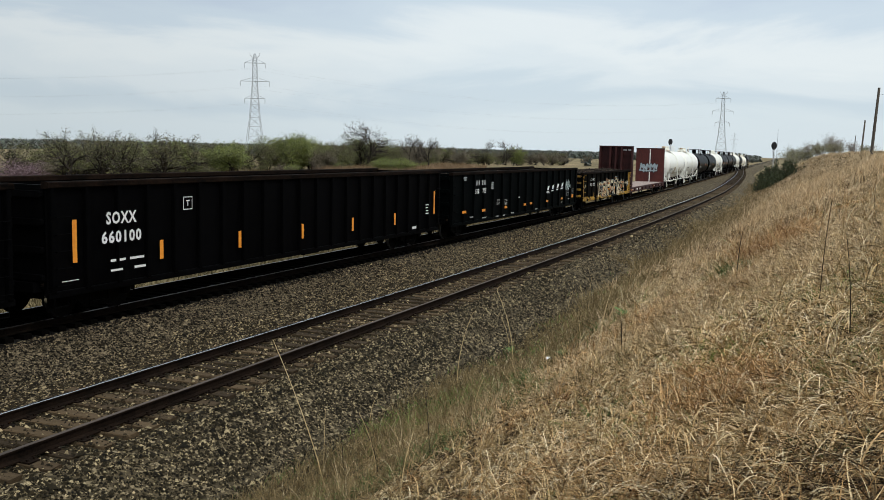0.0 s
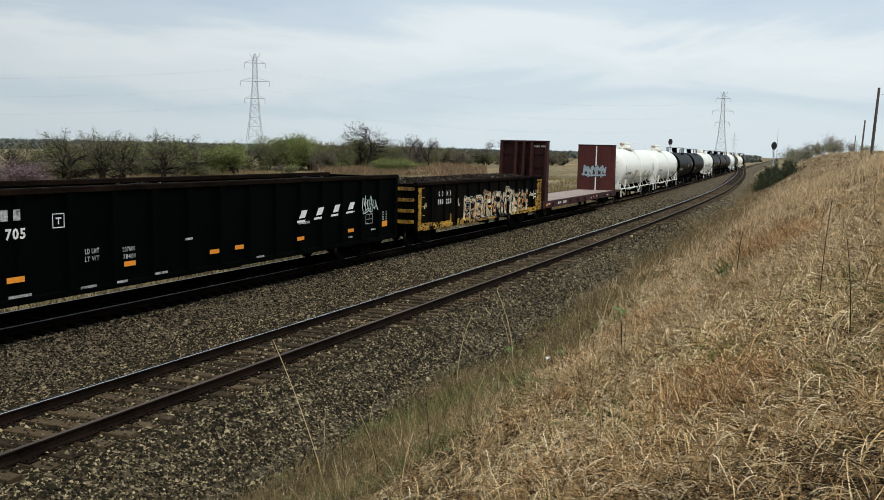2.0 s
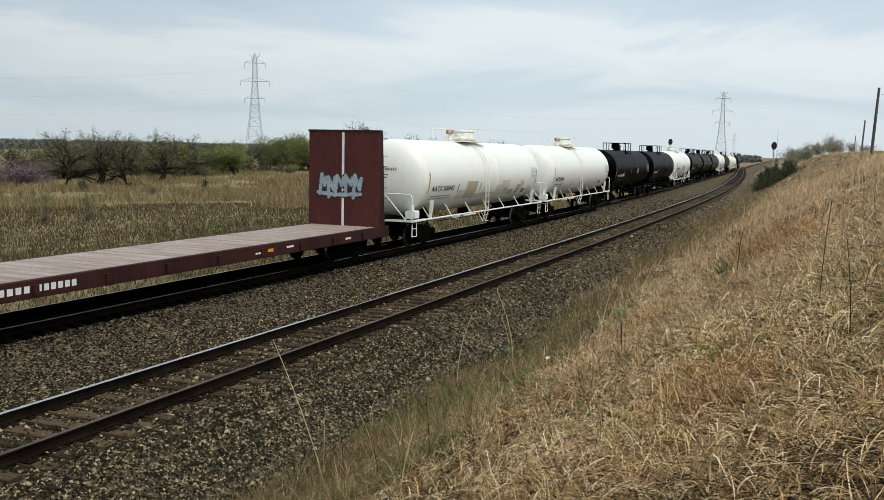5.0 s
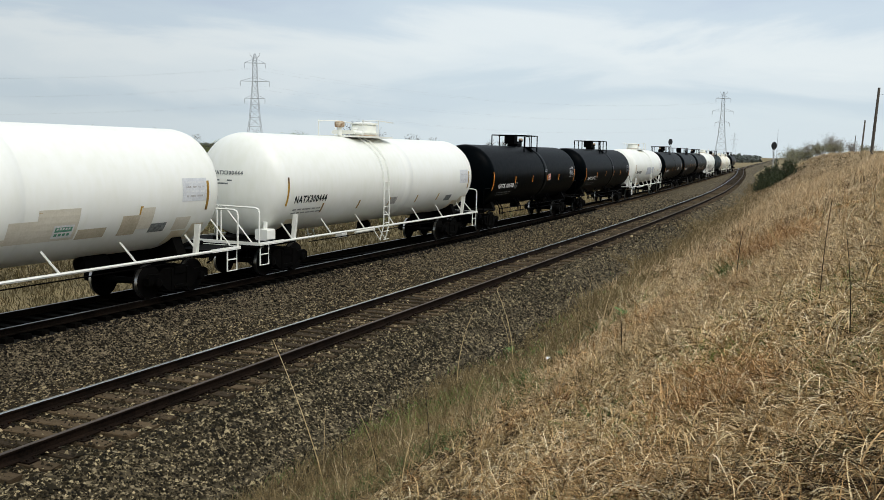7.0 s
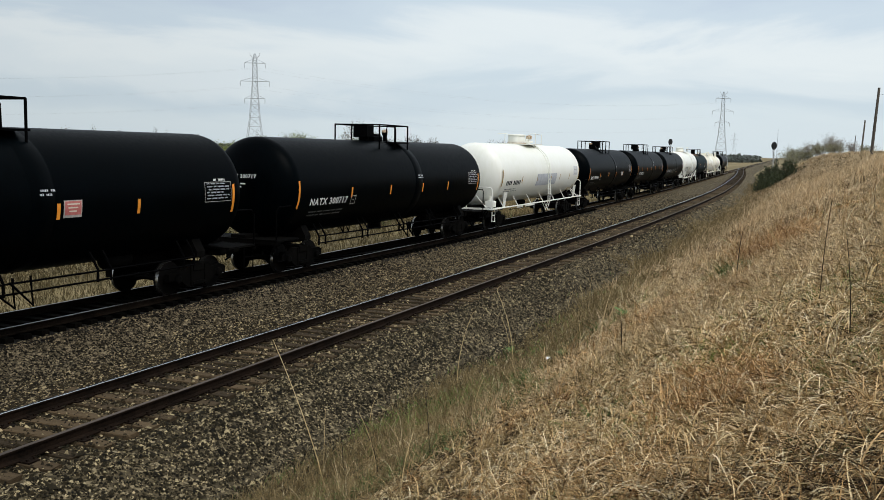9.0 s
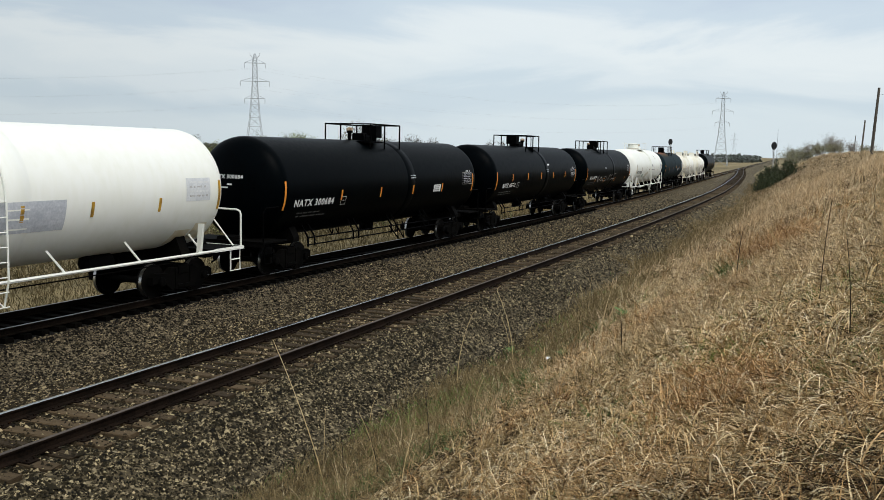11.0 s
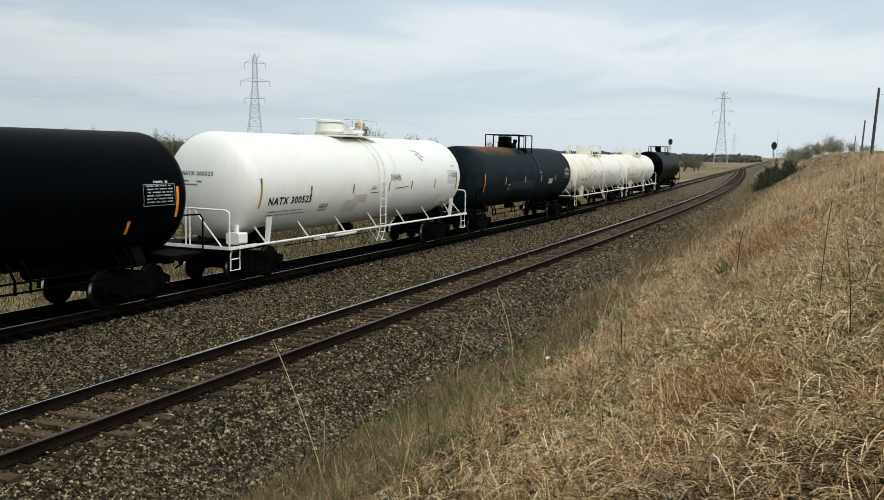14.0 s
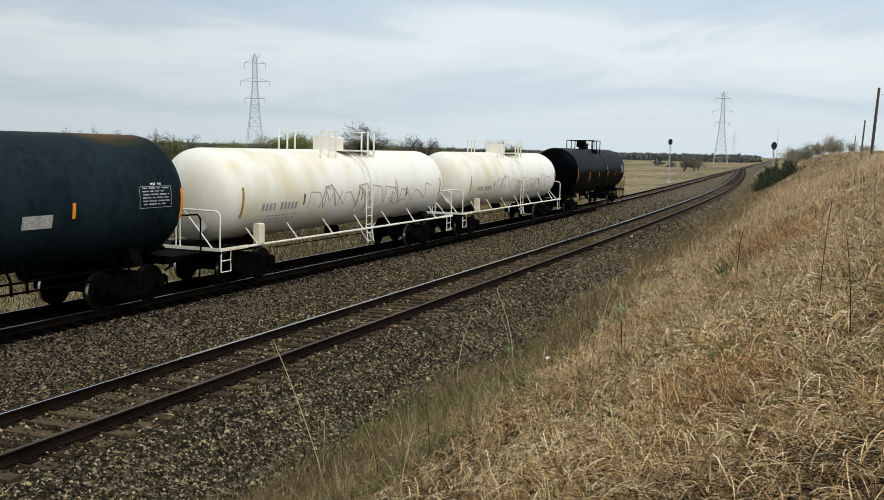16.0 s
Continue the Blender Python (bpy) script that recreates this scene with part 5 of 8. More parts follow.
# the treeline thins out along the far end of the prairie
for _ in range(52):
    d_ = rt.random()
    x_ = 246 + 210 * d_
    plant(rt.choice(("brush", "leafy_b", "brush", "oak_a", "brush", "brush", "oak_b")), x_, float(np.interp(x_, [246, 285, 345, 400, 456], [121, 127, 139, 133, 116])) + rt.uniform(-4, 9), rt.uniform(6.0, 8.8) * (1 - 0.15 * d_), rt.uniform(0.8, 1.25), rt.uniform(0, 360))
for x_, y_, h_ in ((273, 126, 11.0), (279, 127, 9.5), (290, 128.5, 10.0), (398, 133, 10.0)):
    plant("bare", x_, y_, h_, rt.uniform(0.35, 0.5), rt.uniform(0, 360))
# undergrowth between the trees and scattered bushes on the prairie
for _ in range(22):
    d_ = rt.uniform(0, 1)
    x_, y_ = 98 + 190 * d_ + rt.uniform(-4, 4), 111 + 14 * d_ + rt.uniform(-5, 9)
    plant(rt.choice(("leafy_b", "leafy_a", "brush", "shrub")), x_, y_, rt.uniform(1.2, 2.8), rt.uniform(1.0, 1.5), rt.uniform(0, 360), "undergrowth")
for _ in range(70):
    a_, d_ = radians(rt.uniform(9, 50)), rt.uniform(52, 145)
    x_, y_ = d_ * math.cos(a_), d_ * math.sin(a_)
    if y_ - float(main_y(x_)) > 9:
        plant(rt.choice(("shrub", "brush", "shrub")), x_, y_, rt.uniform(0.7, 1.5), rt.uniform(0.9, 1.3), rt.uniform(0, 360), "prairie shrubs", 0.05)
# trees on the bank's far end
for key, x_, y_, h_, w_ in (("pale_leafy", 186, 7.4, 3.5, 0.8), ("pale_leafy", 190, 6.6, 4.1, 0.7), ("pale_leafy", 188, 5.6, 3.2, 1.0), ("pale_leafy", 191, 2.2, 3.0, 1.1), ("pale_leafy", 194, -0.4, 2.8, 1.1), ("pale_bare", 189, 4.6, 3.9, 0.6), ("pale_bare", 192, 3.2, 3.7, 0.6), ("pale_bare", 193, 1.0, 4.7, 0.6), ("pale_bare", 196, -0.8, 4.1, 0.55), ("pale_bare", 198, -3.2, 3.2, 0.7), ("pale_leafy", 199, -5.2, 2.4, 1.0), ("leafy_b", 150, -6.0, 0.9, 1.3)):
    plant(key, x_, y_, h_, w_, rt.uniform(0, 360), "trees on the bank")


def cedar(x, y, h, wide, seed, label="dark green ragged juniper bush on the cutting's edge", sprays=90):
    """A ragged juniper bush: short trunk, boughs and dense dark sprays."""
    rnd = random.Random(seed)
    t = thing("juniper_bush", label, "bush", "juniper bushes", at=pose(x, y, float(land_z(x, y)) - 0.1))
    part("trunk", Shape().tube([(0, 0, 0), (0.05, 0.02, h * 0.5), (0, 0, h * 0.9)], 0.035 * h, 6, r1=0.02), M_BARK, t)
    pts = []
    for k in range(max(7, sprays // 6)):
        a, out = rnd.uniform(0, 6.28), rnd.uniform(0.1, 1.0)
        tip = Vector((wide * out * math.cos(a), wide * out * math.sin(a), h * (1.05 - 0.55 * out) * rnd.uniform(0.75, 1.1)))
        root = Vector((tip.x * 0.15, tip.y * 0.15, h * 0.08))
        if k < 10:
            part("bough", Shape().tube([root, root.lerp(tip, 0.5) - Vector((0, 0, 0.05 * h)), tip], 0.02, 4, r1=0.006), M_BARK, t)
        for j in range(18):
            q = j / 17
            fat = 0.18 * h * (1 - q) ** 0.7 + 0.02
            pts.append(tuple(root.lerp(tip, q) + Vector((rnd.gauss(0, 1) * fat, rnd.gauss(0, 1) * fat, rnd.gauss(0, 0.7) * fat))))
    part("crown", tuft_mesh("crown", pts, 24, 0.026 * h, 0.035 * h, M_CEDAR, seed, 1.8), None, t)


for i_, (x_, y_, h_, w_) in enumerate(((129.5, 8.7, 2.7, 1.9), (133, 8.0, 3.2, 2.0), (137, 7.3, 3.3, 2.0), (141, 6.6, 3.1, 1.9), (146, 5.6, 2.7, 1.9), (127.5, 9.0, 1.8, 1.4))):
    cedar(x_, y_, h_, w_, i_)


PRAIRIE_CEDARS = ((77.4, 41.5, 1.3), (104.6, 59.8, 1.5), (72.7, 42.4, 0.9), (126.0, 69.7, 1.4), (114.5, 55.8, 1.2), (110.7, 49.0, 1.0), (131.3, 53.4, 1.6), (118.0, 43.7, 1.1), (142.6, 55.9, 1.5), (84.0, 82.0, 1.4), (92.0, 82.0, 1.2), (103.0, 79.0, 1.4))
for i_, (x_, y_, h_) in enumerate(PRAIRIE_CEDARS):
    cedar(x_, y_, h_ * 1.3, h_ * 0.7, 20 + i_, "small dark juniper standing in the prairie grass", 40)


# ---- far woods ----
def far_woods():
    rng = np.random.default_rng(17)
    pts = []
    for d0, d1, a0, a1, n, h0, h1 in ((900, 1250, -2, 53, 3200, 4.5, 7.0), (640, 860, 22, 53, 700, 3.0, 5.0), (430, 560, 8, 26, 14, 1.5, 3.0)):
        d, a = rng.uniform(d0, d1, n), np.radians(rng.uniform(a0, a1, n))
        x, y = d * np.cos(a), d * np.sin(a)
        ok = y - main_y(x) > 14
        x, y, d = x[ok], y[ok], d[ok]
        h = rng.uniform(h0, h1, len(x))
        for k in range(34):
            t = rng.uniform(0.0, 1.0, len(x)) ** 1.3
            w = h * (0.30 + 0.45 * np.sin(np.pi * np.clip(t, 0.05, 0.95)))
            pts.append(np.stack([x + rng.normal(0, 0.5, len(x)) * w, y + rng.normal(0, 0.5, len(x)) * w, land_z(x, y) + h * t], -1))
    p = np.concatenate(pts)
    third = np.arange(len(p)) % 3
    for k, (m, nm) in enumerate(((M_FAR2, "bare brown"), (M_FAR1, "grey-green"), (M_FAR2, "grey"))):
        me = tuft_mesh("far_woods", p[third == k], 1, 1.9, 0.5, m, 40 + k)
        tagged(new("far_woods", me), f"distant haze-greyed belt of {nm} trees along the prairie", "woods", kind="stuff")


far_woods()


# ---- pylons, signals, poles ----
def pylon_parts():
    """A lattice pylon of unit metres, 41.5 m high, its arms along y."""
    H = 41.5
    def half(z):
        return np.interp(z, [0, 17, 30, 40, H], [4.0, 1.9, 0.95, 0.75, 0.3])
    legs, lace, arms = [], Shape(), []
    levels = [0, 5, 9.5, 13.5, 17, 19.5, 22, 24.5, 27, 29.5, 32, 34.5, 37, 39, 41.5]
    for sx in (-1, 1):
        for sy in (-1, 1):
            legs.append(Shape().tube([(sx * half(z), sy * half(z), z) for z in levels], 0.10, 4))
    for a, b in zip(levels, levels[1:]):
        ha, hb = half(a), half(b)
        for c in ((1, 0), (-1, 0), (0, 1), (0, -1)):
            u = (-c[1], c[0])
            def pt(h_, s, z):
                return (c[0] * h_ + u[0] * h_ * s, c[1] * h_ + u[1] * h_ * s, z)
            lace.tube([pt(ha, -1, a), pt(hb, 1, b)], 0.045, 3).tube([pt(ha, 1, a), pt(hb, -1, b)], 0.045, 3).tube([pt(hb, -1, b), pt(hb, 1, b)], 0.045, 3)
    for z, ln in ((24.4, 3.9), (31.0, 5.6), (38.0, 4.0)):
        sh = Shape()
        for sy in (-1, 1):
            for sx in (-0.6, 0.6):
                sh.tube([(sx, 0, z), (0, sy * ln, z)], 0.09, 4)
            sh.tube([(0, sy * 0.6, z + 1.5), (0, sy * ln, z)], 0.07, 4)
        arms.append((sh, z, ln))
    return legs, lace, arms


def pylon(x, y, rz, top):
    t = thing("pylon", "grey steel lattice power pylon with three cross-arms", "pylon", "pylons", at=pose(x, y, top - 41.5, 0, 0, rz))
    legs, lace, arms = pylon_parts()
    for s in legs:
        part("leg", s, M_GALV, t)
    part("lattice", lace, M_GALV, t)
    for sh, z, ln in arms:
        a = part("cross_arm", sh, M_GALV, t)
        for sy in (-1, 1):
            part("insulator", Shape().lathe([(-2.0, 0.09), (-1.0, 0.14), (0, 0.09)], (0, sy * ln, z), "z", 6), M_GALV, a)
    for y_ in (-1.9, 0, 1.9):
        part("peak", Shape().tube([(0, y_ * 0.3, 39.5), (0, y_, 41.2), (0, y_, 41.9)], 0.09, 4), M_GALV, t)
    return t


P1, P2, P3 = (304.7, 209.8), (540.7, 59.3), (1500.0, 145.0)
heading = math.degrees(math.atan2(P2[1] - P1[1], P2[0] - P1[0]))
pylon(*P1, 28, 39.6)
pylon(*P2, 10, 39.6)
pylon(*P3, 5, 40.0)
far_p = (P1[0] - 120.0, P1[1] + 230.0)
for z_, ln_ in ((22.4, 3.9), (29.0, 5.6), (36.0, 4.0)):
    for sy_ in (-1, 1):
        for a_, b_ in ((far_p, P1), (P1, P2)):
            pts_ = [(a_[0] + (b_[0] - a_[0]) * t, a_[1] + sy_ * ln_ + (b_[1] - a_[1]) * t, z_ - 1.9 - 7 * 4 * t * (1 - t)) for t in np.linspace(0, 1, 15)]
            cb = thing("power_cable", "thin grey overhead power cable between pylons", "cable", "power cables")
            part("wire", Shape().tube(pts_, 0.012, 3), M_GALV, cb)


def signal(x, y, base, top, rz, label):
    """A railway signal: mast on a footing, an oval black target with a hooded lamp, seen from behind or in front."""
    t = thing("railway_signal", label, "signal", "signals", at=pose(x, y, base, 0, 0, rz))
    h = top - base
    part("footing", Shape().box(-0.4, 0.4, -0.4, 0.4, -0.4, 0.25, 0.04), M_GREY, t)
    part("mast", Shape().tube([(0, 0, 0.2), (0, 0, h - 0.9)], 0.075, 8), M_ALU, t)
    n = 24
    tg = Shape().add([(dx, 0.46 * math.cos(a), h - 0.85 + 0.68 * math.sin(a)) for dx in (-0.03, 0.03) for a in (2 * math.pi * i / n for i in range(n))], [tuple(range(n)), tuple(range(n, 2 * n))] + [(i, (i + 1) % n, n + (i + 1) % n, n + i) for i in range(n)])
    tgt = part("target", tg, M_SIGNAL, t, "oval black signal target")
    part("lamp_case", Shape().box(0.03, 0.35, -0.25, 0.25, h - 1.25, h - 0.45, 0.05), M_SIGNAL, tgt)
    for z in (h - 1.15, h - 0.85, h - 0.55):
        hood = Shape().lathe([(-0.35, 0.17), (0.0, 0.17), (0.0, 0.15), (-0.33, 0.15)], (-0.02, 0, z), "x", 12)
        part("hood", hood, M_SIGNAL, tgt)
    lad = Shape()
    for y_ in (-0.18, 0.18):
        lad.tube([(0.35, y_, 0.1), (0.3, y_, h - 1.5)], 0.02, 4)
    for k in range(int((h - 2) / 0.3)):
        lad.tube([(0.33, -0.18, 0.4 + 0.3 * k), (0.33, 0.18, 0.4 + 0.3 * k)], 0.012, 4)
    part("ladder", lad, M_ALU, t)
    return t


signal(209, 33.8, float(land_z(209, 33.8)), 7.75, 8, "tall railway signal with black oval target beside the main line")
signal(170, 9.75, float(land_z(170, 9.75)), 6.85, 8, "railway signal with black oval target beside the siding")
mast = thing("radio_mast", "thin grey antenna mast with a side arm behind the signal", "antenna mast", at=pose(182, 9.9, float(land_z(182, 9.9))))
part("mast", Shape().tube([(0, 0, 0), (0, 0, 8.6)], 0.05, 6, r1=0.025), M_GALV, mast)
part("side_arm", Shape().tube([(0, 0, 4.6), (0, -1.5, 4.7)], 0.03, 5), M_GALV, mast)


def pole(d, az, top, r, label):
    x, y = d, az * d
    z = float(land_z(x, y)) - 0.3
    t = thing("utility_pole", label, "pole", "wooden poles", at=pose(x, y, z))
    h = top - z
    part("shaft", Shape().tube([(0, 0.02 * h, 0), (0, 0, h * 0.5), (0, -0.022 * h, h)], r, 8, r1=r * 0.75), M_POLE, t)
    return t


p_ = pole(130, -0.0345, 13.1, 0.2, "tall weathered wooden utility pole on the bank")
part("bracket", Shape().tube([(0, -0.2, 8.2), (0, -0.75, 8.1)], 0.03, 5), M_GALV, p_)
pole(240, -0.0245, 13.1, 0.22, "weathered wooden utility pole farther along the bank")
pole(400, -0.0173, 13.1, 0.2, "distant wooden utility pole with a small box")


# ---- the train ----
WHEEL_R = 0.457


def truck_meshes():
    """The meshes of a two-axle freight truck: side frame, bolster, wheel, spring, adapter."""
    fr = Shape()
    prof = [(-1.22, 0.40), (-1.22, 0.60), (-1.05, 0.68), (-0.62, 0.66), (-0.45, 0.78), (0.45, 0.78), (0.62, 0.66), (1.05, 0.68), (1.22, 0.60), (1.22, 0.40), (1.02, 0.40), (1.0, 0.50), (0.78, 0.50), (0.72, 0.42), (0.45, 0.20), (-0.45, 0.20), (-0.72, 0.42), (-0.78, 0.50), (-1.0, 0.50), (-1.02, 0.40)]
    vs, fs = [], []
    top = [(-1.22, 0.60), (-1.05, 0.68), (-0.62, 0.66), (-0.45, 0.78), (0.45, 0.78), (0.62, 0.66), (1.05, 0.68), (1.22, 0.60)]
    low = [(-1.22, 0.40), (-1.0, 0.44), (-0.74, 0.40), (-0.45, 0.19), (0.45, 0.19), (0.74, 0.40), (1.0, 0.44), (1.22, 0.40)]
    for i in range(7):
        fr.sweep_y([top[i], low[i], low[i + 1], top[i + 1]], -0.09, 0.09)
    fr.box(-0.25, 0.25, -0.13, 0.13, 0.24, 0.32).box(-0.34, -0.26, -0.12, 0.12, 0.2, 0.76).box(0.26, 0.34, -0.12, 0.12, 0.2, 0.76)
    bo = Shape().box(-0.22, 0.22, -1.12, 1.12, 0.58, 0.84, 0.04)
    bo.lathe([(0, 0.2), (0.06, 0.2)], (0, 0, 0.84), "z", 12)
    wh = Shape().lathe([(-0.07, 0.12), (-0.07, 0.36), (-0.06, 0.40), (-0.06, 0.455), (0.045, 0.457), (0.05, 0.485), (0.075, 0.485), (0.08, 0.40), (0.04, 0.36), (0.05, 0.12)], (0, 0, 0), "y", 28)
    wh.k = [1 if 28 * 3 <= i < 28 * 4 else 0 for i in range(len(wh.k))]
    sp = Shape()
    for x in (-0.15, 0.0, 0.15):
        pts = [(x + 0.055 * math.cos(a * 1.2), 0.055 * math.sin(a * 1.2), 0.32 + 0.26 * a / 26) for a in range(27)]
        sp.tube(pts, 0.014, 5)
    ax = Shape().lathe([(-1.05, 0.07), (-0.72, 0.09), (0.72, 0.09), (1.05, 0.07)], (0, 0, 0), "y", 10)
    cap = Shape().lathe([(-0.05, 0.13), (0.05, 0.12), (0.07, 0.08)], (0, 0, 0), "y", 12)
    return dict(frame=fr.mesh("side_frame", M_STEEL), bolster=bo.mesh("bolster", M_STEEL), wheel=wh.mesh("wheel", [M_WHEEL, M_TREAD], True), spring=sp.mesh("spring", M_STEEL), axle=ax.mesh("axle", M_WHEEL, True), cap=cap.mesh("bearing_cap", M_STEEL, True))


TRUCK = truck_meshes()


def add_truck(car, x):
    t = part("truck", TRUCK["bolster"], None, car, "grimy dark steel freight truck", at=pose(x, 0, 0))
    for y in (-1.0, 1.0):
        part("side_frame", TRUCK["frame"], None, t, at=pose(0, y, 0))
        part("spring", TRUCK["spring"], None, t, at=pose(0, y, 0))
        for ax in (-0.89, 0.89):
            part("bearing_cap", TRUCK["cap"], None, t, at=pose(ax, y * 1.1, WHEEL_R, 0, 0, 0 if y > 0 else 180))
    for ax in (-0.89, 0.89):
        part("axle", TRUCK["axle"], None, t, at=pose(ax, 0, WHEEL_R))
        for y in (-0.7535, 0.7535):
            part("wheel", TRUCK["wheel"], None, t, "dark wheel with polished tread", at=pose(ax, y, WHEEL_R, 0, 0, 0 if y < 0 else 180))


def coupler_shape(x, d):
    sh = Shape()
    sh.box(min(x, x + d * 0.55), max(x, x + d * 0.55), -0.08, 0.08, 0.78, 0.94, 0.02)
    sh.box(min(x + d * 0.5, x + d * 0.78), max(x + d * 0.5, x + d * 0.78), -0.16, 0.16, 0.72, 1.0, 0.05)
    sh.tube([(x, 0.35, 0.8), (x + d * 0.3, 0.33, 0.55), (x + d * 0.7, 0.2, 0.5)], 0.03, 6)
    return sh


def flat_text(car, text, x, z, h, y, mat, w=None, name="lettering"):
    """Letters on the side of a car that faces -y."""
    vs, fs = glyphs(text, h, w)
    sh = Shape().add([(x + a, y - 0.004, z + b) for a, b in vs], fs)
    return part(name, sh, mat, car)


def bars(car, rows, y, mat, name="stencil"):
    """Unreadable lettering as bars: rows of (x0, x1, z0, z1)."""
    for x0, x1, z0, z1 in rows:
        part(name, Shape().add([(x0, y - 0.004, z0), (x1, y - 0.004, z0), (x1, y - 0.004, z1), (x0, y - 0.004, z1)], [(0, 1, 2, 3)]), mat, car)


def grab_irons(car, x, y, zs, w=0.4, mat=None, axis="x"):
    for z in zs:
        sh = Shape()
        if axis == "x":
            sh.tube([(x - w / 2, y, z), (x - w / 2, y - 0.06, z), (x + w / 2, y - 0.06, z), (x + w / 2, y, z)], 0.012, 5)
        else:
            sh.tube([(x, y - w / 2, z), (x - 0.06, y - w / 2, z), (x - 0.06, y + w / 2, z), (x, y + w / 2, z)], 0.012, 5)
        part("grab_iron", sh, mat or M_BLACK, car)


def gondola(label, length, top, low, paint, ribs, inner, sill=0.85, ends=None, chord=None, rib_w=0.16):
    """An open gondola car, its middle at the origin, rail tops at z = 0."""
    car = thing("gondola_car", label, "railway wagon", "train cars")
    L, W = length / 2, 1.52
    part("floor", Shape().box(-L, L, -W + 0.1, W - 0.1, sill + 0.05, sill + 0.15), inner, car)
    part("centre_sill", Shape().box(-L, L, -0.3, 0.3, 0.72, sill + 0.05), M_BLACK, car)
    for sgn in (-1, 1):
        y0, y1 = sorted((sgn * (W - 0.07), sgn * (W - 0.0)))
        part("side_panel", Shape().box(-L, L, y0, y1, low, top), [paint], car)
        y0, y1 = sorted((sgn * (W - 0.10), sgn * (W + 0.11)))
        part("top_chord", Shape().box(-L - 0.02, L + 0.02, y0, y1, top - 0.08, top + 0.07, 0.025), chord or M_CHORD, car, "rust-worn top rail")
        y0, y1 = sorted((sgn * (W - 0.02), sgn * (W + 0.07)))
        part("side_sill", Shape().box(-L, L, y0, y1, low - 0.04, low + 0.11, 0.02), paint, car)
        rib = Shape()
        o, i = sgn * (W + 0.10), sgn * (W - 0.01)
        w = rib_w
        rib.add([(-w / 2, i, low), (-w / 3, o, low + 0.1), (w / 3, o, low + 0.1), (w / 2, i, low), (-w / 2, i, top - 0.06), (-w / 3, o, top - 0.06), (w / 3, o, top - 0.06), (w / 2, i, top - 0.06)], [(0, 1, 5, 4), (1, 2, 6, 5), (2, 3, 7, 6), (3, 0, 4, 7), (0, 3, 2, 1), (4, 5, 6, 7)])
        me = rib.mesh("side_post", paint)
        for k in range(ribs):
            part("side_post", me, None, car, at=pose(-L + 0.12 + (length - 0.24) * k / (ribs - 1), 0, 0))
    for sgn in (-1, 1):
        x0, x1 = sorted((sgn * (L - 0.08), sgn * L))
        e = part("end_panel", Shape().box(x0, x1, -W + 0.02, W - 0.02, sill, top), paint, car)
        for z in np.linspace(sill + 0.25, top - 0.2, 4):
            x0, x1 = sorted((sgn * L, sgn * (L + 0.09)))
            part("end_rib", Shape().box(x0, x1, -W + 0.05, W - 0.05, z - 0.07, z + 0.07, 0.03), ends or paint, e)
        part("coupler", coupler_shape(sgn * L, sgn), M_STEEL, car)
        part("end_sill", Shape().box(*sorted((sgn * (L - 0.1), sgn * (L + 0.18))), -1.3, 1.3, 0.78, 1.0), M_BLACK, car)
        grab_irons(car, sgn * (L - 0.35), -W - 0.11, [low + 0.25 + 0.38 * j for j in range(5)], 0.42, ends or paint)
        st = Shape().tube([(sgn * (L - 0.55), -W - 0.05, low), (sgn * (L - 0.55), -W - 0.05, 0.42), (sgn * (L - 0.15), -W - 0.05, 0.42), (sgn * (L - 0.15), -W - 0.05, low)], 0.02, 5)
        part("sill_step", st, M_BLACK, car)
        add_truck(car, sgn * (L - 2.0))
    part("brake_reservoir", Shape().lathe([(-0.5, 0.1), (-0.45, 0.2), (0.45, 0.2), (0.5, 0.1)], (1.5, -0.7, 0.6), "x", 12), M_BLACK, car, smooth=True)
    return car


def sprayed(car, name, mat, x0, x1, z0, z1, length, ribs, rib_w, low, mask, label="", cell=0.014, lift=0.004):
    """Paint that follows a gondola's panels and posts; mask(x, z) tells where it lies."""
    nx, nz = int((x1 - x0) / cell), int((z1 - z0) / cell)
    gx, gz = np.meshgrid(np.linspace(x0, x1, nx + 1), np.linspace(z0, z1, nz + 1), indexing="ij")
    pitch = (length - 0.24) / (ribs - 1)
    q = (gx + length / 2 - 0.12) / pitch
    off = np.abs(q - np.round(q)) * pitch
    y = -(1.52 + np.interp(off, [rib_w / 3, rib_w / 2], [0.10, 0.0]) + lift)
    y = np.where(gz < low + 0.14, -1.598 - np.interp(off, [rib_w / 3, rib_w / 2], [0.03, 0.0]), y)
    hit = mask((gx[1:, 1:] + gx[:-1, :-1]) / 2, (gz[1:, 1:] + gz[:-1, :-1]) / 2)
    i, k = np.nonzero(hit)
    n = nz + 1
    quads = np.stack([i * n + k, (i + 1) * n + k, (i + 1) * n + k + 1, i * n + k + 1], -1)
    used, inv = np.unique(quads, return_inverse=True)
    co = np.stack([gx, y, gz], -1).reshape(-1, 3)[used]
    return part(name, quick_mesh(name, co, inv.reshape(quads.shape), mat), None, car, label)


def near_lines(lines, x, z):
    """Distance of points to the nearest of several polylines."""
    best = np.full(x.shape, 9.0)
    for ln in lines:
        for (ax, az), (bx, bz) in zip(ln[:-1], ln[1:]):
            dx, dz = bx - ax, bz - az
            t = np.clip(((x - ax) * dx + (z - az) * dz) / (dx * dx + dz * dz + 1e-9), 0, 1)
            best = np.minimum(best, np.hypot(x - ax - t * dx, z - az - t * dz))
    return best


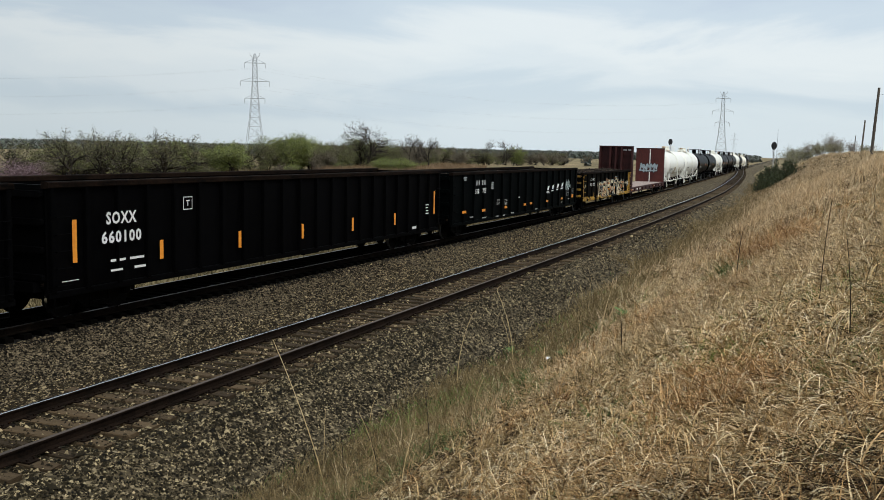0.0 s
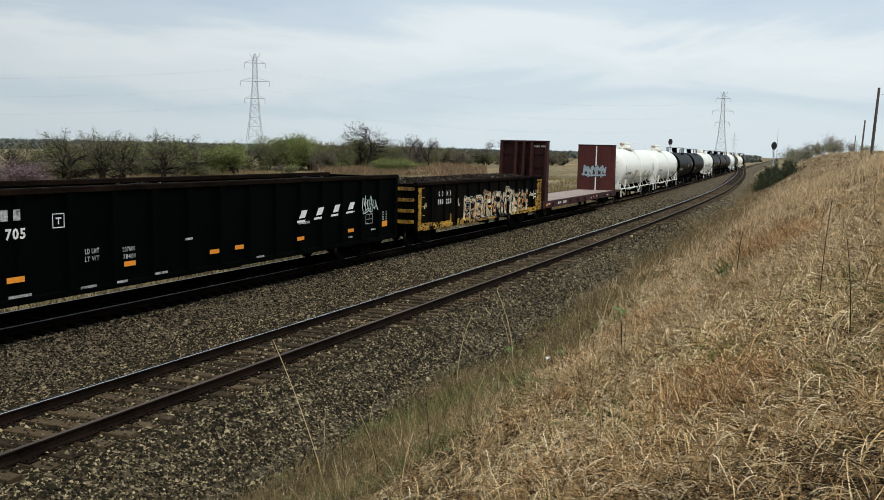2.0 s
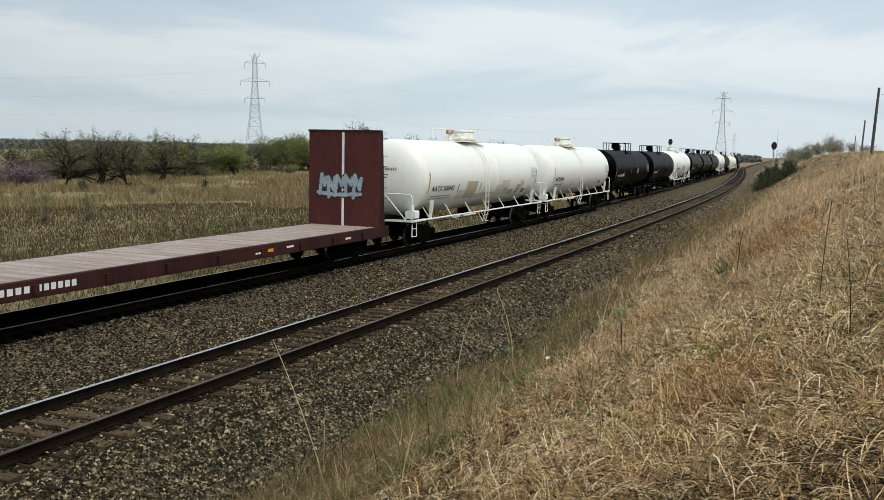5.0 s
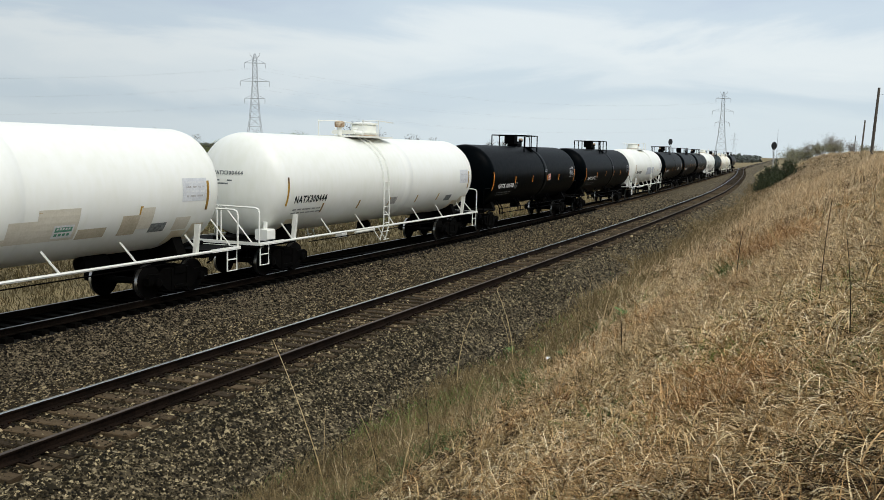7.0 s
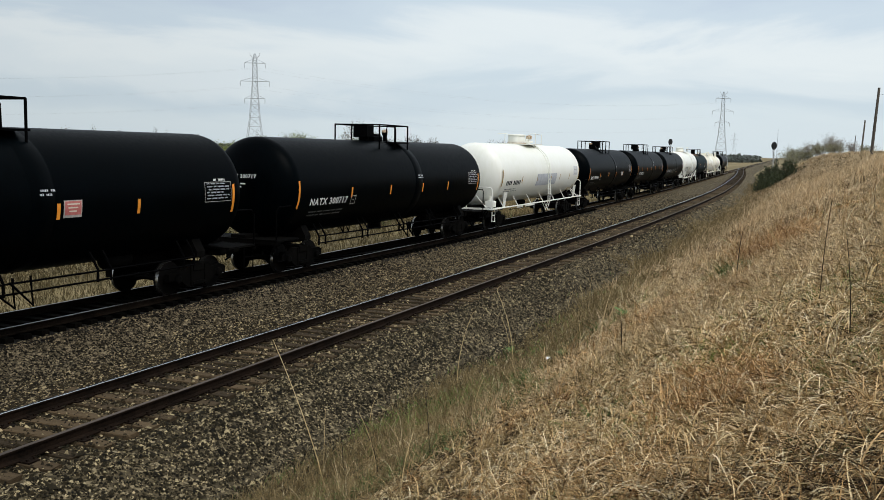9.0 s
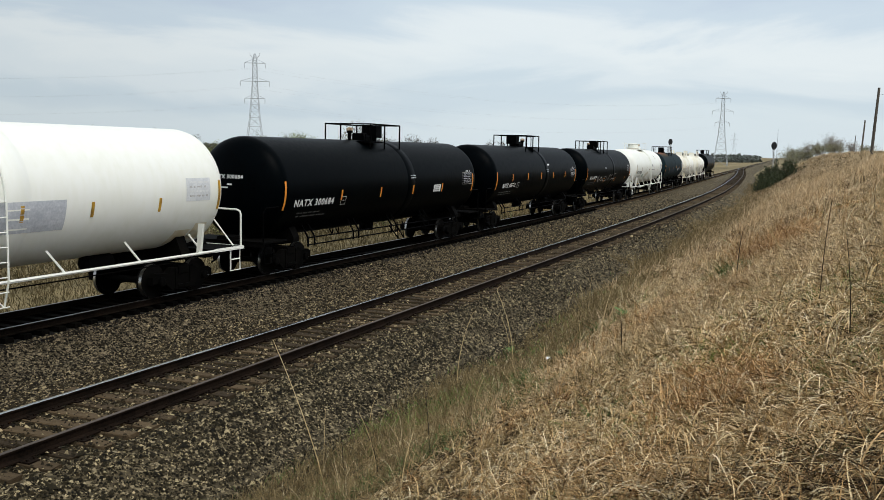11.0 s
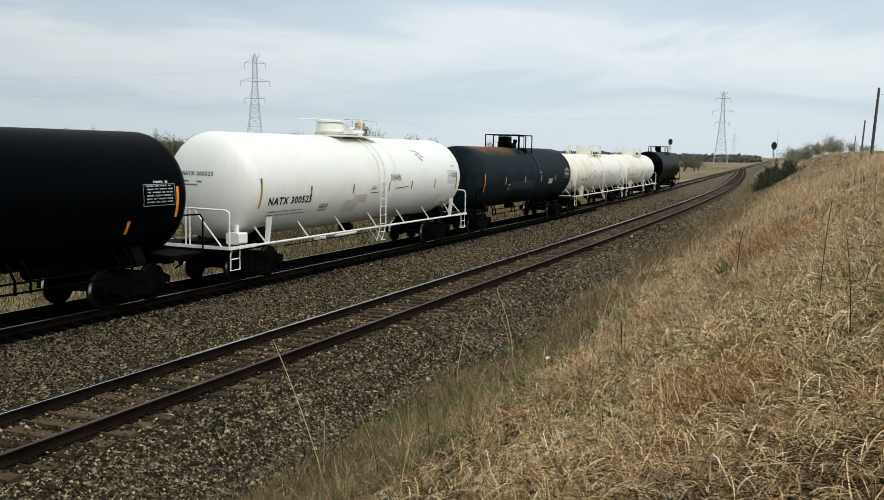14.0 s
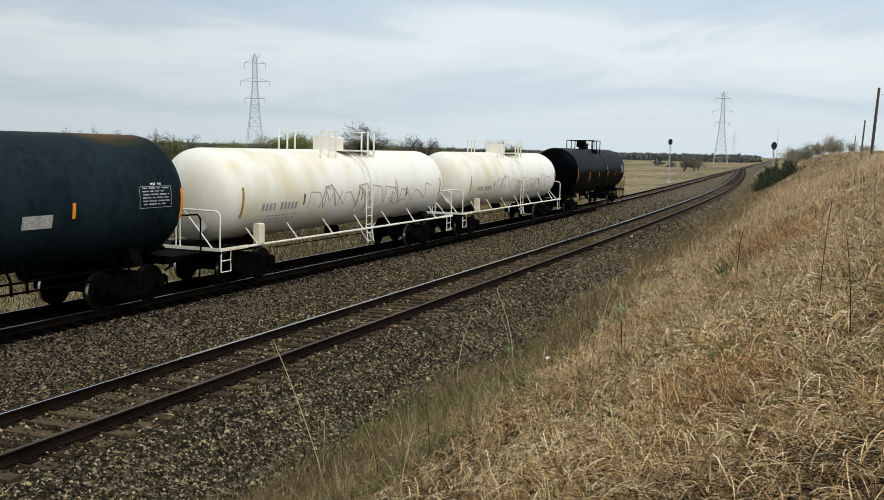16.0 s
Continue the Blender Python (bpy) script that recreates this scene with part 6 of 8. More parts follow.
def strip(car, x, z0, z1, y, w=0.11, mat=None):
    part("reflector", Shape().box(x - w / 2, x + w / 2, y - 0.006, y, z0, z1), mat or M_ORANGE, car, "yellow reflective strip")


def scrap_load(car, length, z, hump, seed, width=1.35):
    """A load of broken scrap as one heap of many small pieces."""
    rng = np.random.default_rng(seed)
    n = 7000
    x = rng.uniform(-length / 2, length / 2, n)
    y = rng.uniform(-width, width, n)
    zz = z + hump * (0.5 + 0.5 * np.sin(x * 1.1 + seed) * np.cos(x * 0.37)) * (1 - (y / width) ** 2 * 0.7) + rng.uniform(-0.06, 0.05, n)
    base = np.array([(1, 0, 0), (0, 1, 0), (-1, 0, 0), (0, -1, 0), (0, 0, 1), (0, 0, -1)], float)
    v = (base[None] + rng.uniform(-0.45, 0.45, (n, 6, 3))) * rng.uniform(0.018, 0.065, (n, 1, 1)) * rng.uniform(0.25, 2.1, (n, 1, 3)) * np.array([1.1, 1.1, 0.75]) + np.stack([x, y, zz], -1)[:, None]
    tri = np.array([(0, 1, 4), (1, 2, 4), (2, 3, 4), (3, 0, 4), (1, 0, 5), (2, 1, 5), (3, 2, 5), (0, 3, 5)])
    p = part("scrap_load", quick_mesh("scrap_load", v.reshape(-1, 3), (tri[None] + (np.arange(n) * 6)[:, None, None]).reshape(-1, 3), M_SCRAP), None, car, "heaped rusty scrap and debris")
    p["kind"] = "stuff"
    part("load_bed", Shape().box(-length / 2, length / 2, -width, width, z - 0.5, z), M_INNER, car)


def stroke(sh, pts, w, y, slot=0):
    """A painted line of width w through (x, z) points on a side that faces -y."""
    vs, fs = [], []
    for i, (x, z) in enumerate(pts):
        a, b = pts[max(i - 1, 0)], pts[min(i + 1, len(pts) - 1)]
        dx, dz = b[0] - a[0], b[1] - a[1]
        q = math.hypot(dx, dz) or 1
        vs += [(x - dz / q * w / 2, y, z + dx / q * w / 2), (x + dz / q * w / 2, y, z - dx / q * w / 2)]
    fs = [(2 * i, 2 * i + 1, 2 * i + 3, 2 * i + 2) for i in range(len(pts) - 1)]
    sh.add(vs, fs, slot)


# -- the tank cars --
TANK_SIZE = dict(white=(1.64, 2.86), cream=(1.40, 2.60), black=(1.645, 2.74), rust=(1.61, 2.69))
TANK_R, TANK_Z = TANK_SIZE["white"]


def tank_size(style):
    """Sets the radius and height of the middle line for the tank that is worked on."""
    global TANK_R, TANK_Z
    TANK_R, TANK_Z = TANK_SIZE[style]


def tank_mesh(name, half, mat, bands, n=48):
    pr = []
    for i in range(10):
        a = math.pi / 2 * i / 9
        pr.append((-half + 0.75 * (1 - math.cos(a)), max(0.02, TANK_R * math.sin(a))))
    seams = sorted(bands)
    body = []
    for b in seams:
        body += [(b - 0.36, TANK_R), (b - 0.3, TANK_R), (b - 0.29, TANK_R + 0.006), (b + 0.29, TANK_R + 0.006), (b + 0.3, TANK_R), (b + 0.36, TANK_R)]
    pr.append((-half + 0.83, TANK_R))
    rear = [(-a, r) for a, r in pr][::-1]
    return Shape().lathe(pr + body + rear, (0, 0, TANK_Z), "x", n).mesh(name, mat, True)


def on_tank(points, off=0.006, r=None):
    """Wraps (x, v) points, v being the height along the tank's side above its middle line, on to the side that faces -y."""
    r = r or TANK_R
    return [(x, -(r + off) * math.cos(v / r), TANK_Z + (r + off) * math.sin(v / r)) for x, v in points]


def tank_patch(car, x0, x1, v0, v1, mat, name="patch", off=0.006, label=""):
    sh = Shape()
    n = 5
    sh.add(on_tank([(x, v0 + (v1 - v0) * i / n) for i in range(n + 1) for x in (x0, x1)], off), [(2 * i, 2 * i + 1, 2 * i + 3, 2 * i + 2) for i in range(n)])
    return part(name, sh, mat, car, label)


def tank_stroke(car, lines, w, mat, name="graffiti", label=""):
    """Sprayed lines through (x, v) points, laid on the tank's side in short steps."""
    sh = Shape()
    for pts in lines:
        fine = []
        for (a, b), (c, d) in zip(pts, pts[1:]):
            n = max(1, int(math.hypot(c - a, d - b) / 0.07))
            fine += [(a + (c - a) * k / n, b + (d - b) * k / n) for k in range(n)]
        fine.append(pts[-1])
        t = Shape()
        stroke(t, fine, w, 0)
        sh.add(on_tank([(p[0], p[2]) for p in t.v], 0.009), t.f)
    return part(name, sh, mat, car, label)


def tank_text(car, text, x, v, h, mat, w=None):
    vs, fs = glyphs(text, h, w)
    return part("lettering", Shape().add(on_tank([(x + a, v + b) for a, b in vs], 0.008), fs), mat, car)


def head_text(car, text, y, z, h, w, half, mat):
    """Letters wrapped on the head at the tank's front end, read from the front."""
    vs, fs = glyphs(text, h, w)
    out = []
    for a, b in vs:
        py, pz = y - a, z + b
        q = min(0.999, math.hypot(py, pz - TANK_Z) / TANK_R)
        out.append((-half + 0.75 * (1 - math.sqrt(1 - q * q)) - 0.012, py, pz))
    return part("lettering", Shape().add(out, fs), mat, car)


def head_bars(car, y, z, half, mat):
    """Two short unreadable lines on the front head."""
    for k, w in enumerate((0.7, 0.55)):
        sh = Shape()
        pts = []
        for a, b in ((-0.5, 0), (-0.5 + w, 0), (-0.5 + w, 0.045), (-0.5, 0.045)):
            py, pz = y - a, z - 0.1 * k + b
            q = min(0.999, math.hypot(py, pz - TANK_Z) / TANK_R)
            pts.append((-half + 0.75 * (1 - math.sqrt(1 - q * q)) - 0.012, py, pz))
        part("stencil", sh.add(pts, [(0, 1, 2, 3)]), mat, car)


def tank_bars(car, x, v, rows, mat, seed=1, w=1.2, h=0.07, gap=0.13, words=3):
    """Small stencilled lines that cannot be read, as bars."""
    rnd = random.Random(seed)
    sh = Shape()
    for i in range(rows):
        a, z = x + rnd.uniform(0, 0.08), v - gap * i
        for _ in range(words):
            end = min(a + rnd.uniform(0.35, 1.2) * w / words, x + w)
            while a < end:
                b = min(a + h * rnd.uniform(0.45, 0.75), end)
                k = z + h * rnd.uniform(0.0, 0.15)
                sh.add(on_tank([(a, k), (b, k), (b, z + h), (a, z + h)], 0.008), [(0, 1, 2, 3)])
                a = b + h * 0.28
            a += h * 1.2
            if a > x + w:
                break
    p = part("stencil", sh, mat, car)
    p["kind"] = "stuff"
    return p


def tank_car(style, half, label, d=1, spots=(), lad_x=0.5, shift=0.0):
    """A tank car, its middle at the origin. style: white, cream, black or rust; d: -1 for a car with its top fittings turned round; spots: reflectors (x, v, height); lad_x, shift: place of the ladder and of the top fittings."""
    tank_size(style)
    white = style in ("white", "cream")
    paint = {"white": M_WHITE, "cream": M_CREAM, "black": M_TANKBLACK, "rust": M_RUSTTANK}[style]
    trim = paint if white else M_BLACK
    car = thing("tank_car", label, "railway wagon", "train cars")
    part("tank", tank_mesh("tank", half - (0.22 if style == "white" else 0.0), paint, [1.1]), None, car)
    end = half + 0.36
    # underframe: stub sills, saddles, end platforms
    for sg in (-1, 1):
        part("stub_sill", Shape().box(*sorted((sg * (half - 3.4), sg * (end - 0.1))), -0.28, 0.28, 0.80, 1.28, 0.03), M_STEEL, car)
        sad = Shape().sweep_x([(-1.25, 1.15), (-1.25, 1.0), (1.25, 1.0), (1.25, 1.15), (1.0, TANK_Z - 1.15), (0.5, TANK_Z - 1.42), (-0.5, TANK_Z - 1.42), (-1.0, TANK_Z - 1.15)], sg * (half - 1.9) - 0.18, sg * (half - 1.9) + 0.18)
        part("saddle", sad, M_STEEL, car)
        part("coupler", coupler_shape(sg * (end - 0.42), sg), M_STEEL, car)
        add_truck(car, sg * (half - 1.82))
        plat = Shape().box(*sorted((sg * (half - 0.95), sg * end)), -1.5, 1.5, 1.12, 1.17)
        plat.box(*sorted((sg * (end - 0.06), sg * end)), -1.5, 1.5, 1.02, 1.18)
        part("end_platform", plat, M_STEEL, car)
        if white:
            part("platform_edge", Shape().box(*sorted((sg * (end - 0.05), sg * (end + 0.01))), -1.5, 1.5, 1.1, 1.19).box(*sorted((sg * (half - 0.95), sg * end)), -1.53, -1.47, 1.1, 1.19), trim, car)
        # railing hoops at the platform's corners
        for y in (-1.46, 1.46):
            hoop = Shape()
            x0, x1 = sg * (half - 0.75), sg * (end - 0.05)
            if white:
                hoop.tube([(x1, y, 1.15), (x1, y, 2.10), (x1, y * 0.97, 2.19), (x1, y * 0.90, 2.23), (x1, y * 0.02, 2.25)], 0.030, 6)
                hoop.tube([(x1, y * 0.15, 2.22), (x1, y * 0.82, 1.17)], 0.024, 5).tube([(x1, y * 0.05, 2.23), (x1, y * 0.05, 1.17)], 0.024, 5)
            else:
                hoop.tube([(x1, y, 1.15), (x1, y, 2.08), (x1 - sg * 0.12, y, 2.2), (x0, y, 2.22), (x0 - sg * 0.25, y * 0.93, 2.24)], 0.026, 6)
            part("handrail", hoop, trim, car)
            step = Shape().tube([(x1 - sg * 0.05, y, 1.15), (x1 - sg * 0.05, y, 0.5), (x1 - sg * 0.5, y, 0.5), (x1 - sg * 0.5, y, 1.15)], 0.024, 6)
            step.tube([(x1 - sg * 0.05, y, 0.82), (x1 - sg * 0.5, y, 0.82)], 0.02, 5)
            part("sill_step", step, trim, car)
    # side running boards, struts and rails
    for y in (-1.5, 1.5):
        if white:
            part("side_rail", Shape().tube([(-end + 0.1, y, 1.14), (end - 0.1, y, 1.14)], 0.04, 6), trim, car, "white painted side rail")
            for k in range(7):
                x = -half + 1.5 + (2 * half - 3.0) * k / 6
                part("strut", Shape().tube([(x, y, 1.14), (x - 0.32, y * 0.85, 1.66)], 0.03, 5), trim, car)
            part("brake_pipe", Shape().tube([(-half + 2.6, y * 0.95, 0.98), (half - 2.6, y * 0.95, 0.98)], 0.018, 5), M_STEEL, car)
        else:
            part("side_rail", Shape().tube([(-half + 2.4, y * 0.92, 0.86), (half - 2.4, y * 0.92, 0.84)], 0.026, 5).tube([(-half + 2.4, y * 0.92, 1.10), (half - 2.4, y * 0.92, 1.05)], 0.026, 5), trim, car)
            for k in range(5):
                x = -half + 2.6 + (2 * half - 5.2) * k / 4
                for dx in (0.0, 0.42):
                    part("strut", Shape().tube([(x + dx - 0.2, y * 0.92, 0.80), (x + dx - 0.2, y * 0.92, 1.1), (x + dx - 0.2, y * 0.75, 1.5)], 0.034, 5), trim, car)
            part("ladder_foot", Shape().tube([(0.1 * d - 0.35, y * 0.95, 1.1), (0.1 * d + 0.3, y * 1.0, 0.56), (0.1 * d + 0.32, y * 0.95, 1.2)], 0.03, 5).tube([(0.1 * d + 0.25, y * 0.95, 1.1), (0.1 * d + 0.78, y * 1.0, 0.56), (0.1 * d + 0.8, y * 0.95, 1.2)], 0.03, 5), trim, car)
    part("bottom_outlet", Shape().lathe([(0, 0.28), (0.3, 0.28), (0.4, 0.16), (0.62, 0.16)], (0.3, 0, 0.82), "z", 12), M_STEEL, car, smooth=True)
    part("brake_reservoir", Shape().lathe([(-0.5, 0.1), (-0.42, 0.2), (0.42, 0.2), (0.5, 0.1)], (half - 4.4, -0.5, 1.12), "x", 12), M_STEEL, car, smooth=True)
    if style == "white":
        for sg in (-1, 1):
            x = sg * (half - 1.6)
            part("bolster_bracket", Shape().add([(x - 0.06, -1.5, 1.14), (x + 0.07, -1.5, 1.14), (x + 0.035, -1.62, 1.95), (x - 0.03, -1.62, 1.95), (x - 0.06, -1.4, 1.14), (x + 0.07, -1.4, 1.14), (x + 0.035, -1.45, 1.95), (x - 0.03, -1.45, 1.95)], [(0, 1, 2, 3), (7, 6, 5, 4), (0, 4, 5, 1), (1, 5, 6, 2), (2, 6, 7, 3), (3, 7, 4, 0)]), trim, car)
        part("brake_box", Shape().box(-half + 0.35, -half + 0.8, -1.3, -0.85, 1.18, 1.52, 0.04).tube([(-half + 0.57, -1.08, 1.5), (-half + 0.57, -1.08, 1.74)], 0.07, 8), trim, car, "white brake cylinder box on the platform")
        part("brake_rigging", Shape().tube([(-2.6, -1.2, 1.0), (-1.2, -1.25, 1.02)], 0.05, 6).box(-3.9, -3.5, -1.35, -1.1, 0.92, 1.08, 0.02), trim, car)
    # ladder and top fittings
    lx = lad_x
    lr = TANK_R + 0.07
    for y in (-1, 1) if white else ():
        lad = Shape()
        for dx in (-0.22, 0.22):
            lad.tube([(lx + dx, y * 1.56, 0.62), (lx + dx, y * lr, 1.2), (lx + dx, y * lr, TANK_Z)] + [(lx + dx, y * lr * math.cos(a), TANK_Z + lr * math.sin(a)) for a in (0.2, 0.45, 0.7, 0.95, 1.2)], 0.022, 5)
        for k in range(8):
            z = 0.66 + 0.31 * k
            lad.tube([(lx - 0.22, y * lr, z), (lx + 0.22, y * lr, z)], 0.016, 5)
        lad.tube([(lx - 0.22, y * 1.58, 0.62), (lx - 0.75, y * 1.5, 1.14)], 0.022, 5).tube([(lx + 0.22, y * 1.58, 0.62), (lx - 0.3, y * 1.5, 1.14)], 0.022, 5)
        part("ladder", lad, trim, car)
    top = TANK_Z + TANK_R
    if style == "white":
        c = shift
        dome = part("dome_housing", Shape().lathe([(-0.1, 0.52), (0.16, 0.52), (0.16, 0.56), (0.2, 0.56), (0.2, 0.5), (0.46, 0.5), (0.50, 0.44)], (c - 0.85 * d, 0, top), "z", 20), [paint], car, smooth=True)
        part("lid", Shape().lathe([(0.50, 0.54), (0.56, 0.54), (0.60, 0.3), (0.61, 0.05)], (c - 0.85 * d, 0, top), "z", 20), paint, dome, smooth=True)
        part("dome_flange", Shape().lathe([(0.02, 0.57), (0.09, 0.57)], (c - 0.85 * d, 0, top), "z", 20), M_FLANGE, car, "rust-stained flange round the dome", smooth=True)
        plat = Shape().box(*sorted((c - 1.5 * d, c + 1.3 * d)), -0.95, 0.95, top - 0.02, top + 0.04)
        part("top_platform", plat, trim, car)
        valve = Shape().lathe([(0.04, 0.1), (0.3, 0.1), (0.3, 0.14), (0.36, 0.14)], (c + 0.35 * d, -0.2, top), "z", 10).box(*sorted((c + 0.05 * d, c + 0.85 * d)), -0.5, 0.5, top + 0.1, top + 0.24, 0.05)
        part("manway", valve, trim, car)
        part("safety_valve", Shape().lathe([(0.04, 0.09), (0.38, 0.09), (0.38, 0.15), (0.52, 0.15), (0.54, 0.05)], (c + 1.3 * d, -0.1, top), "z", 10), [trim], car, smooth=True)
        part("valve_cap", Shape().lathe([(-0.06, 0.16), (0.0, 0.19), (0.14, 0.19), (0.18, 0.06)], (c + 1.3 * d, -0.1, top + 0.4), "z", 12), M_FLANGE, car, "rusty valve cap", smooth=True)
        for y in (-0.95, 0.95):
            part("top_railing", Shape().tube([(c - 1.5 * d, y, top + 0.60), (c - 0.2 * d, y, top + 0.64), (c + 1.1 * d, y, top + 0.58)], 0.02, 5), trim, car)
            for x in (c - 0.2 * d, c + 1.05 * d):
                part("railing_post", Shape().tube([(x, y, top + 0.02), (x, y, top + 0.63)], 0.022, 5), trim, car)
    elif style == "cream":
        part("dome_housing", Shape().box(-0.42, 0.42, -0.4, 0.4, top - 0.08, top + 0.48, 0.06), paint, car)
        for x in (-2.0, -1.45, -0.95, 1.0, 1.5, 2.0):
            part("railing_post", Shape().tube([(x, -0.85, top - 0.3), (x, -0.85, top + 0.66)], 0.035, 5), trim, car)
            part("railing_post", Shape().tube([(x, 0.85, top - 0.3), (x, 0.85, top + 0.66)], 0.035, 5), trim, car)
        for y in (-0.85, 0.85):
            part("top_railing", Shape().tube([(-2.0, y, top + 0.66), (2.0, y, top + 0.66)], 0.014, 5), trim, car)
        part("top_platform", Shape().box(-0.2, 2.1, -0.9, 0.9, top - 0.05, top + 0.0), trim, car)
    else:
        part("manway_housing", Shape().box(*sorted((-1.0 * d, -0.42 * d)), -0.3, 0.3, top + 0.12, top + 0.62, 0.03).lathe([(-0.1, 0.2), (0.14, 0.2)], (-0.7 * d, 0, top), "z", 12), M_BLACK, car)
        part("valve_box", Shape().box(*sorted((-0.25 * d, 0.45 * d)), -0.25, 0.25, top - 0.05, top + 0.2, 0.05).box(*sorted((0.05 * d, 0.4 * d)), -0.2, 0.3, top, top + 0.28, 0.04), M_BLACK, car)
        part("safety_valve", Shape().lathe([(0.0, 0.07), (0.28, 0.07), (0.28, 0.12), (0.44, 0.12), (0.46, 0.04)], (1.15 * d, 0, top - 0.02), "z", 10), M_BLACK, car, smooth=True)
        part("valve_cap", Shape().lathe([(0.38, 0.13), (0.46, 0.13), (0.5, 0.05)], (1.15 * d, 0, top - 0.02), "z", 10), M_FLANGE if style == "black" else M_BLACK, car, "rusty valve cap" if style == "black" else "", smooth=True)
        if style == "rust":
            part("safety_valve", Shape().lathe([(0.0, 0.16), (0.34, 0.16), (0.40, 0.08)], (-1.2 * d, 0.1, top - 0.04), "z", 10), M_BLACK, car, smooth=True)
        part("grab_hoop", Shape().tube([(0.12 * d, -0.6, top - 0.08), (0.12 * d, -0.6, 4.88), (0.2 * d, -0.6, 4.96), (0.86 * d, -0.6, 4.96), (0.96 * d, -0.6, 4.88), (0.98 * d, -0.6, top - 0.08)], 0.026, 6), M_BLACK, car)
        part("top_platform", Shape().box(*sorted((0.3 * d, 1.4 * d)), -1.0, 1.0, top - 0.09, top - 0.04), M_BLACK, car)
        rail = Shape()
        zt = 5.0
        corners = [(-1.25, -0.98), (1.3, -0.98), (1.3, 0.98), (-1.25, 0.98)]
        loop = [(x * d, y, zt) for x, y in corners]
        rail.tube(loop + loop[:1], 0.03, 6)
        part("top_railing", rail, M_BLACK, car)
        for x, y in corners + [(0.1, -0.98), (0.1, 0.98)]:
            foot = TANK_Z + math.sqrt(TANK_R ** 2 - y * y)
            part("railing_post", Shape().tube([(x * d, y, foot - 0.02), (x * d, y, zt)], 0.034, 6), M_BLACK, car)
    # reflectors
    for x, v, h in spots:
        tank_patch(car, x - 0.05, x + 0.05, v - h * 0.55, v + h * 0.45, M_ORANGE if not white else M_YELLOW, "reflector", label="yellow reflective strip")
    return car


# ---- the cars, front to rear ----
TRAIN = []


def couple(car, s, base):
    TRAIN.append((car, s, base))
    return car


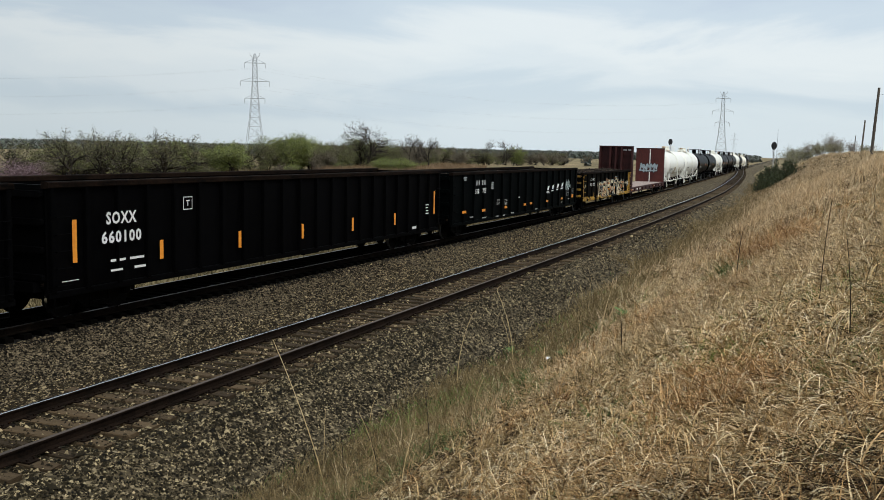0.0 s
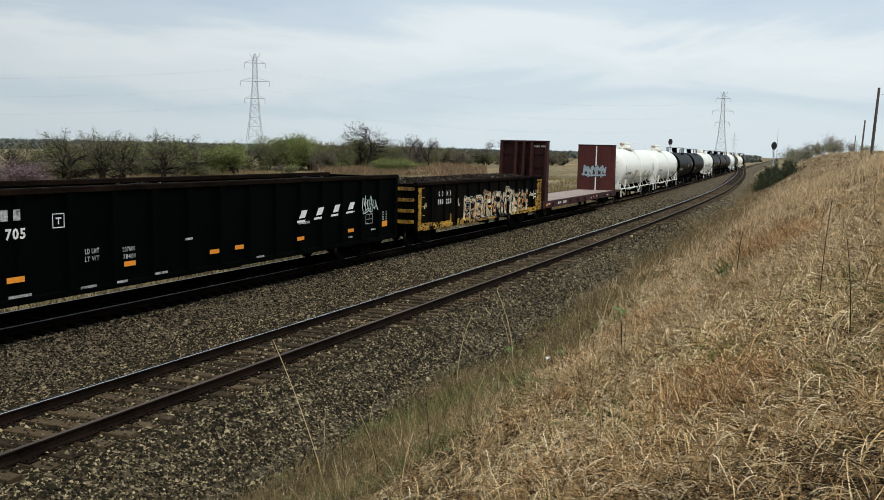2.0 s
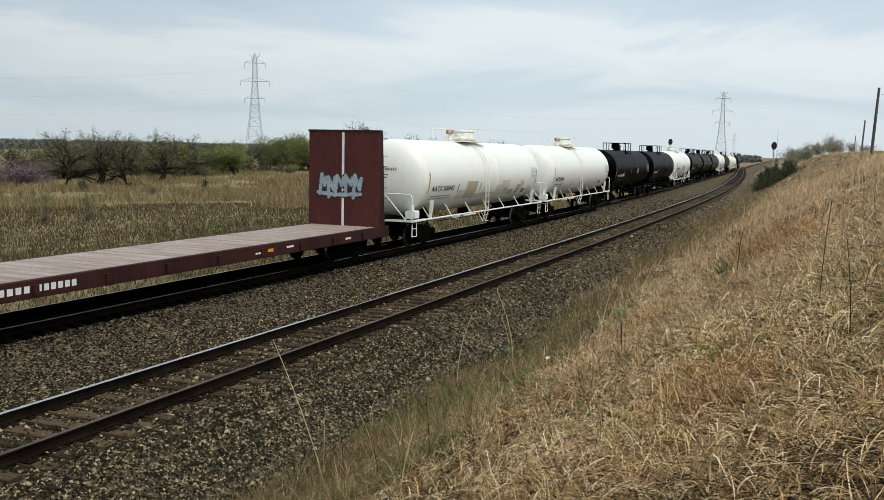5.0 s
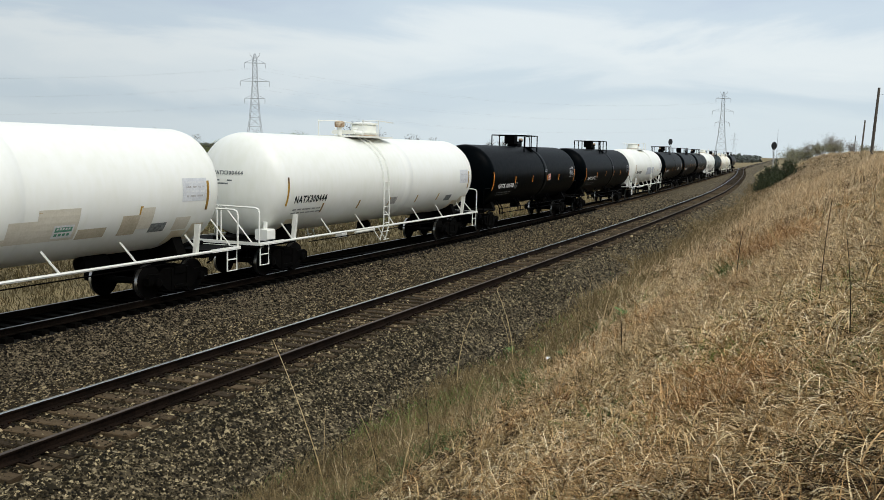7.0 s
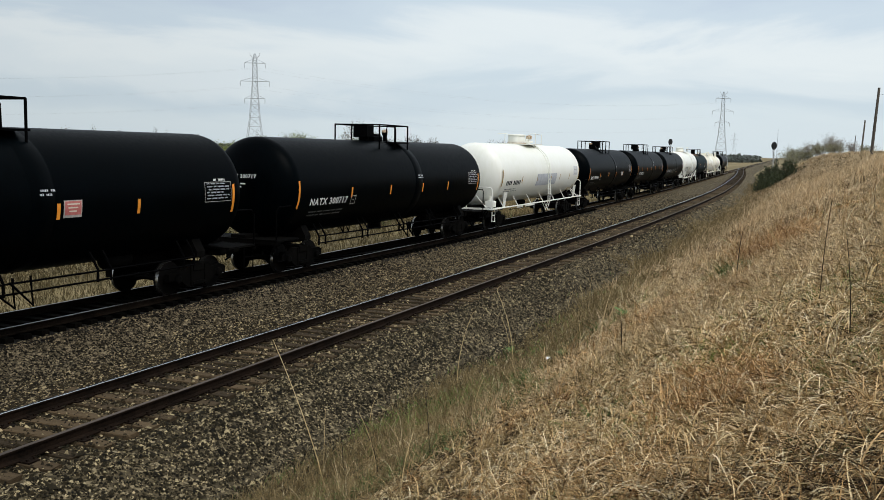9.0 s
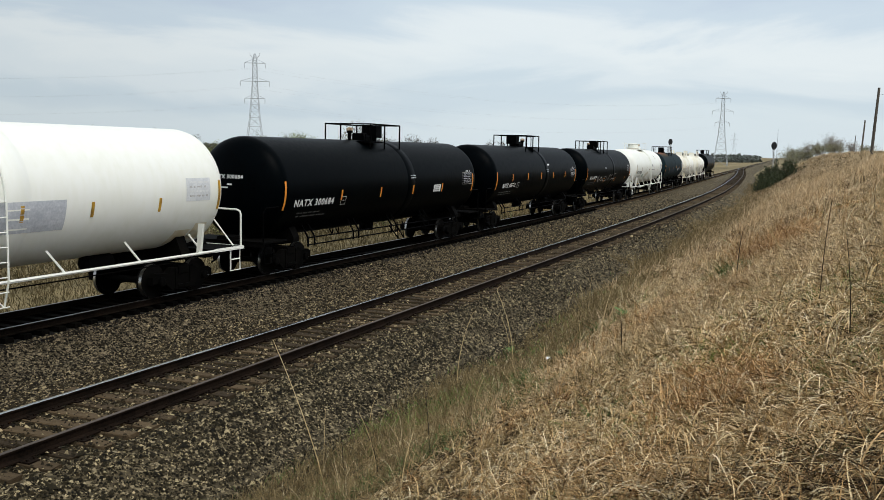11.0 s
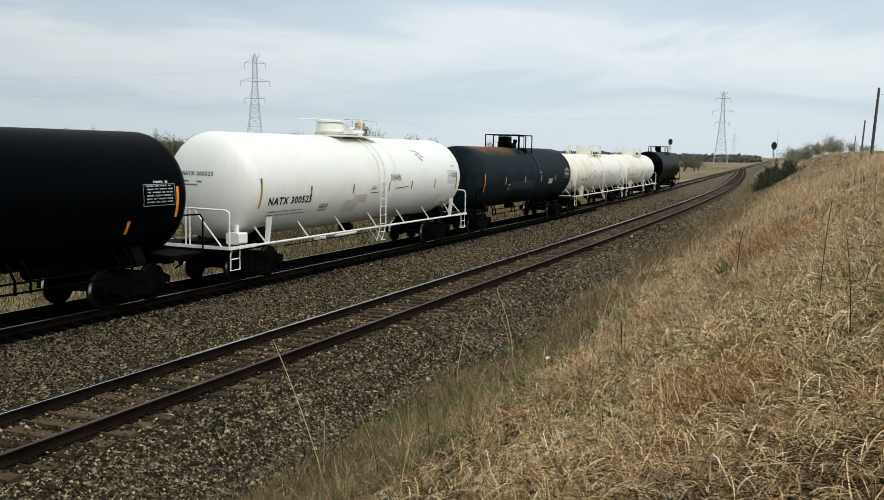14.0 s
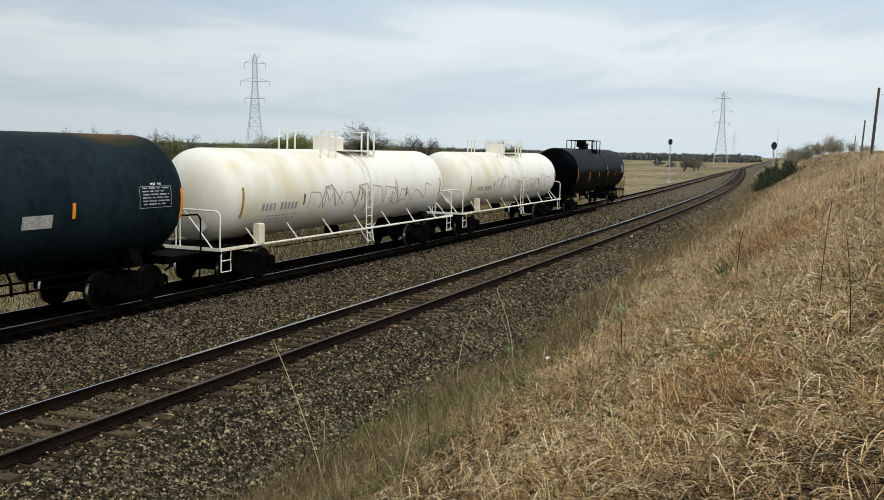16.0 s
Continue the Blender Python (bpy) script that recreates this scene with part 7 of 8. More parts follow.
def build_train():
    # leading gondola and the one lettered 660100
    for s, lead in ((3.2, True), (25.72, False)):
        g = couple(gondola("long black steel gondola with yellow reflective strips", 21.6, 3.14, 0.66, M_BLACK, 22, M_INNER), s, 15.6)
        for x, z0, z1 in ((-10.1, 1.38, 2.35), (-7.2, 1.18, 1.66), (-3.85, 1.16, 1.64), (-0.45, 1.15, 1.62), (2.9, 1.15, 1.62), (6.3, 1.14, 1.60), (10.1, 1.34, 2.33)):
            strip(g, x, z0, z1, -1.635, 0.13)
        if not lead:
            flat_text(g, "SOXX", -8.6, 2.32, 0.30, -1.63, M_MARK, 1.02)
            flat_text(g, "660100", -8.6, 1.87, 0.30, -1.63, M_MARK, 1.34)
        bars(g, [(-9.0, -8.82, 1.28, 1.34), (-8.7, -8.5, 1.28, 1.34), (-8.35, -7.85, 1.28, 1.34), (-9.0, -8.6, 1.05, 1.10), (-8.2, -7.8, 1.05, 1.11), (9.2, 9.5, 1.40, 1.44), (9.25, 9.5, 1.52, 1.56), (9.2, 9.45, 1.64, 1.68), (9.2, 9.5, 1.76, 1.80), (7.9, 8.3, 0.86, 0.96), (-11.0 + 0.5, -10.0, 0.98, 1.0)], -1.64, M_MARK)
        bars(g, [(-6.35, -5.98, 2.38, 2.40), (-6.35, -5.98, 2.70, 2.72), (-6.35, -6.33, 2.4, 2.7), (-6.0, -5.98, 2.4, 2.7), (-6.24, -6.09, 2.6, 2.63), (-6.18, -6.15, 2.48, 2.6)], -1.64, M_MARK, "load_mark")
        scrap_load(g, 20.8, 2.2, 0.15, 3)
    g = couple(gondola("dark green ribbed steel gondola with faded white lettering", 22.4, 3.02, 0.66, M_GON, 17, M_INNER, rib_w=0.3), 49.1, 16.4)
    L0 = -49.1
    bars(g, [(L0 + x - 0.09, L0 + x + 0.09, 2.43, 2.66) for x in (40.92, 41.24, 41.73, 42.05)], -1.635, M_MARKFADED, "company_mark")
    flat_text(g, "518", L0 + 41.02, 2.14, 0.24, -1.63, M_MARK, 0.52)
    flat_text(g, "705", L0 + 42.01, 2.15, 0.24, -1.63, M_MARK, 0.52)
    for x, z in ((53.3, 1.93), (54.35, 1.97), (55.45, 2.01), (56.5, 2.05)):
        sh = Shape().add([(L0 + x - 0.26, -1.64, z - 0.13), (L0 + x + 0.1, -1.64, z - 0.11), (L0 + x + 0.26, -1.64, z + 0.13), (L0 + x - 0.1, -1.64, z + 0.12)], [(0, 1, 2, 3)])
        sh.add([(L0 + x - 0.40, -1.64, z - 0.26), (L0 + x + 0.08, -1.64, z - 0.25), (L0 + x + 0.13, -1.64, z - 0.18), (L0 + x - 0.35, -1.64, z - 0.19)], [(0, 1, 2, 3)])
        part("company_mark", sh, M_MARK, g, "white slanted mark, underlined")
    bars(g, [(L0 + 53.0, L0 + 53.7, 1.62, 1.70), (L0 + 56.2, L0 + 56.75, 1.82, 1.86), (L0 + 56.3, L0 + 56.6, 0.92, 0.98)] + [(L0 + x, L0 + x + 0.1, 1.4 + 0.09 * k, 1.45 + 0.09 * k) for x in (58.93, 59.2) for k in range(4)], -1.635, M_MARKFADED)
    bars(g, [(L0 + x - w / 2, L0 + x + w / 2, z - 0.03, z + 0.03) for x, z, w in ((44.02, 0.78, 0.5), (45.1, 0.77, 0.35), (46.5, 0.82, 0.5), (42.08, 0.83, 0.6), (40.3, 0.95, 0.45), (39.38, 2.82, 0.4), (39.38, 2.72, 0.3), (47.6, 1.6, 0.3), (50.9, 0.8, 0.4), (58.2, 1.1, 0.35))], -1.635, M_MARKFADED)
    for x, z, w in ((39.33, 1.24, 0.5), (41.98, 1.19, 0.46), (45.37, 1.18, 0.4), (48.69, 1.16, 0.42), (49.84, 1.18, 0.42), (53.15, 1.16, 0.42), (56.48, 1.18, 0.42)):
        strip(g, L0 + x, z - 0.06, z + 0.06, -1.635, w)
    strip(g, L0 + 59.12, 1.15, 1.36, -1.635, 0.42)
    for word, x, z in (("LD LMT", 44.14, 1.60), ("LT WT", 44.14, 1.42), ("207600", 45.34, 1.54), ("78400", 45.36, 1.36)):
        flat_text(g, word, L0 + x, z, 0.12, -1.635, M_MARKFADED, 0.44)
    lx = L0 + 43.16
    bars(g, [(lx - 0.17, lx + 0.17, 2.20, 2.22), (lx - 0.17, lx + 0.17, 2.50, 2.52), (lx - 0.17, lx - 0.15, 2.22, 2.5), (lx + 0.15, lx + 0.17, 2.22, 2.5), (lx - 0.08, lx + 0.08, 2.40, 2.43), (lx - 0.015, lx + 0.015, 2.28, 2.4)], -1.64, M_MARK, "load_mark")
    rnd = random.Random(5)
    tag = Shape()
    for k in range(6):
        x = L0 + 57.35 + 0.19 * k
        h = 0.42 if k in (0, 3) else 0.24
        stroke(tag, [(x + 0.10 * math.cos(j * 1.05 + k) + 0.02 * j, 2.02 + h * math.sin(j * 1.05 + 0.7 * k) * (0.6 + 0.05 * j)) for j in range(8)], 0.045, -1.645)
    stroke(tag, [(L0 + 57.5, 1.72), (L0 + 57.8, 1.82), (L0 + 58.0, 1.74)], 0.045, -1.645)
    part("graffiti", tag, M_TAGGREEN, g, "pale green sprayed scrawl")
    frame_ = Shape()
    for a, b in (((57.58, 1.34), (58.11, 1.34)), ((58.11, 1.34), (58.11, 1.68)), ((58.11, 1.68), (57.58, 1.68)), ((57.58, 1.68), (57.58, 1.34)), ((57.58, 1.5), (58.11, 1.5)), ((57.84, 1.5), (57.84, 1.68))):
        stroke(frame_, [(L0 + a[0], a[1]), (L0 + b[0], b[1])], 0.03, -1.645)
    part("load_box", frame_, M_MARKFADED, g, "white outlined stencil box")
    scrap_load(g, 21.4, 2.72, 0.22, 9)

    # rusty gondola with yellow ends
    g = couple(gondola("short rusty gondola with yellow ends, graffiti and a scrap load", 17.7, 2.66, 0.72, M_GONRUST, 13, M_INNER, ends=M_YELLOW, rib_w=0.2), 70.98, 12.2)
    shell = dict(length=17.7, ribs=13, rib_w=0.2, low=0.72)
    def rag(x, z, q=0.0):
        return ripple(x * 1.0, z * 1.7, 0.13, 1.0 + q) * 0.5 + ripple(x, z, 0.047, 4.0 + q) * 0.35 + ripple(x, z * 0.4, 0.55, 2.0 + q) * 0.45
    for x0, x1, z0, z1 in ((-8.8, -8.25, 0.74, 2.5), (8.25, 8.8, 0.74, 2.5), (-8.2, -7.3, 0.70, 1.0), (-7.1, -5.0, 0.70, 0.96), (-4.4, -2.6, 0.70, 0.98), (-2.5, 1.0, 0.70, 0.82), (3.6, 8.2, 0.70, 0.95), (-5.05, -4.9, 0.74, 1.25), (-1.0, -0.85, 0.9, 1.5), (8.0, 8.25, 1.0, 1.35)):
        sprayed(g, "yellow_band", M_YELLOW, x0, x1, z0, z1, mask=lambda x, z: rag(x, z) + 0.25 * ripple(x, z, 0.021, 3.0) < 0.48, label="worn and grimy yellow paint band", lift=0.005, **shell)
    for txt, x, z in (("G", -6.62, 2.19), ("O", -6.26, 2.19), ("N", -5.72, 2.19), ("X", -5.36, 2.19), ("3", -6.68, 1.84), ("1", -6.45, 1.84), ("0", -6.24, 1.84), ("2", -5.76, 1.84), ("2", -5.54, 1.84), ("3", -5.32, 1.84)):
        flat_text(g, txt, x, z, 0.22, -1.635, M_MARK, 0.08 if txt == "1" else 0.155)
    rnd = random.Random(8)
    fat, thin, hot = [], [], []
    x = -3.3
    while x < 6.2:
        w = rnd.uniform(0.42, 0.7)
        z0, z1 = 0.84 + rnd.uniform(-0.06, 0.12), 2.0 + rnd.uniform(-0.22, 0.14)
        lean = rnd.uniform(-0.14, 0.14)
        zm = rnd.uniform(z0 + 0.35, z1 - 0.35)
        kind = rnd.choice(("up", "bowl", "zig", "fork", "bowl"))
        if kind == "up":
            fat += [[(x, z0), (x + lean, z1)], [(x, zm), (x + w, zm + 0.3), (x + w, z1)], [(x + 0.1, zm), (x + w, z0)]]
        elif kind == "bowl":
            fat += [[(x, z0), (x + lean, z1), (x + w, z1 - 0.1), (x + w, zm), (x + 0.1, zm)], [(x + w, z0), (x + w * 0.6, zm)]]
        elif kind == "zig":
            fat += [[(x + w, z1), (x, z1 - 0.15), (x + 0.05, zm), (x + w, zm - 0.1), (x + w - 0.05, z0), (x, z0 + 0.05)]]
        else:
            fat += [[(x, z1), (x + w / 2, zm), (x + w / 2, z0)], [(x + w, z1), (x + w / 2, zm)]]
        for _ in range(3):
            thin.append([(x + rnd.uniform(0, w), rnd.uniform(z0, z1)) for _ in range(3)])
        if rnd.random() < 0.85:
            hot.append([(x + w + 0.1, zm - 0.3), (x + w + 0.12, zm + 0.3)])
        x += w + rnd.uniform(0.2, 0.34)
    area = (-3.75, 6.6, 0.72, 2.28)
    sprayed(g, "graffiti_outline", M_DARKMARK, *area, mask=lambda x, z: (near_lines(fat, x, z) < 0.155) & (rag(x, z) < 0.5), label="black sprayed outline", lift=0.004, **shell)
    sprayed(g, "graffiti", M_TAG, *area, mask=lambda x, z: (near_lines(fat, x, z) < 0.118 + 0.02 * rag(x, z)) & (near_lines(thin, x, z) > 0.022) & (rag(x, z, 3.0) < 0.42) & (z < 1.93 + 0.5 * rag(x * 0.5, z, 7.0)), label="dirty cream spray-painted graffiti, illegible", lift=0.007, **shell)
    sprayed(g, "graffiti_shade", M_TAGRUST, *area, mask=lambda x, z: (near_lines(fat, x, z) < 0.118 + 0.02 * rag(x, z)) & (near_lines(thin, x, z) > 0.02) & (z >= 1.93 + 0.5 * rag(x * 0.5, z, 7.0)) & (rag(x, z, 3.0) < 0.5), label="brown and dull cream upper half of the graffiti", lift=0.007, **shell)["kind"] = "stuff"
    sprayed(g, "graffiti_edge", M_TAGBLUE, *area, mask=lambda x, z: (np.abs(near_lines(fat, x, z) - 0.145) < 0.016) & (rag(x * 0.7, z, 9.0) > 0.35), label="thin grey-blue sprayed edge", lift=0.006, **shell)["kind"] = "stuff"
    sprayed(g, "graffiti_fleck", M_TAGRED, *area, mask=lambda x, z: (near_lines(fat, x, z) < 0.11) & (np.abs(rag(x, z, 11.0)) < 0.045), label="red-brown streaks within the letters", lift=0.008, **shell)["kind"] = "stuff"
    sprayed(g, "graffiti_accent", M_ORANGE, *area, mask=lambda x, z: (near_lines(hot, x, z) < 0.07) & (rag(x, z, 5.0) < 0.1), label="orange sprayed accents", lift=0.009, **shell)
    tagl = [[(xx + rnd.uniform(-0.2, 0.2), zz + rnd.uniform(-0.16, 0.16)) for _ in range(5)] for xx, zz in ((-4.3, 1.75), (-4.1, 1.7), (7.25, 1.85), (7.3, 1.65), (6.95, 1.7), (-8.0, 1.7), (-7.8, 1.75))]
    sprayed(g, "graffiti_scrawl", M_TAG, -8.3, 8.0, 1.3, 2.2, mask=lambda x, z: near_lines(tagl, x, z) < 0.03, label="small dull scrawled tags", **shell)
    bars(g, [(7.2, 7.7, 1.5, 1.56), (7.2, 7.7, 1.66, 1.72), (7.2, 7.26, 1.4, 1.9), (7.64, 7.7, 1.4, 1.9)], -1.645, M_MARK)
    scrap_load(g, 16.8, 2.55, 0.26, 5)

    # bulkhead flat car
    f = couple(thing("bulkhead_flat_car", "empty oxide-red bulkhead flat car with graffiti on one bulkhead", "railway wagon", "train cars"), 91.45, 15.8)
    L = 10.75
    part("deck", Shape().box(-L + 0.5, L - 0.5, -1.4, 1.4, 1.02, 1.09), M_DECK, f, "worn pinkish grey deck")
    for k in range(40):
        x = -L + 0.75 + 0.5 * k
        part("deck_plank", Shape().box(x + 0.01, x + 0.49, -1.38, 1.38, 1.09, 1.115), M_DECK, f)
    for y0, y1 in ((-1.5, -1.4), (1.4, 1.5)):
        part("side_sill", Shape().box(-L, L, y0, y1, 0.70, 1.12, 0.02), M_OXIDE, f)
    part("centre_sill", Shape().add([(-L, -0.35, 0.62), (-6.5, -0.35, 0.5), (6.5, -0.35, 0.5), (L, -0.35, 0.62), (L, -0.35, 1.02), (-L, -0.35, 1.02), (-L, 0.35, 0.62), (-6.5, 0.35, 0.5), (6.5, 0.35, 0.5), (L, 0.35, 0.62), (L, 0.35, 1.02), (-L, 0.35, 1.02)], [(0, 1, 2, 3, 4, 5), (6, 11, 10, 9, 8, 7), (0, 6, 7, 1), (1, 7, 8, 2), (2, 8, 9, 3), (3, 9, 10, 4), (4, 10, 11, 5), (5, 11, 6, 0)]), M_OXIDE, f)
    for k in range(9):
        part("stake_pocket", Shape().box(-8.6 + 2.15 * k - 0.07, -8.6 + 2.15 * k + 0.07, -1.57, -1.5, 0.78, 1.0), M_OXIDE, f)
    for sg in (-1, 1):
        xi, xo = sg * (L - 0.97), sg * (L - 0.35)
        b = part("bulkhead", Shape().box(*sorted((xi, xi + sg * 0.09)), -1.5, 1.5, 1.09, 4.7), M_OXIDE2 if sg > 0 else M_OXIDE, f, "tall ribbed steel bulkhead")
        for y in (-1.42, -0.5, 0.0, 0.5, 1.42):
            pr = [(xi + sg * 0.09, 1.05), (xo + sg * 0.02, 1.05), (xi + sg * 0.38, 4.68), (xi + sg * 0.09, 4.68)]
            part("bulkhead_post", Shape().sweep_y(pr, y - 0.07, y + 0.07), M_OXIDE, b)
        for z in (1.6, 2.4, 3.2, 4.0):
            part("bulkhead_rib", Shape().box(*sorted((xi + sg * 0.09, xi + sg * 0.17)), -1.4, 1.4, z - 0.06, z + 0.06), M_OXIDE, b)
        part("bulkhead_cap", Shape().box(*sorted((xi - sg * 0.02, xi + sg * 0.3)), -1.53, 1.53, 4.68, 4.76), M_OXIDE, b)
        part("coupler", coupler_shape(sg * L, sg), M_STEEL, f)
        part("end_sill", Shape().box(*sorted((sg * (L - 0.1), sg * (L + 0.1))), -1.4, 1.4, 0.7, 1.08), M_OXIDE, f)
        add_truck(f, sg * (L - 2.2))
        grab_irons(f, sg * (L - 0.6), -1.53, [1.4 + 0.4 * j for j in range(7)], 0.4, M_OXIDE)
        part("sill_step", Shape().tube([(sg * (L - 0.6), -1.5, 0.72), (sg * (L - 0.6), -1.5, 0.4), (sg * (L - 0.2), -1.5, 0.4), (sg * (L - 0.2), -1.5, 0.72)], 0.02, 5), M_OXIDE, f)
    for k in range(9):
        if k != 4:
            y = 0.55 + 0.095 * k
            part("lettering_bar", Shape().box(-L + 0.97 - 0.104, -L + 0.97 - 0.098, -y - 0.075, -y, 4.36, 4.47), M_MARK, f)
    x = L - 0.975
    part("stripe", Shape().box(x - 0.008, x, -0.05, 0.05, 1.12, 4.66), M_MARK, f, "white centre stripe")
    rnd = random.Random(3)
    fat = [[(1.15 - 0.42 * k + rnd.uniform(-0.06, 0.06), 2.05 + rnd.uniform(-0.1, 0.12)), (1.05 - 0.42 * k + rnd.uniform(-0.1, 0.1), 2.75 + rnd.uniform(-0.12, 0.18)), (0.88 - 0.42 * k, 2.35 + rnd.uniform(-0.2, 0.2)), (0.8 - 0.42 * k, 2.7)] for k in range(5)] + [[(1.2, 2.12), (0.4, 2.04), (-0.85, 2.1)]]
    fat = [[(a * 0.9, b + 0.24) for a, b in ln] for ln in fat]
    cells = [(i, k) for i in range(100) for k in range(55)]
    ys, zs = np.array([-1.2 + 0.025 * i for i, k in cells]), np.array([1.8 + 0.025 * k for i, k in cells])
    dist = near_lines(fat, ys + 0.0125, zs + 0.0125)
    for name, lo, hi, mat, off, label in (("graffiti", -1.0, 0.072, M_TAGBLUE, 0.012, "grey-blue sprayed lettering, illegible"), ("graffiti_outline", 0.072, 0.12, M_TAGDARK, 0.011, "dark sprayed outline")):
        sh = Shape()
        for y, z, q in zip(ys, zs, dist):
            if lo <= q < hi:
                sh.add([(x - off, y, z), (x - off, y + 0.025, z), (x - off, y + 0.025, z + 0.025), (x - off, y, z + 0.025)], [(0, 1, 2, 3)])
        part(name, sh, mat, f, label)
    bars(f, [(-7.4 + 0.22 * k, -7.25 + 0.22 * k, 0.84, 0.99) for k in range(4)] + [(-6.4 + 0.2 * k, -6.26 + 0.2 * k, 0.84, 0.99) for k in range(6)], -1.503, M_MARK, "company_mark")
    bars(f, [(3.5, 3.9, 0.9, 0.96), (7.3, 7.7, 0.85, 0.92), (1.8, 2.1, 0.85, 0.9), (-9.6, -9.2, 0.9, 0.98)], -1.503, M_MARK)
    strip(f, -9.9, 0.82, 0.98, -1.503, 0.3)
    strip(f, 2.6, 0.86, 0.96, -1.503, 0.3)

    # tank cars
    half = 8.84
    ends = dict(W1=121.52, W2=140.9, B1=160.2, B2=179.7, W3=199.3, B3=218.75, B4=238.2, B5=257.8, W4=277.3, B6=297.0)
    numbers = dict(W1="NATX 300442", W2="NATX300444", B1="NATX 300708", B2="NATX 300717", W3="", B3="NATX 300684", B4="NATX 300712", B5="NATX 300725", W4="NATX 300525", B6="")
    labels = dict(W="white pressure tank car with white side rails and ladder", B="black tank car with a railed top platform", R="faded black tank car with rusting top", C="yellowed white tank car with graffiti and top railing posts")
    # reflectors: the long ones first and last, then those between and their height on the side
    strips = dict(
        W1=(-7.75, 7.55, -0.48, (-4.33, -1.4, 1.85, 5.0)), W2=(-7.8, 7.58, -0.82, (-5.45, -2.85, -0.33, 2.2, 4.43)), W3=(-8.0, 7.9, -0.3, (-4.6, -1.7, 1.2, 3.2, 5.5)),
        W4=(-7.8, 7.55, -0.2, (-4.95, -2.07, 0.79, 2.81, 5.14)), B1=(-8.2, 7.9, -0.17, (-4.65, -1.5, 1.52, 4.06)), B2=(-8.1, 7.9, -0.2, (-4.6, -1.5, 1.5, 4.2)),
        B3=(-8.2, 7.9, -0.27, (-4.6, -1.6, 1.29, 4.28)), B4=(-8.05, 7.9, -0.03, (-5.5, -2.75, -0.12, 2.45, 5.2)), B5=(-8.2, 7.89, -0.72, (-5.13, -2.01, 2.08, 6.2)),
        B6=(-8.3, 8.2, -0.13, (-5.1, -1.7, 1.45, 4.5)), B7=(-8.1, 8.0, -0.2, (-4.6, -1.5, 1.6, 4.6)), W5=(-7.3, 7.3, -0.2, (-3.9, 0.1, 3.9)), W6=(-7.3, 7.3, -0.2, (-3.9, 0.1, 3.9)))
    cars = {}
    for key, (a0, a1, v, mid) in strips.items():
        kind = "C" if key in ("W5", "W6") else "R" if key == "B6" else key[0]
        spots = [(a0, -0.15, 0.92), (a1, -0.1, 0.8)] + [(x, v, 0.36) for x in mid]
        label = labels[kind] if key != "B7" else "last black tank car of the train"
        car = tank_car(dict(W="white", B="black", R="rust", C="cream")[kind], 8.2 if kind == "C" else half, label, -1 if key in ("W1", "W2", "B3", "B5") else 1, spots, {"W1": -0.8, "W2": -1.1, "W4": 0.11}.get(key, 0.5), {"W1": -0.6, "W2": -0.6, "W4": -0.1}.get(key, 0.0))
        where = {"W5": 307.5, "W6": 325.9, "B7": 346.5}.get(key) or ends[key] - 8.02
        couple(car, where, 12.76 if kind == "C" else 14.3)
        cars[key] = car
    for i, (key, car) in enumerate(cars.items()):
        tank_size("cream" if key in ("W5", "W6") else "white" if key[0] == "W" else "rust" if key == "B6" else "black")
        mk = M_DARKMARK if key[0] == "W" else M_MARK
        text = numbers.get(key, "")
        if text:
            tank_text(car, text, {"B4": -5.95, "B3": -6.35}.get(key, -6.1) - (0.25 if key == "W2" else 0), -0.46, 0.25, mk, {"W2": 2.0, "B4": 2.05, "B5": 2.2}.get(key, 2.5))
            head = half - (0.22 if key[0] == "W" else 0.0)
            worn = M_FADEDARK if key[0] == "W" else mk
            head_text(car, text, 0.1, TANK_Z + 0.38, 0.13, 1.15, head, worn)
            head_bars(car, 0.1, TANK_Z + 0.12, head, worn)
            tank_bars(car, -7.3, -0.85, 2, M_DIMINK if key[0] == "B" else M_FADEDARK, 3 + i, 2.3, 0.055, 0.13, 5)
        if key == "W3":
            for k in range(10):
                if k != 4:
                    tank_patch(car, -7.3 + 0.25 * k, -7.13 + 0.25 * k, -0.58, -0.34, mk, "lettering_bar")
            tank_bars(car, -7.3, -0.85, 2, M_FADEDARK, 3 + i, 2.3, 0.055, 0.13, 5)
        if key[0] == "B":
            tank_bars(car, 7.0, 0.36, 1, M_MARK, i, 0.6, 0.06, 0.12, 2)
            for r_ in range(6):
                tank_bars(car, 6.7, 0.27 - 0.08 * r_, 1, M_GREY, i + 9 * r_, 1.0, 0.038, 0.15, 4)
            tank_stroke(car, [[(6.62, -0.20), (7.78, -0.20), (7.78, 0.33), (6.62, 0.33), (6.62, -0.20)]], 0.014, M_FADEINK, "data_frame")
            tank_bars(car, 1.0 if key != "B5" else -2.3, 0.26, 2, M_GREY, 60 + i, 0.5, 0.05, 0.09, 2)
            sh = Shape()
            for a, b, c, d in ((-4.6, -4.25, -0.64, -0.615), (-4.6, -4.25, -0.36, -0.335), (-4.6, -4.575, -0.64, -0.335), (-4.275, -4.25, -0.64, -0.335), (-4.48, -4.37, -0.5, -0.47)):
                sh.add(on_tank([(a, c), (b, c), (b, d), (a, d)], 0.008), [(0, 1, 2, 3)])
            part("load_mark", sh, M_FADEINK, car)
        elif key in ("W1", "W2", "W3", "W4"):
            tank_patch(car, 6.5, 7.5, -0.27, 0.34, M_DATAPLATE, "data_plate", off=0.005)
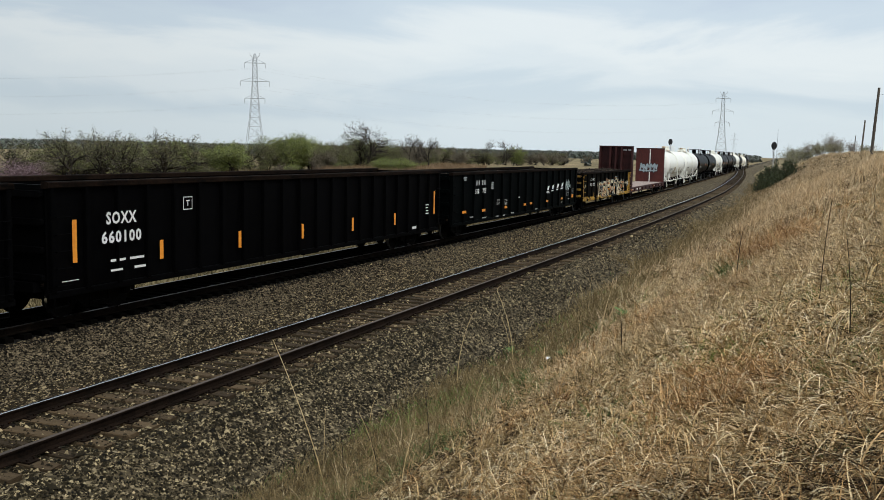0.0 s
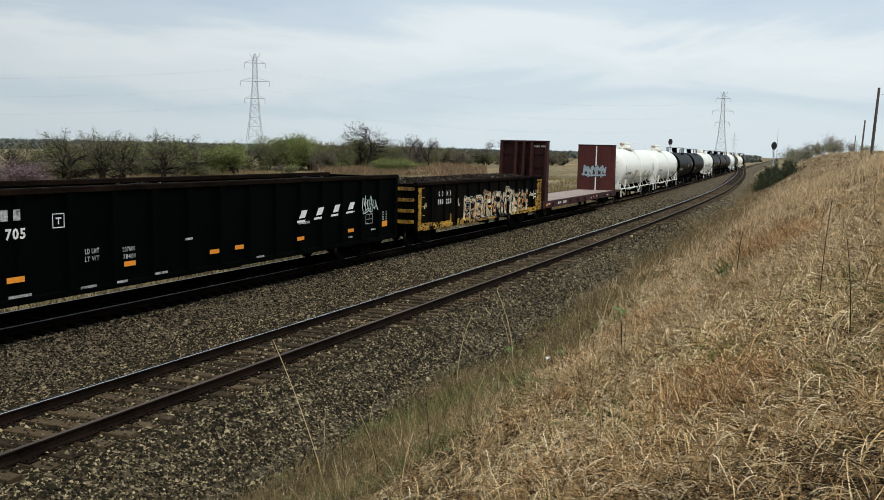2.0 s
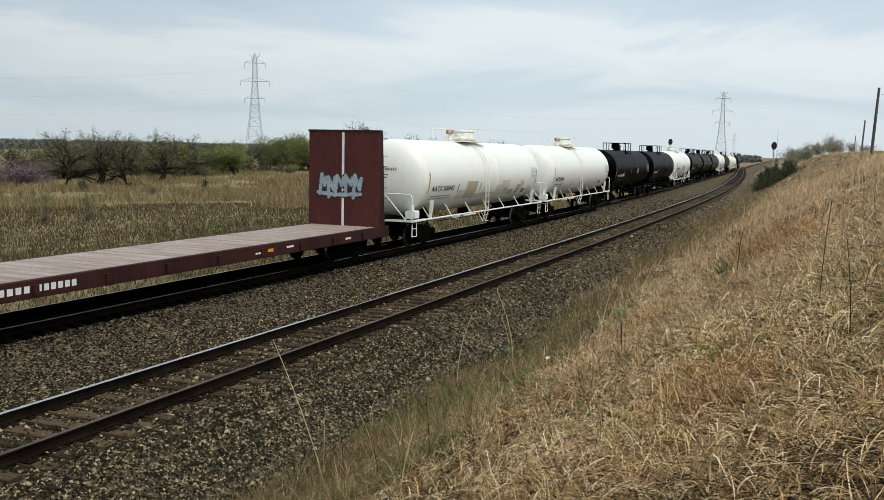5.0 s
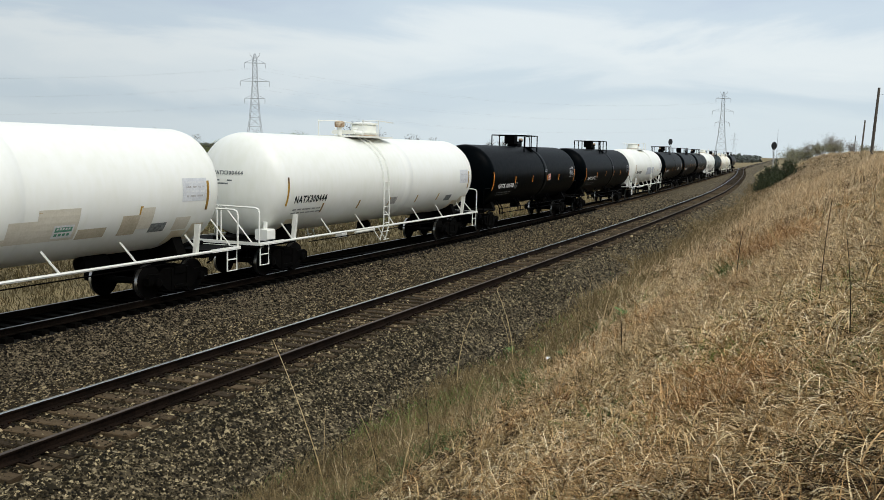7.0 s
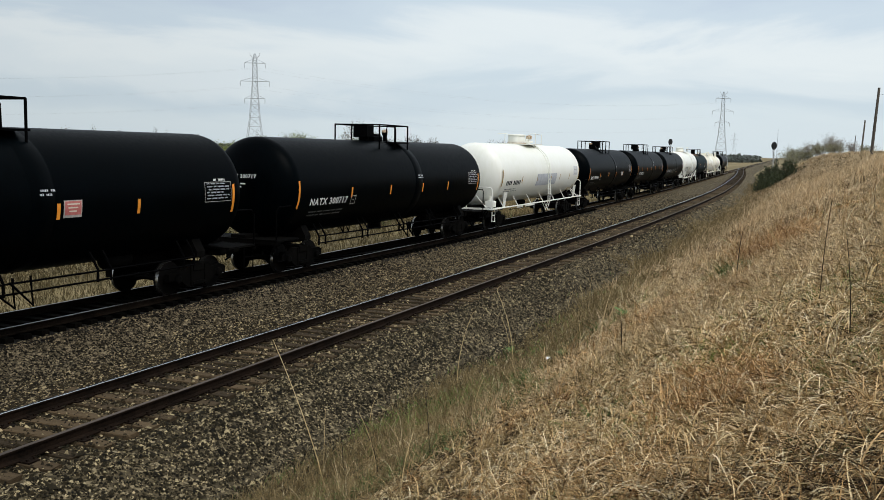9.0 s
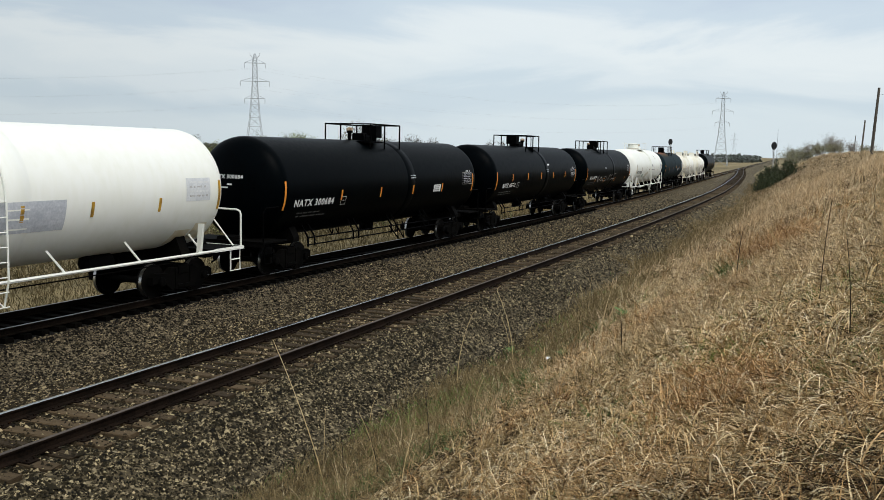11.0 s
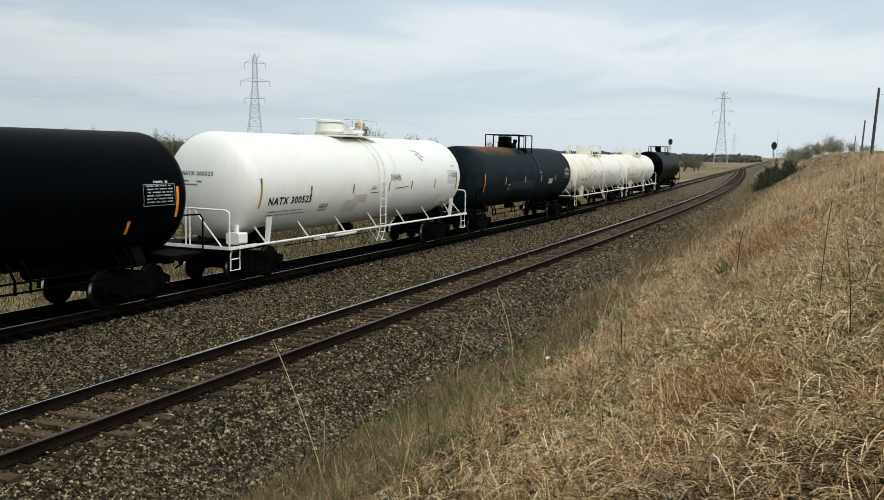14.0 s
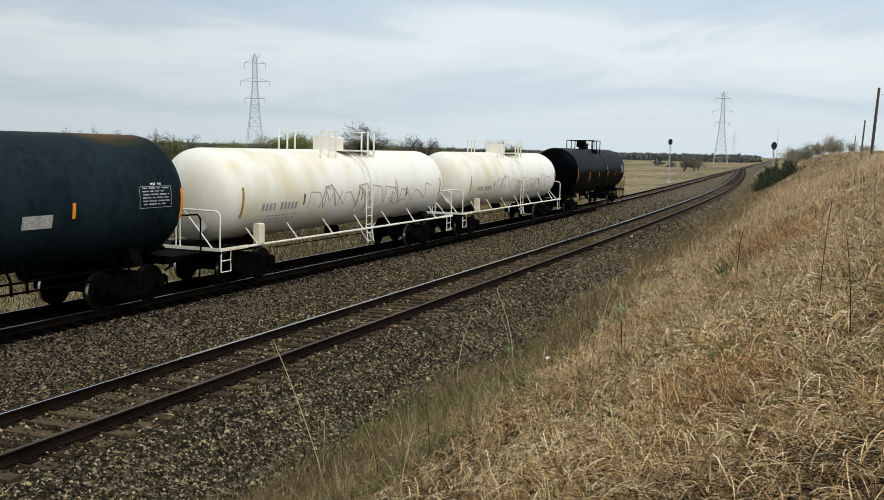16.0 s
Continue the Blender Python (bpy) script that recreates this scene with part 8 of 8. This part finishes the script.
            for r_ in range(4):
                tank_bars(car, 6.6, 0.2 - 0.12 * r_, 1, (M_MARK, M_FADEINK)[r_ % 2], i + 5 * r_, 0.8, 0.05, 0.12, 4)
    tank_size("white")
    # patches and marks that set single cars apart
    for x0, x1, v0, v1 in ((-4.3, -3.26, -1.1, -0.60), (-3.26, -1.86, -1.1, -0.22), (1.04, 1.8, -1.05, -0.5), (1.8, 3.0, -1.05, -0.26), (3.05, 3.95, -1.08, -0.8), (4.4, 5.0, -1.1, -0.54), (5.0, 5.5, -0.95, -0.36), (6.4, 7.0, -1.1, -0.7)):
        tank_patch(cars["W1"], x0, x1, v0, v1, M_PATCHPALE if x0 in (-4.3, 1.04, 1.8, 5.0, 6.4) else M_PATCH, off=0.005 + 0.0004 * (x0 + 5), label="tan primer patch")
    tank_patch(cars["W1"], -1.86, 1.04, -1.08, -0.85, M_PATCHPALE, off=0.0045, label="pale tan primer band")
    tank_patch(cars["W1"], 5.5, 6.1, -1.1, -0.82, M_FADEDARK, "label_plate", label="dark worn label plate")
    for key, x0, x1, v0, v1 in (("W1", 2.3, 2.9, -0.98, -0.64), ("W4", -4.25, -3.61, -1.0, -0.65)):
        tank_patch(cars[key], x0, x1, v0, v1, M_MARK, "label_plate", off=0.012)
        tank_patch(cars[key], x0 + 0.05, x1 - 0.05, v0 + 0.17, v1 - 0.05, M_LABELGREEN, "label_field", off=0.015, label="green printed field")
        for k in range(4):
            tank_patch(cars[key], x0 + 0.07 + 0.12 * k, x0 + 0.15 + 0.12 * k, v0 + 0.06, v0 + 0.13, M_LABELGREEN, "label_print", off=0.015)
        for k in range(5):
            tank_patch(cars[key], x0 + 0.09 + 0.085 * k, x0 + 0.145 + 0.085 * k, v1 - 0.115, v1 - 0.065, M_MARK, "label_print", off=0.018)
    for x0, x1, v0, v1 in ((-2.49, -1.5, -1.1, -0.62), (-1.9, -0.91, -0.75, -0.45), (-0.66, -0.35, -0.32, -0.14)):
        tank_patch(cars["W4"], x0, x1, v0, v1, M_PATCHPALE, off=0.006 + 0.001 * (x0 > -2), label="tan primer patch")
    tank_stroke(cars["W4"], [[(0.85 + 0.09 * k + 0.06 * math.sin(3.1 * k + j), 0.12 + 0.22 * math.sin(k * (1.9 + 0.37 * j) + 1.3 * j) * (0.5 + 0.2 * j)) for k in range(11)] for j in range(4)], 0.017, M_FADEDARK, "graffiti", "small dark scrawled tag")
    dabs = ((3.72, 1.28), (4.0, 1.22), (4.12, 1.12), (3.85, 1.06), (4.0, 0.92), (4.3, 0.98), (4.1, 0.82))
    tank_stroke(cars["W4"], [[(a - 0.09, b + 0.035), (a + 0.09, b - 0.035)] for a, b in dabs], 0.055, M_FADEDARK, "graffiti", "cluster of dark sprayed dabs")
    tank_stroke(cars["W4"], [[(5.6, -1.05), (5.72, -0.88), (5.95, -0.72)], [(5.1, -0.95), (5.3, -0.9)], [(6.7, -1.2), (6.95, -1.15)], [(1.35, -0.3), (2.5, -0.26)], [(-0.75, -0.28), (-0.25, -0.22)], [(-0.7, -0.4), (-0.1, -0.42)]], 0.035, M_FADEDARK, "scuff", "dark scuffs on the white paint")
    for k in range(3):
        for r_ in range(2):
            tank_patch(cars["W4"], 6.98 + 0.18 * k, 7.11 + 0.18 * k, 0.02 + 0.12 * r_, 0.10 + 0.12 * r_, M_FADEDARK, "label_print", off=0.012)
    tank_bars(cars["W4"], 6.95, 0.5, 1, M_FADEDARK, 44, 0.5, 0.045, 0.12, 3)
    for key in ("W1", "W2", "W3", "W4"):
        for x0, x1, v0, v1 in ((6.5, 7.1, -1.75, -1.15), (7.2, 7.7, -1.6, -0.95), (-7.3, -6.7, -1.75, -1.2)):
            tank_patch(cars[key], x0, x1, v0, v1, M_STAIN, "stain", off=0.004, label="brownish run-off stain low on the tank")
    tank_patch(cars["W3"], -1.8, 2.4, -0.75, -0.05, M_GREY, label="pale grey repainted patch")
    tank_patch(cars["W2"], 5.35, 6.0, -1.1, -0.8, M_FADEDARK, "label_plate")
    tank_patch(cars["W2"], -0.32, 0.28, -0.98, -0.66, M_FADEINK, "label_plate", label="worn grey label plate")
    tank_size("black")
    tank_patch(cars["B1"], 1.66, 2.20, -0.34, 0.05, M_FADEINK, "placard_holder", off=0.008, label="grey placard holder")
    tank_patch(cars["B1"], 1.69, 2.17, -0.28, 0.03, M_PLACARD, "placard", off=0.014, label="red placard")
    for k in range(3):
        tank_patch(cars["B1"], 1.75 + 0.03 * k, 2.11 - 0.04 * k, -0.05 - 0.08 * k, -0.02 - 0.08 * k, M_PATCHPALE, "placard_print", off=0.018)
    tank_patch(cars["B4"], 1.35, 1.75, 0.55, 0.65, M_MARK, "label_plate")
    tank_patch(cars["B3"], 3.36, 4.1, -0.44, -0.14, M_MARK, "label_plate")
    for k in range(3):
        tank_patch(cars["B3"], 3.42, 3.98 - 0.1 * (k % 2), -0.215 - 0.085 * k, -0.185 - 0.085 * k, M_FADEDARK, "label_print", off=0.010)
    tank_size("rust")
    tank_patch(cars["B6"], 3.07, 3.9, -0.5, -0.2, M_FADEINK, "label_plate")
    tank_patch(cars["B6"], -4.4, 0.1, -0.68, -0.2, M_REPAINT, "repainted_patch", off=0.004, label="paler repainted patch")
    head_bars(cars["B6"], 0.1, TANK_Z + 0.12, half, M_FADEINK)
    tank_size("cream")
    for key, seed in (("W5", 2), ("W6", 6)):
        rnd = random.Random(seed)
        for mat, n_, nm in ((M_TAGBROWN, 3, "graffiti"), (M_FADEINK, 3, "graffiti")):
            lines = []
            for k in range(n_):
                x, v = -3.4 + 8.4 * k / n_ + rnd.uniform(0, 0.6), rnd.uniform(-0.9, -0.5)
                pts = [(x, v)]
                for _ in range(5):
                    pts.append((pts[-1][0] + rnd.uniform(-0.1, 0.45), v + rnd.uniform(-0.15, 0.85)))
                lines.append(pts)
            tank_stroke(cars[key], lines, 0.04, mat, nm, "thin scrawled graffiti outline")
        for k in range(10):
            if k != 4:
                tank_patch(cars[key], -6.28 + 0.205 * k, -6.15 + 0.205 * k, -0.5, -0.26, M_FADEINK, "lettering_bar")
        tank_bars(cars[key], -6.0, -0.72, 3, M_FADEINK, seed, 2.0, 0.05, 0.12, 5)
        zig = []
        x = -3.6
        while x < 6.4:
            zig.append((x, -0.75 + rnd.uniform(-0.12, 0.12)))
            top_ = 0.0 + rnd.uniform(-0.2, 0.2)
            zig += [(x + rnd.uniform(0.0, 0.12), top_), (x + rnd.uniform(0.4, 0.9), top_ + rnd.uniform(-0.12, 0.12))]
            x += rnd.uniform(0.9, 1.5)
        for off_, w_ in ((0.0, 0.040),):
            tank_stroke(cars[key], [[(a, b * 0.8 - off_ * 0.6) for a, b in zig]], w_, M_TAGBROWN, "graffiti", "thin red-brown sprayed zigzag scrawl")
        part("side_cabinet", Shape().box(-6.75, -6.45, -1.56, -1.36, 1.14, 1.78, 0.03), M_CREAM, cars[key], "small upright white cabinet")
        part("diamond_placard", Shape().add([(-8.22, -0.6 + a, 1.75 + b) for a, b in ((-0.2, 0), (0, -0.2), (0.2, 0), (0, 0.2))], [(0, 1, 2, 3)]), M_MARK, cars[key])
        for x0, x1, v0, v1 in ((4.2, 4.6, -0.9, -0.3),):
            tank_patch(cars[key], x0, x1, v0, v1, M_STAIN, "stain", label="faint yellow-brown run-off stain")
    tank_size("black")
    # scrawl on the fifth black car
    tank_stroke(cars["B5"], [[(-4.6, -0.6), (-4.2, -0.75), (-3.8, -0.85)], [(-3.9, -0.72), (-3.5, -0.45), (-3.1, -0.5), (-2.9, -0.7), (-3.4, -0.75)], [(-2.8, -0.5), (-2.5, -0.72), (-2.1, -0.8), (-1.6, -0.78), (-1.2, -0.6)], [(-2.3, -0.45), (-1.9, -0.38), (-1.6, -0.5)], [(-0.8, -0.72), (-0.2, -0.3), (0.2, -0.42), (0.5, -0.3)], [(0.3, -0.75), (0.7, -0.62), (1.2, -0.7), (1.9, -0.62)], [(1.2, -0.28), (2.0, -0.25)]], 0.045, M_FADEINK, "graffiti", "grey sprayed scrawl")


build_train()


# ---- the train's way ----
# seconds and metres run since the start
RUN = [(0.0, 0.0), (0.5, 7.15), (1.0, 14.1), (1.5, 20.99), (2.0, 28.0), (2.5, 35.0), (3.0, 42.0), (3.5, 49.0), (4.0, 56.0), (4.2, 58.8), (6.3, 89.03), (6.5, 91.79), (7.0, 100.64), (7.5, 109.87), (8.0, 117.38), (8.5, 128.55), (9.0, 138.52), (9.2, 141.2), (11.3, 183.41), (11.5, 186.41), (12.0, 197.04), (12.5, 208.65), (13.0, 220.83), (13.5, 227.72), (14.0, 238.52), (14.5, 247.1), (15.0, 257.59), (15.5, 267.52), (16.0, 277.82)]


def car_pose(s, base):
    """A car's pose with its two trucks on the main track, its middle at s."""
    a, b = track_point(s - base / 2, 0)[0], track_point(s + base / 2, 0)[0]
    m = (a + b) / 2
    return pose(m.x, m.y, 0, 0, 0, math.degrees(math.atan2(b.y - a.y, b.x - a.x)))


def motions():
    for car, s0, base in TRAIN:
        walk(car, [(t, car_pose(s0 - d, base)) for t, d in RUN])


motions()
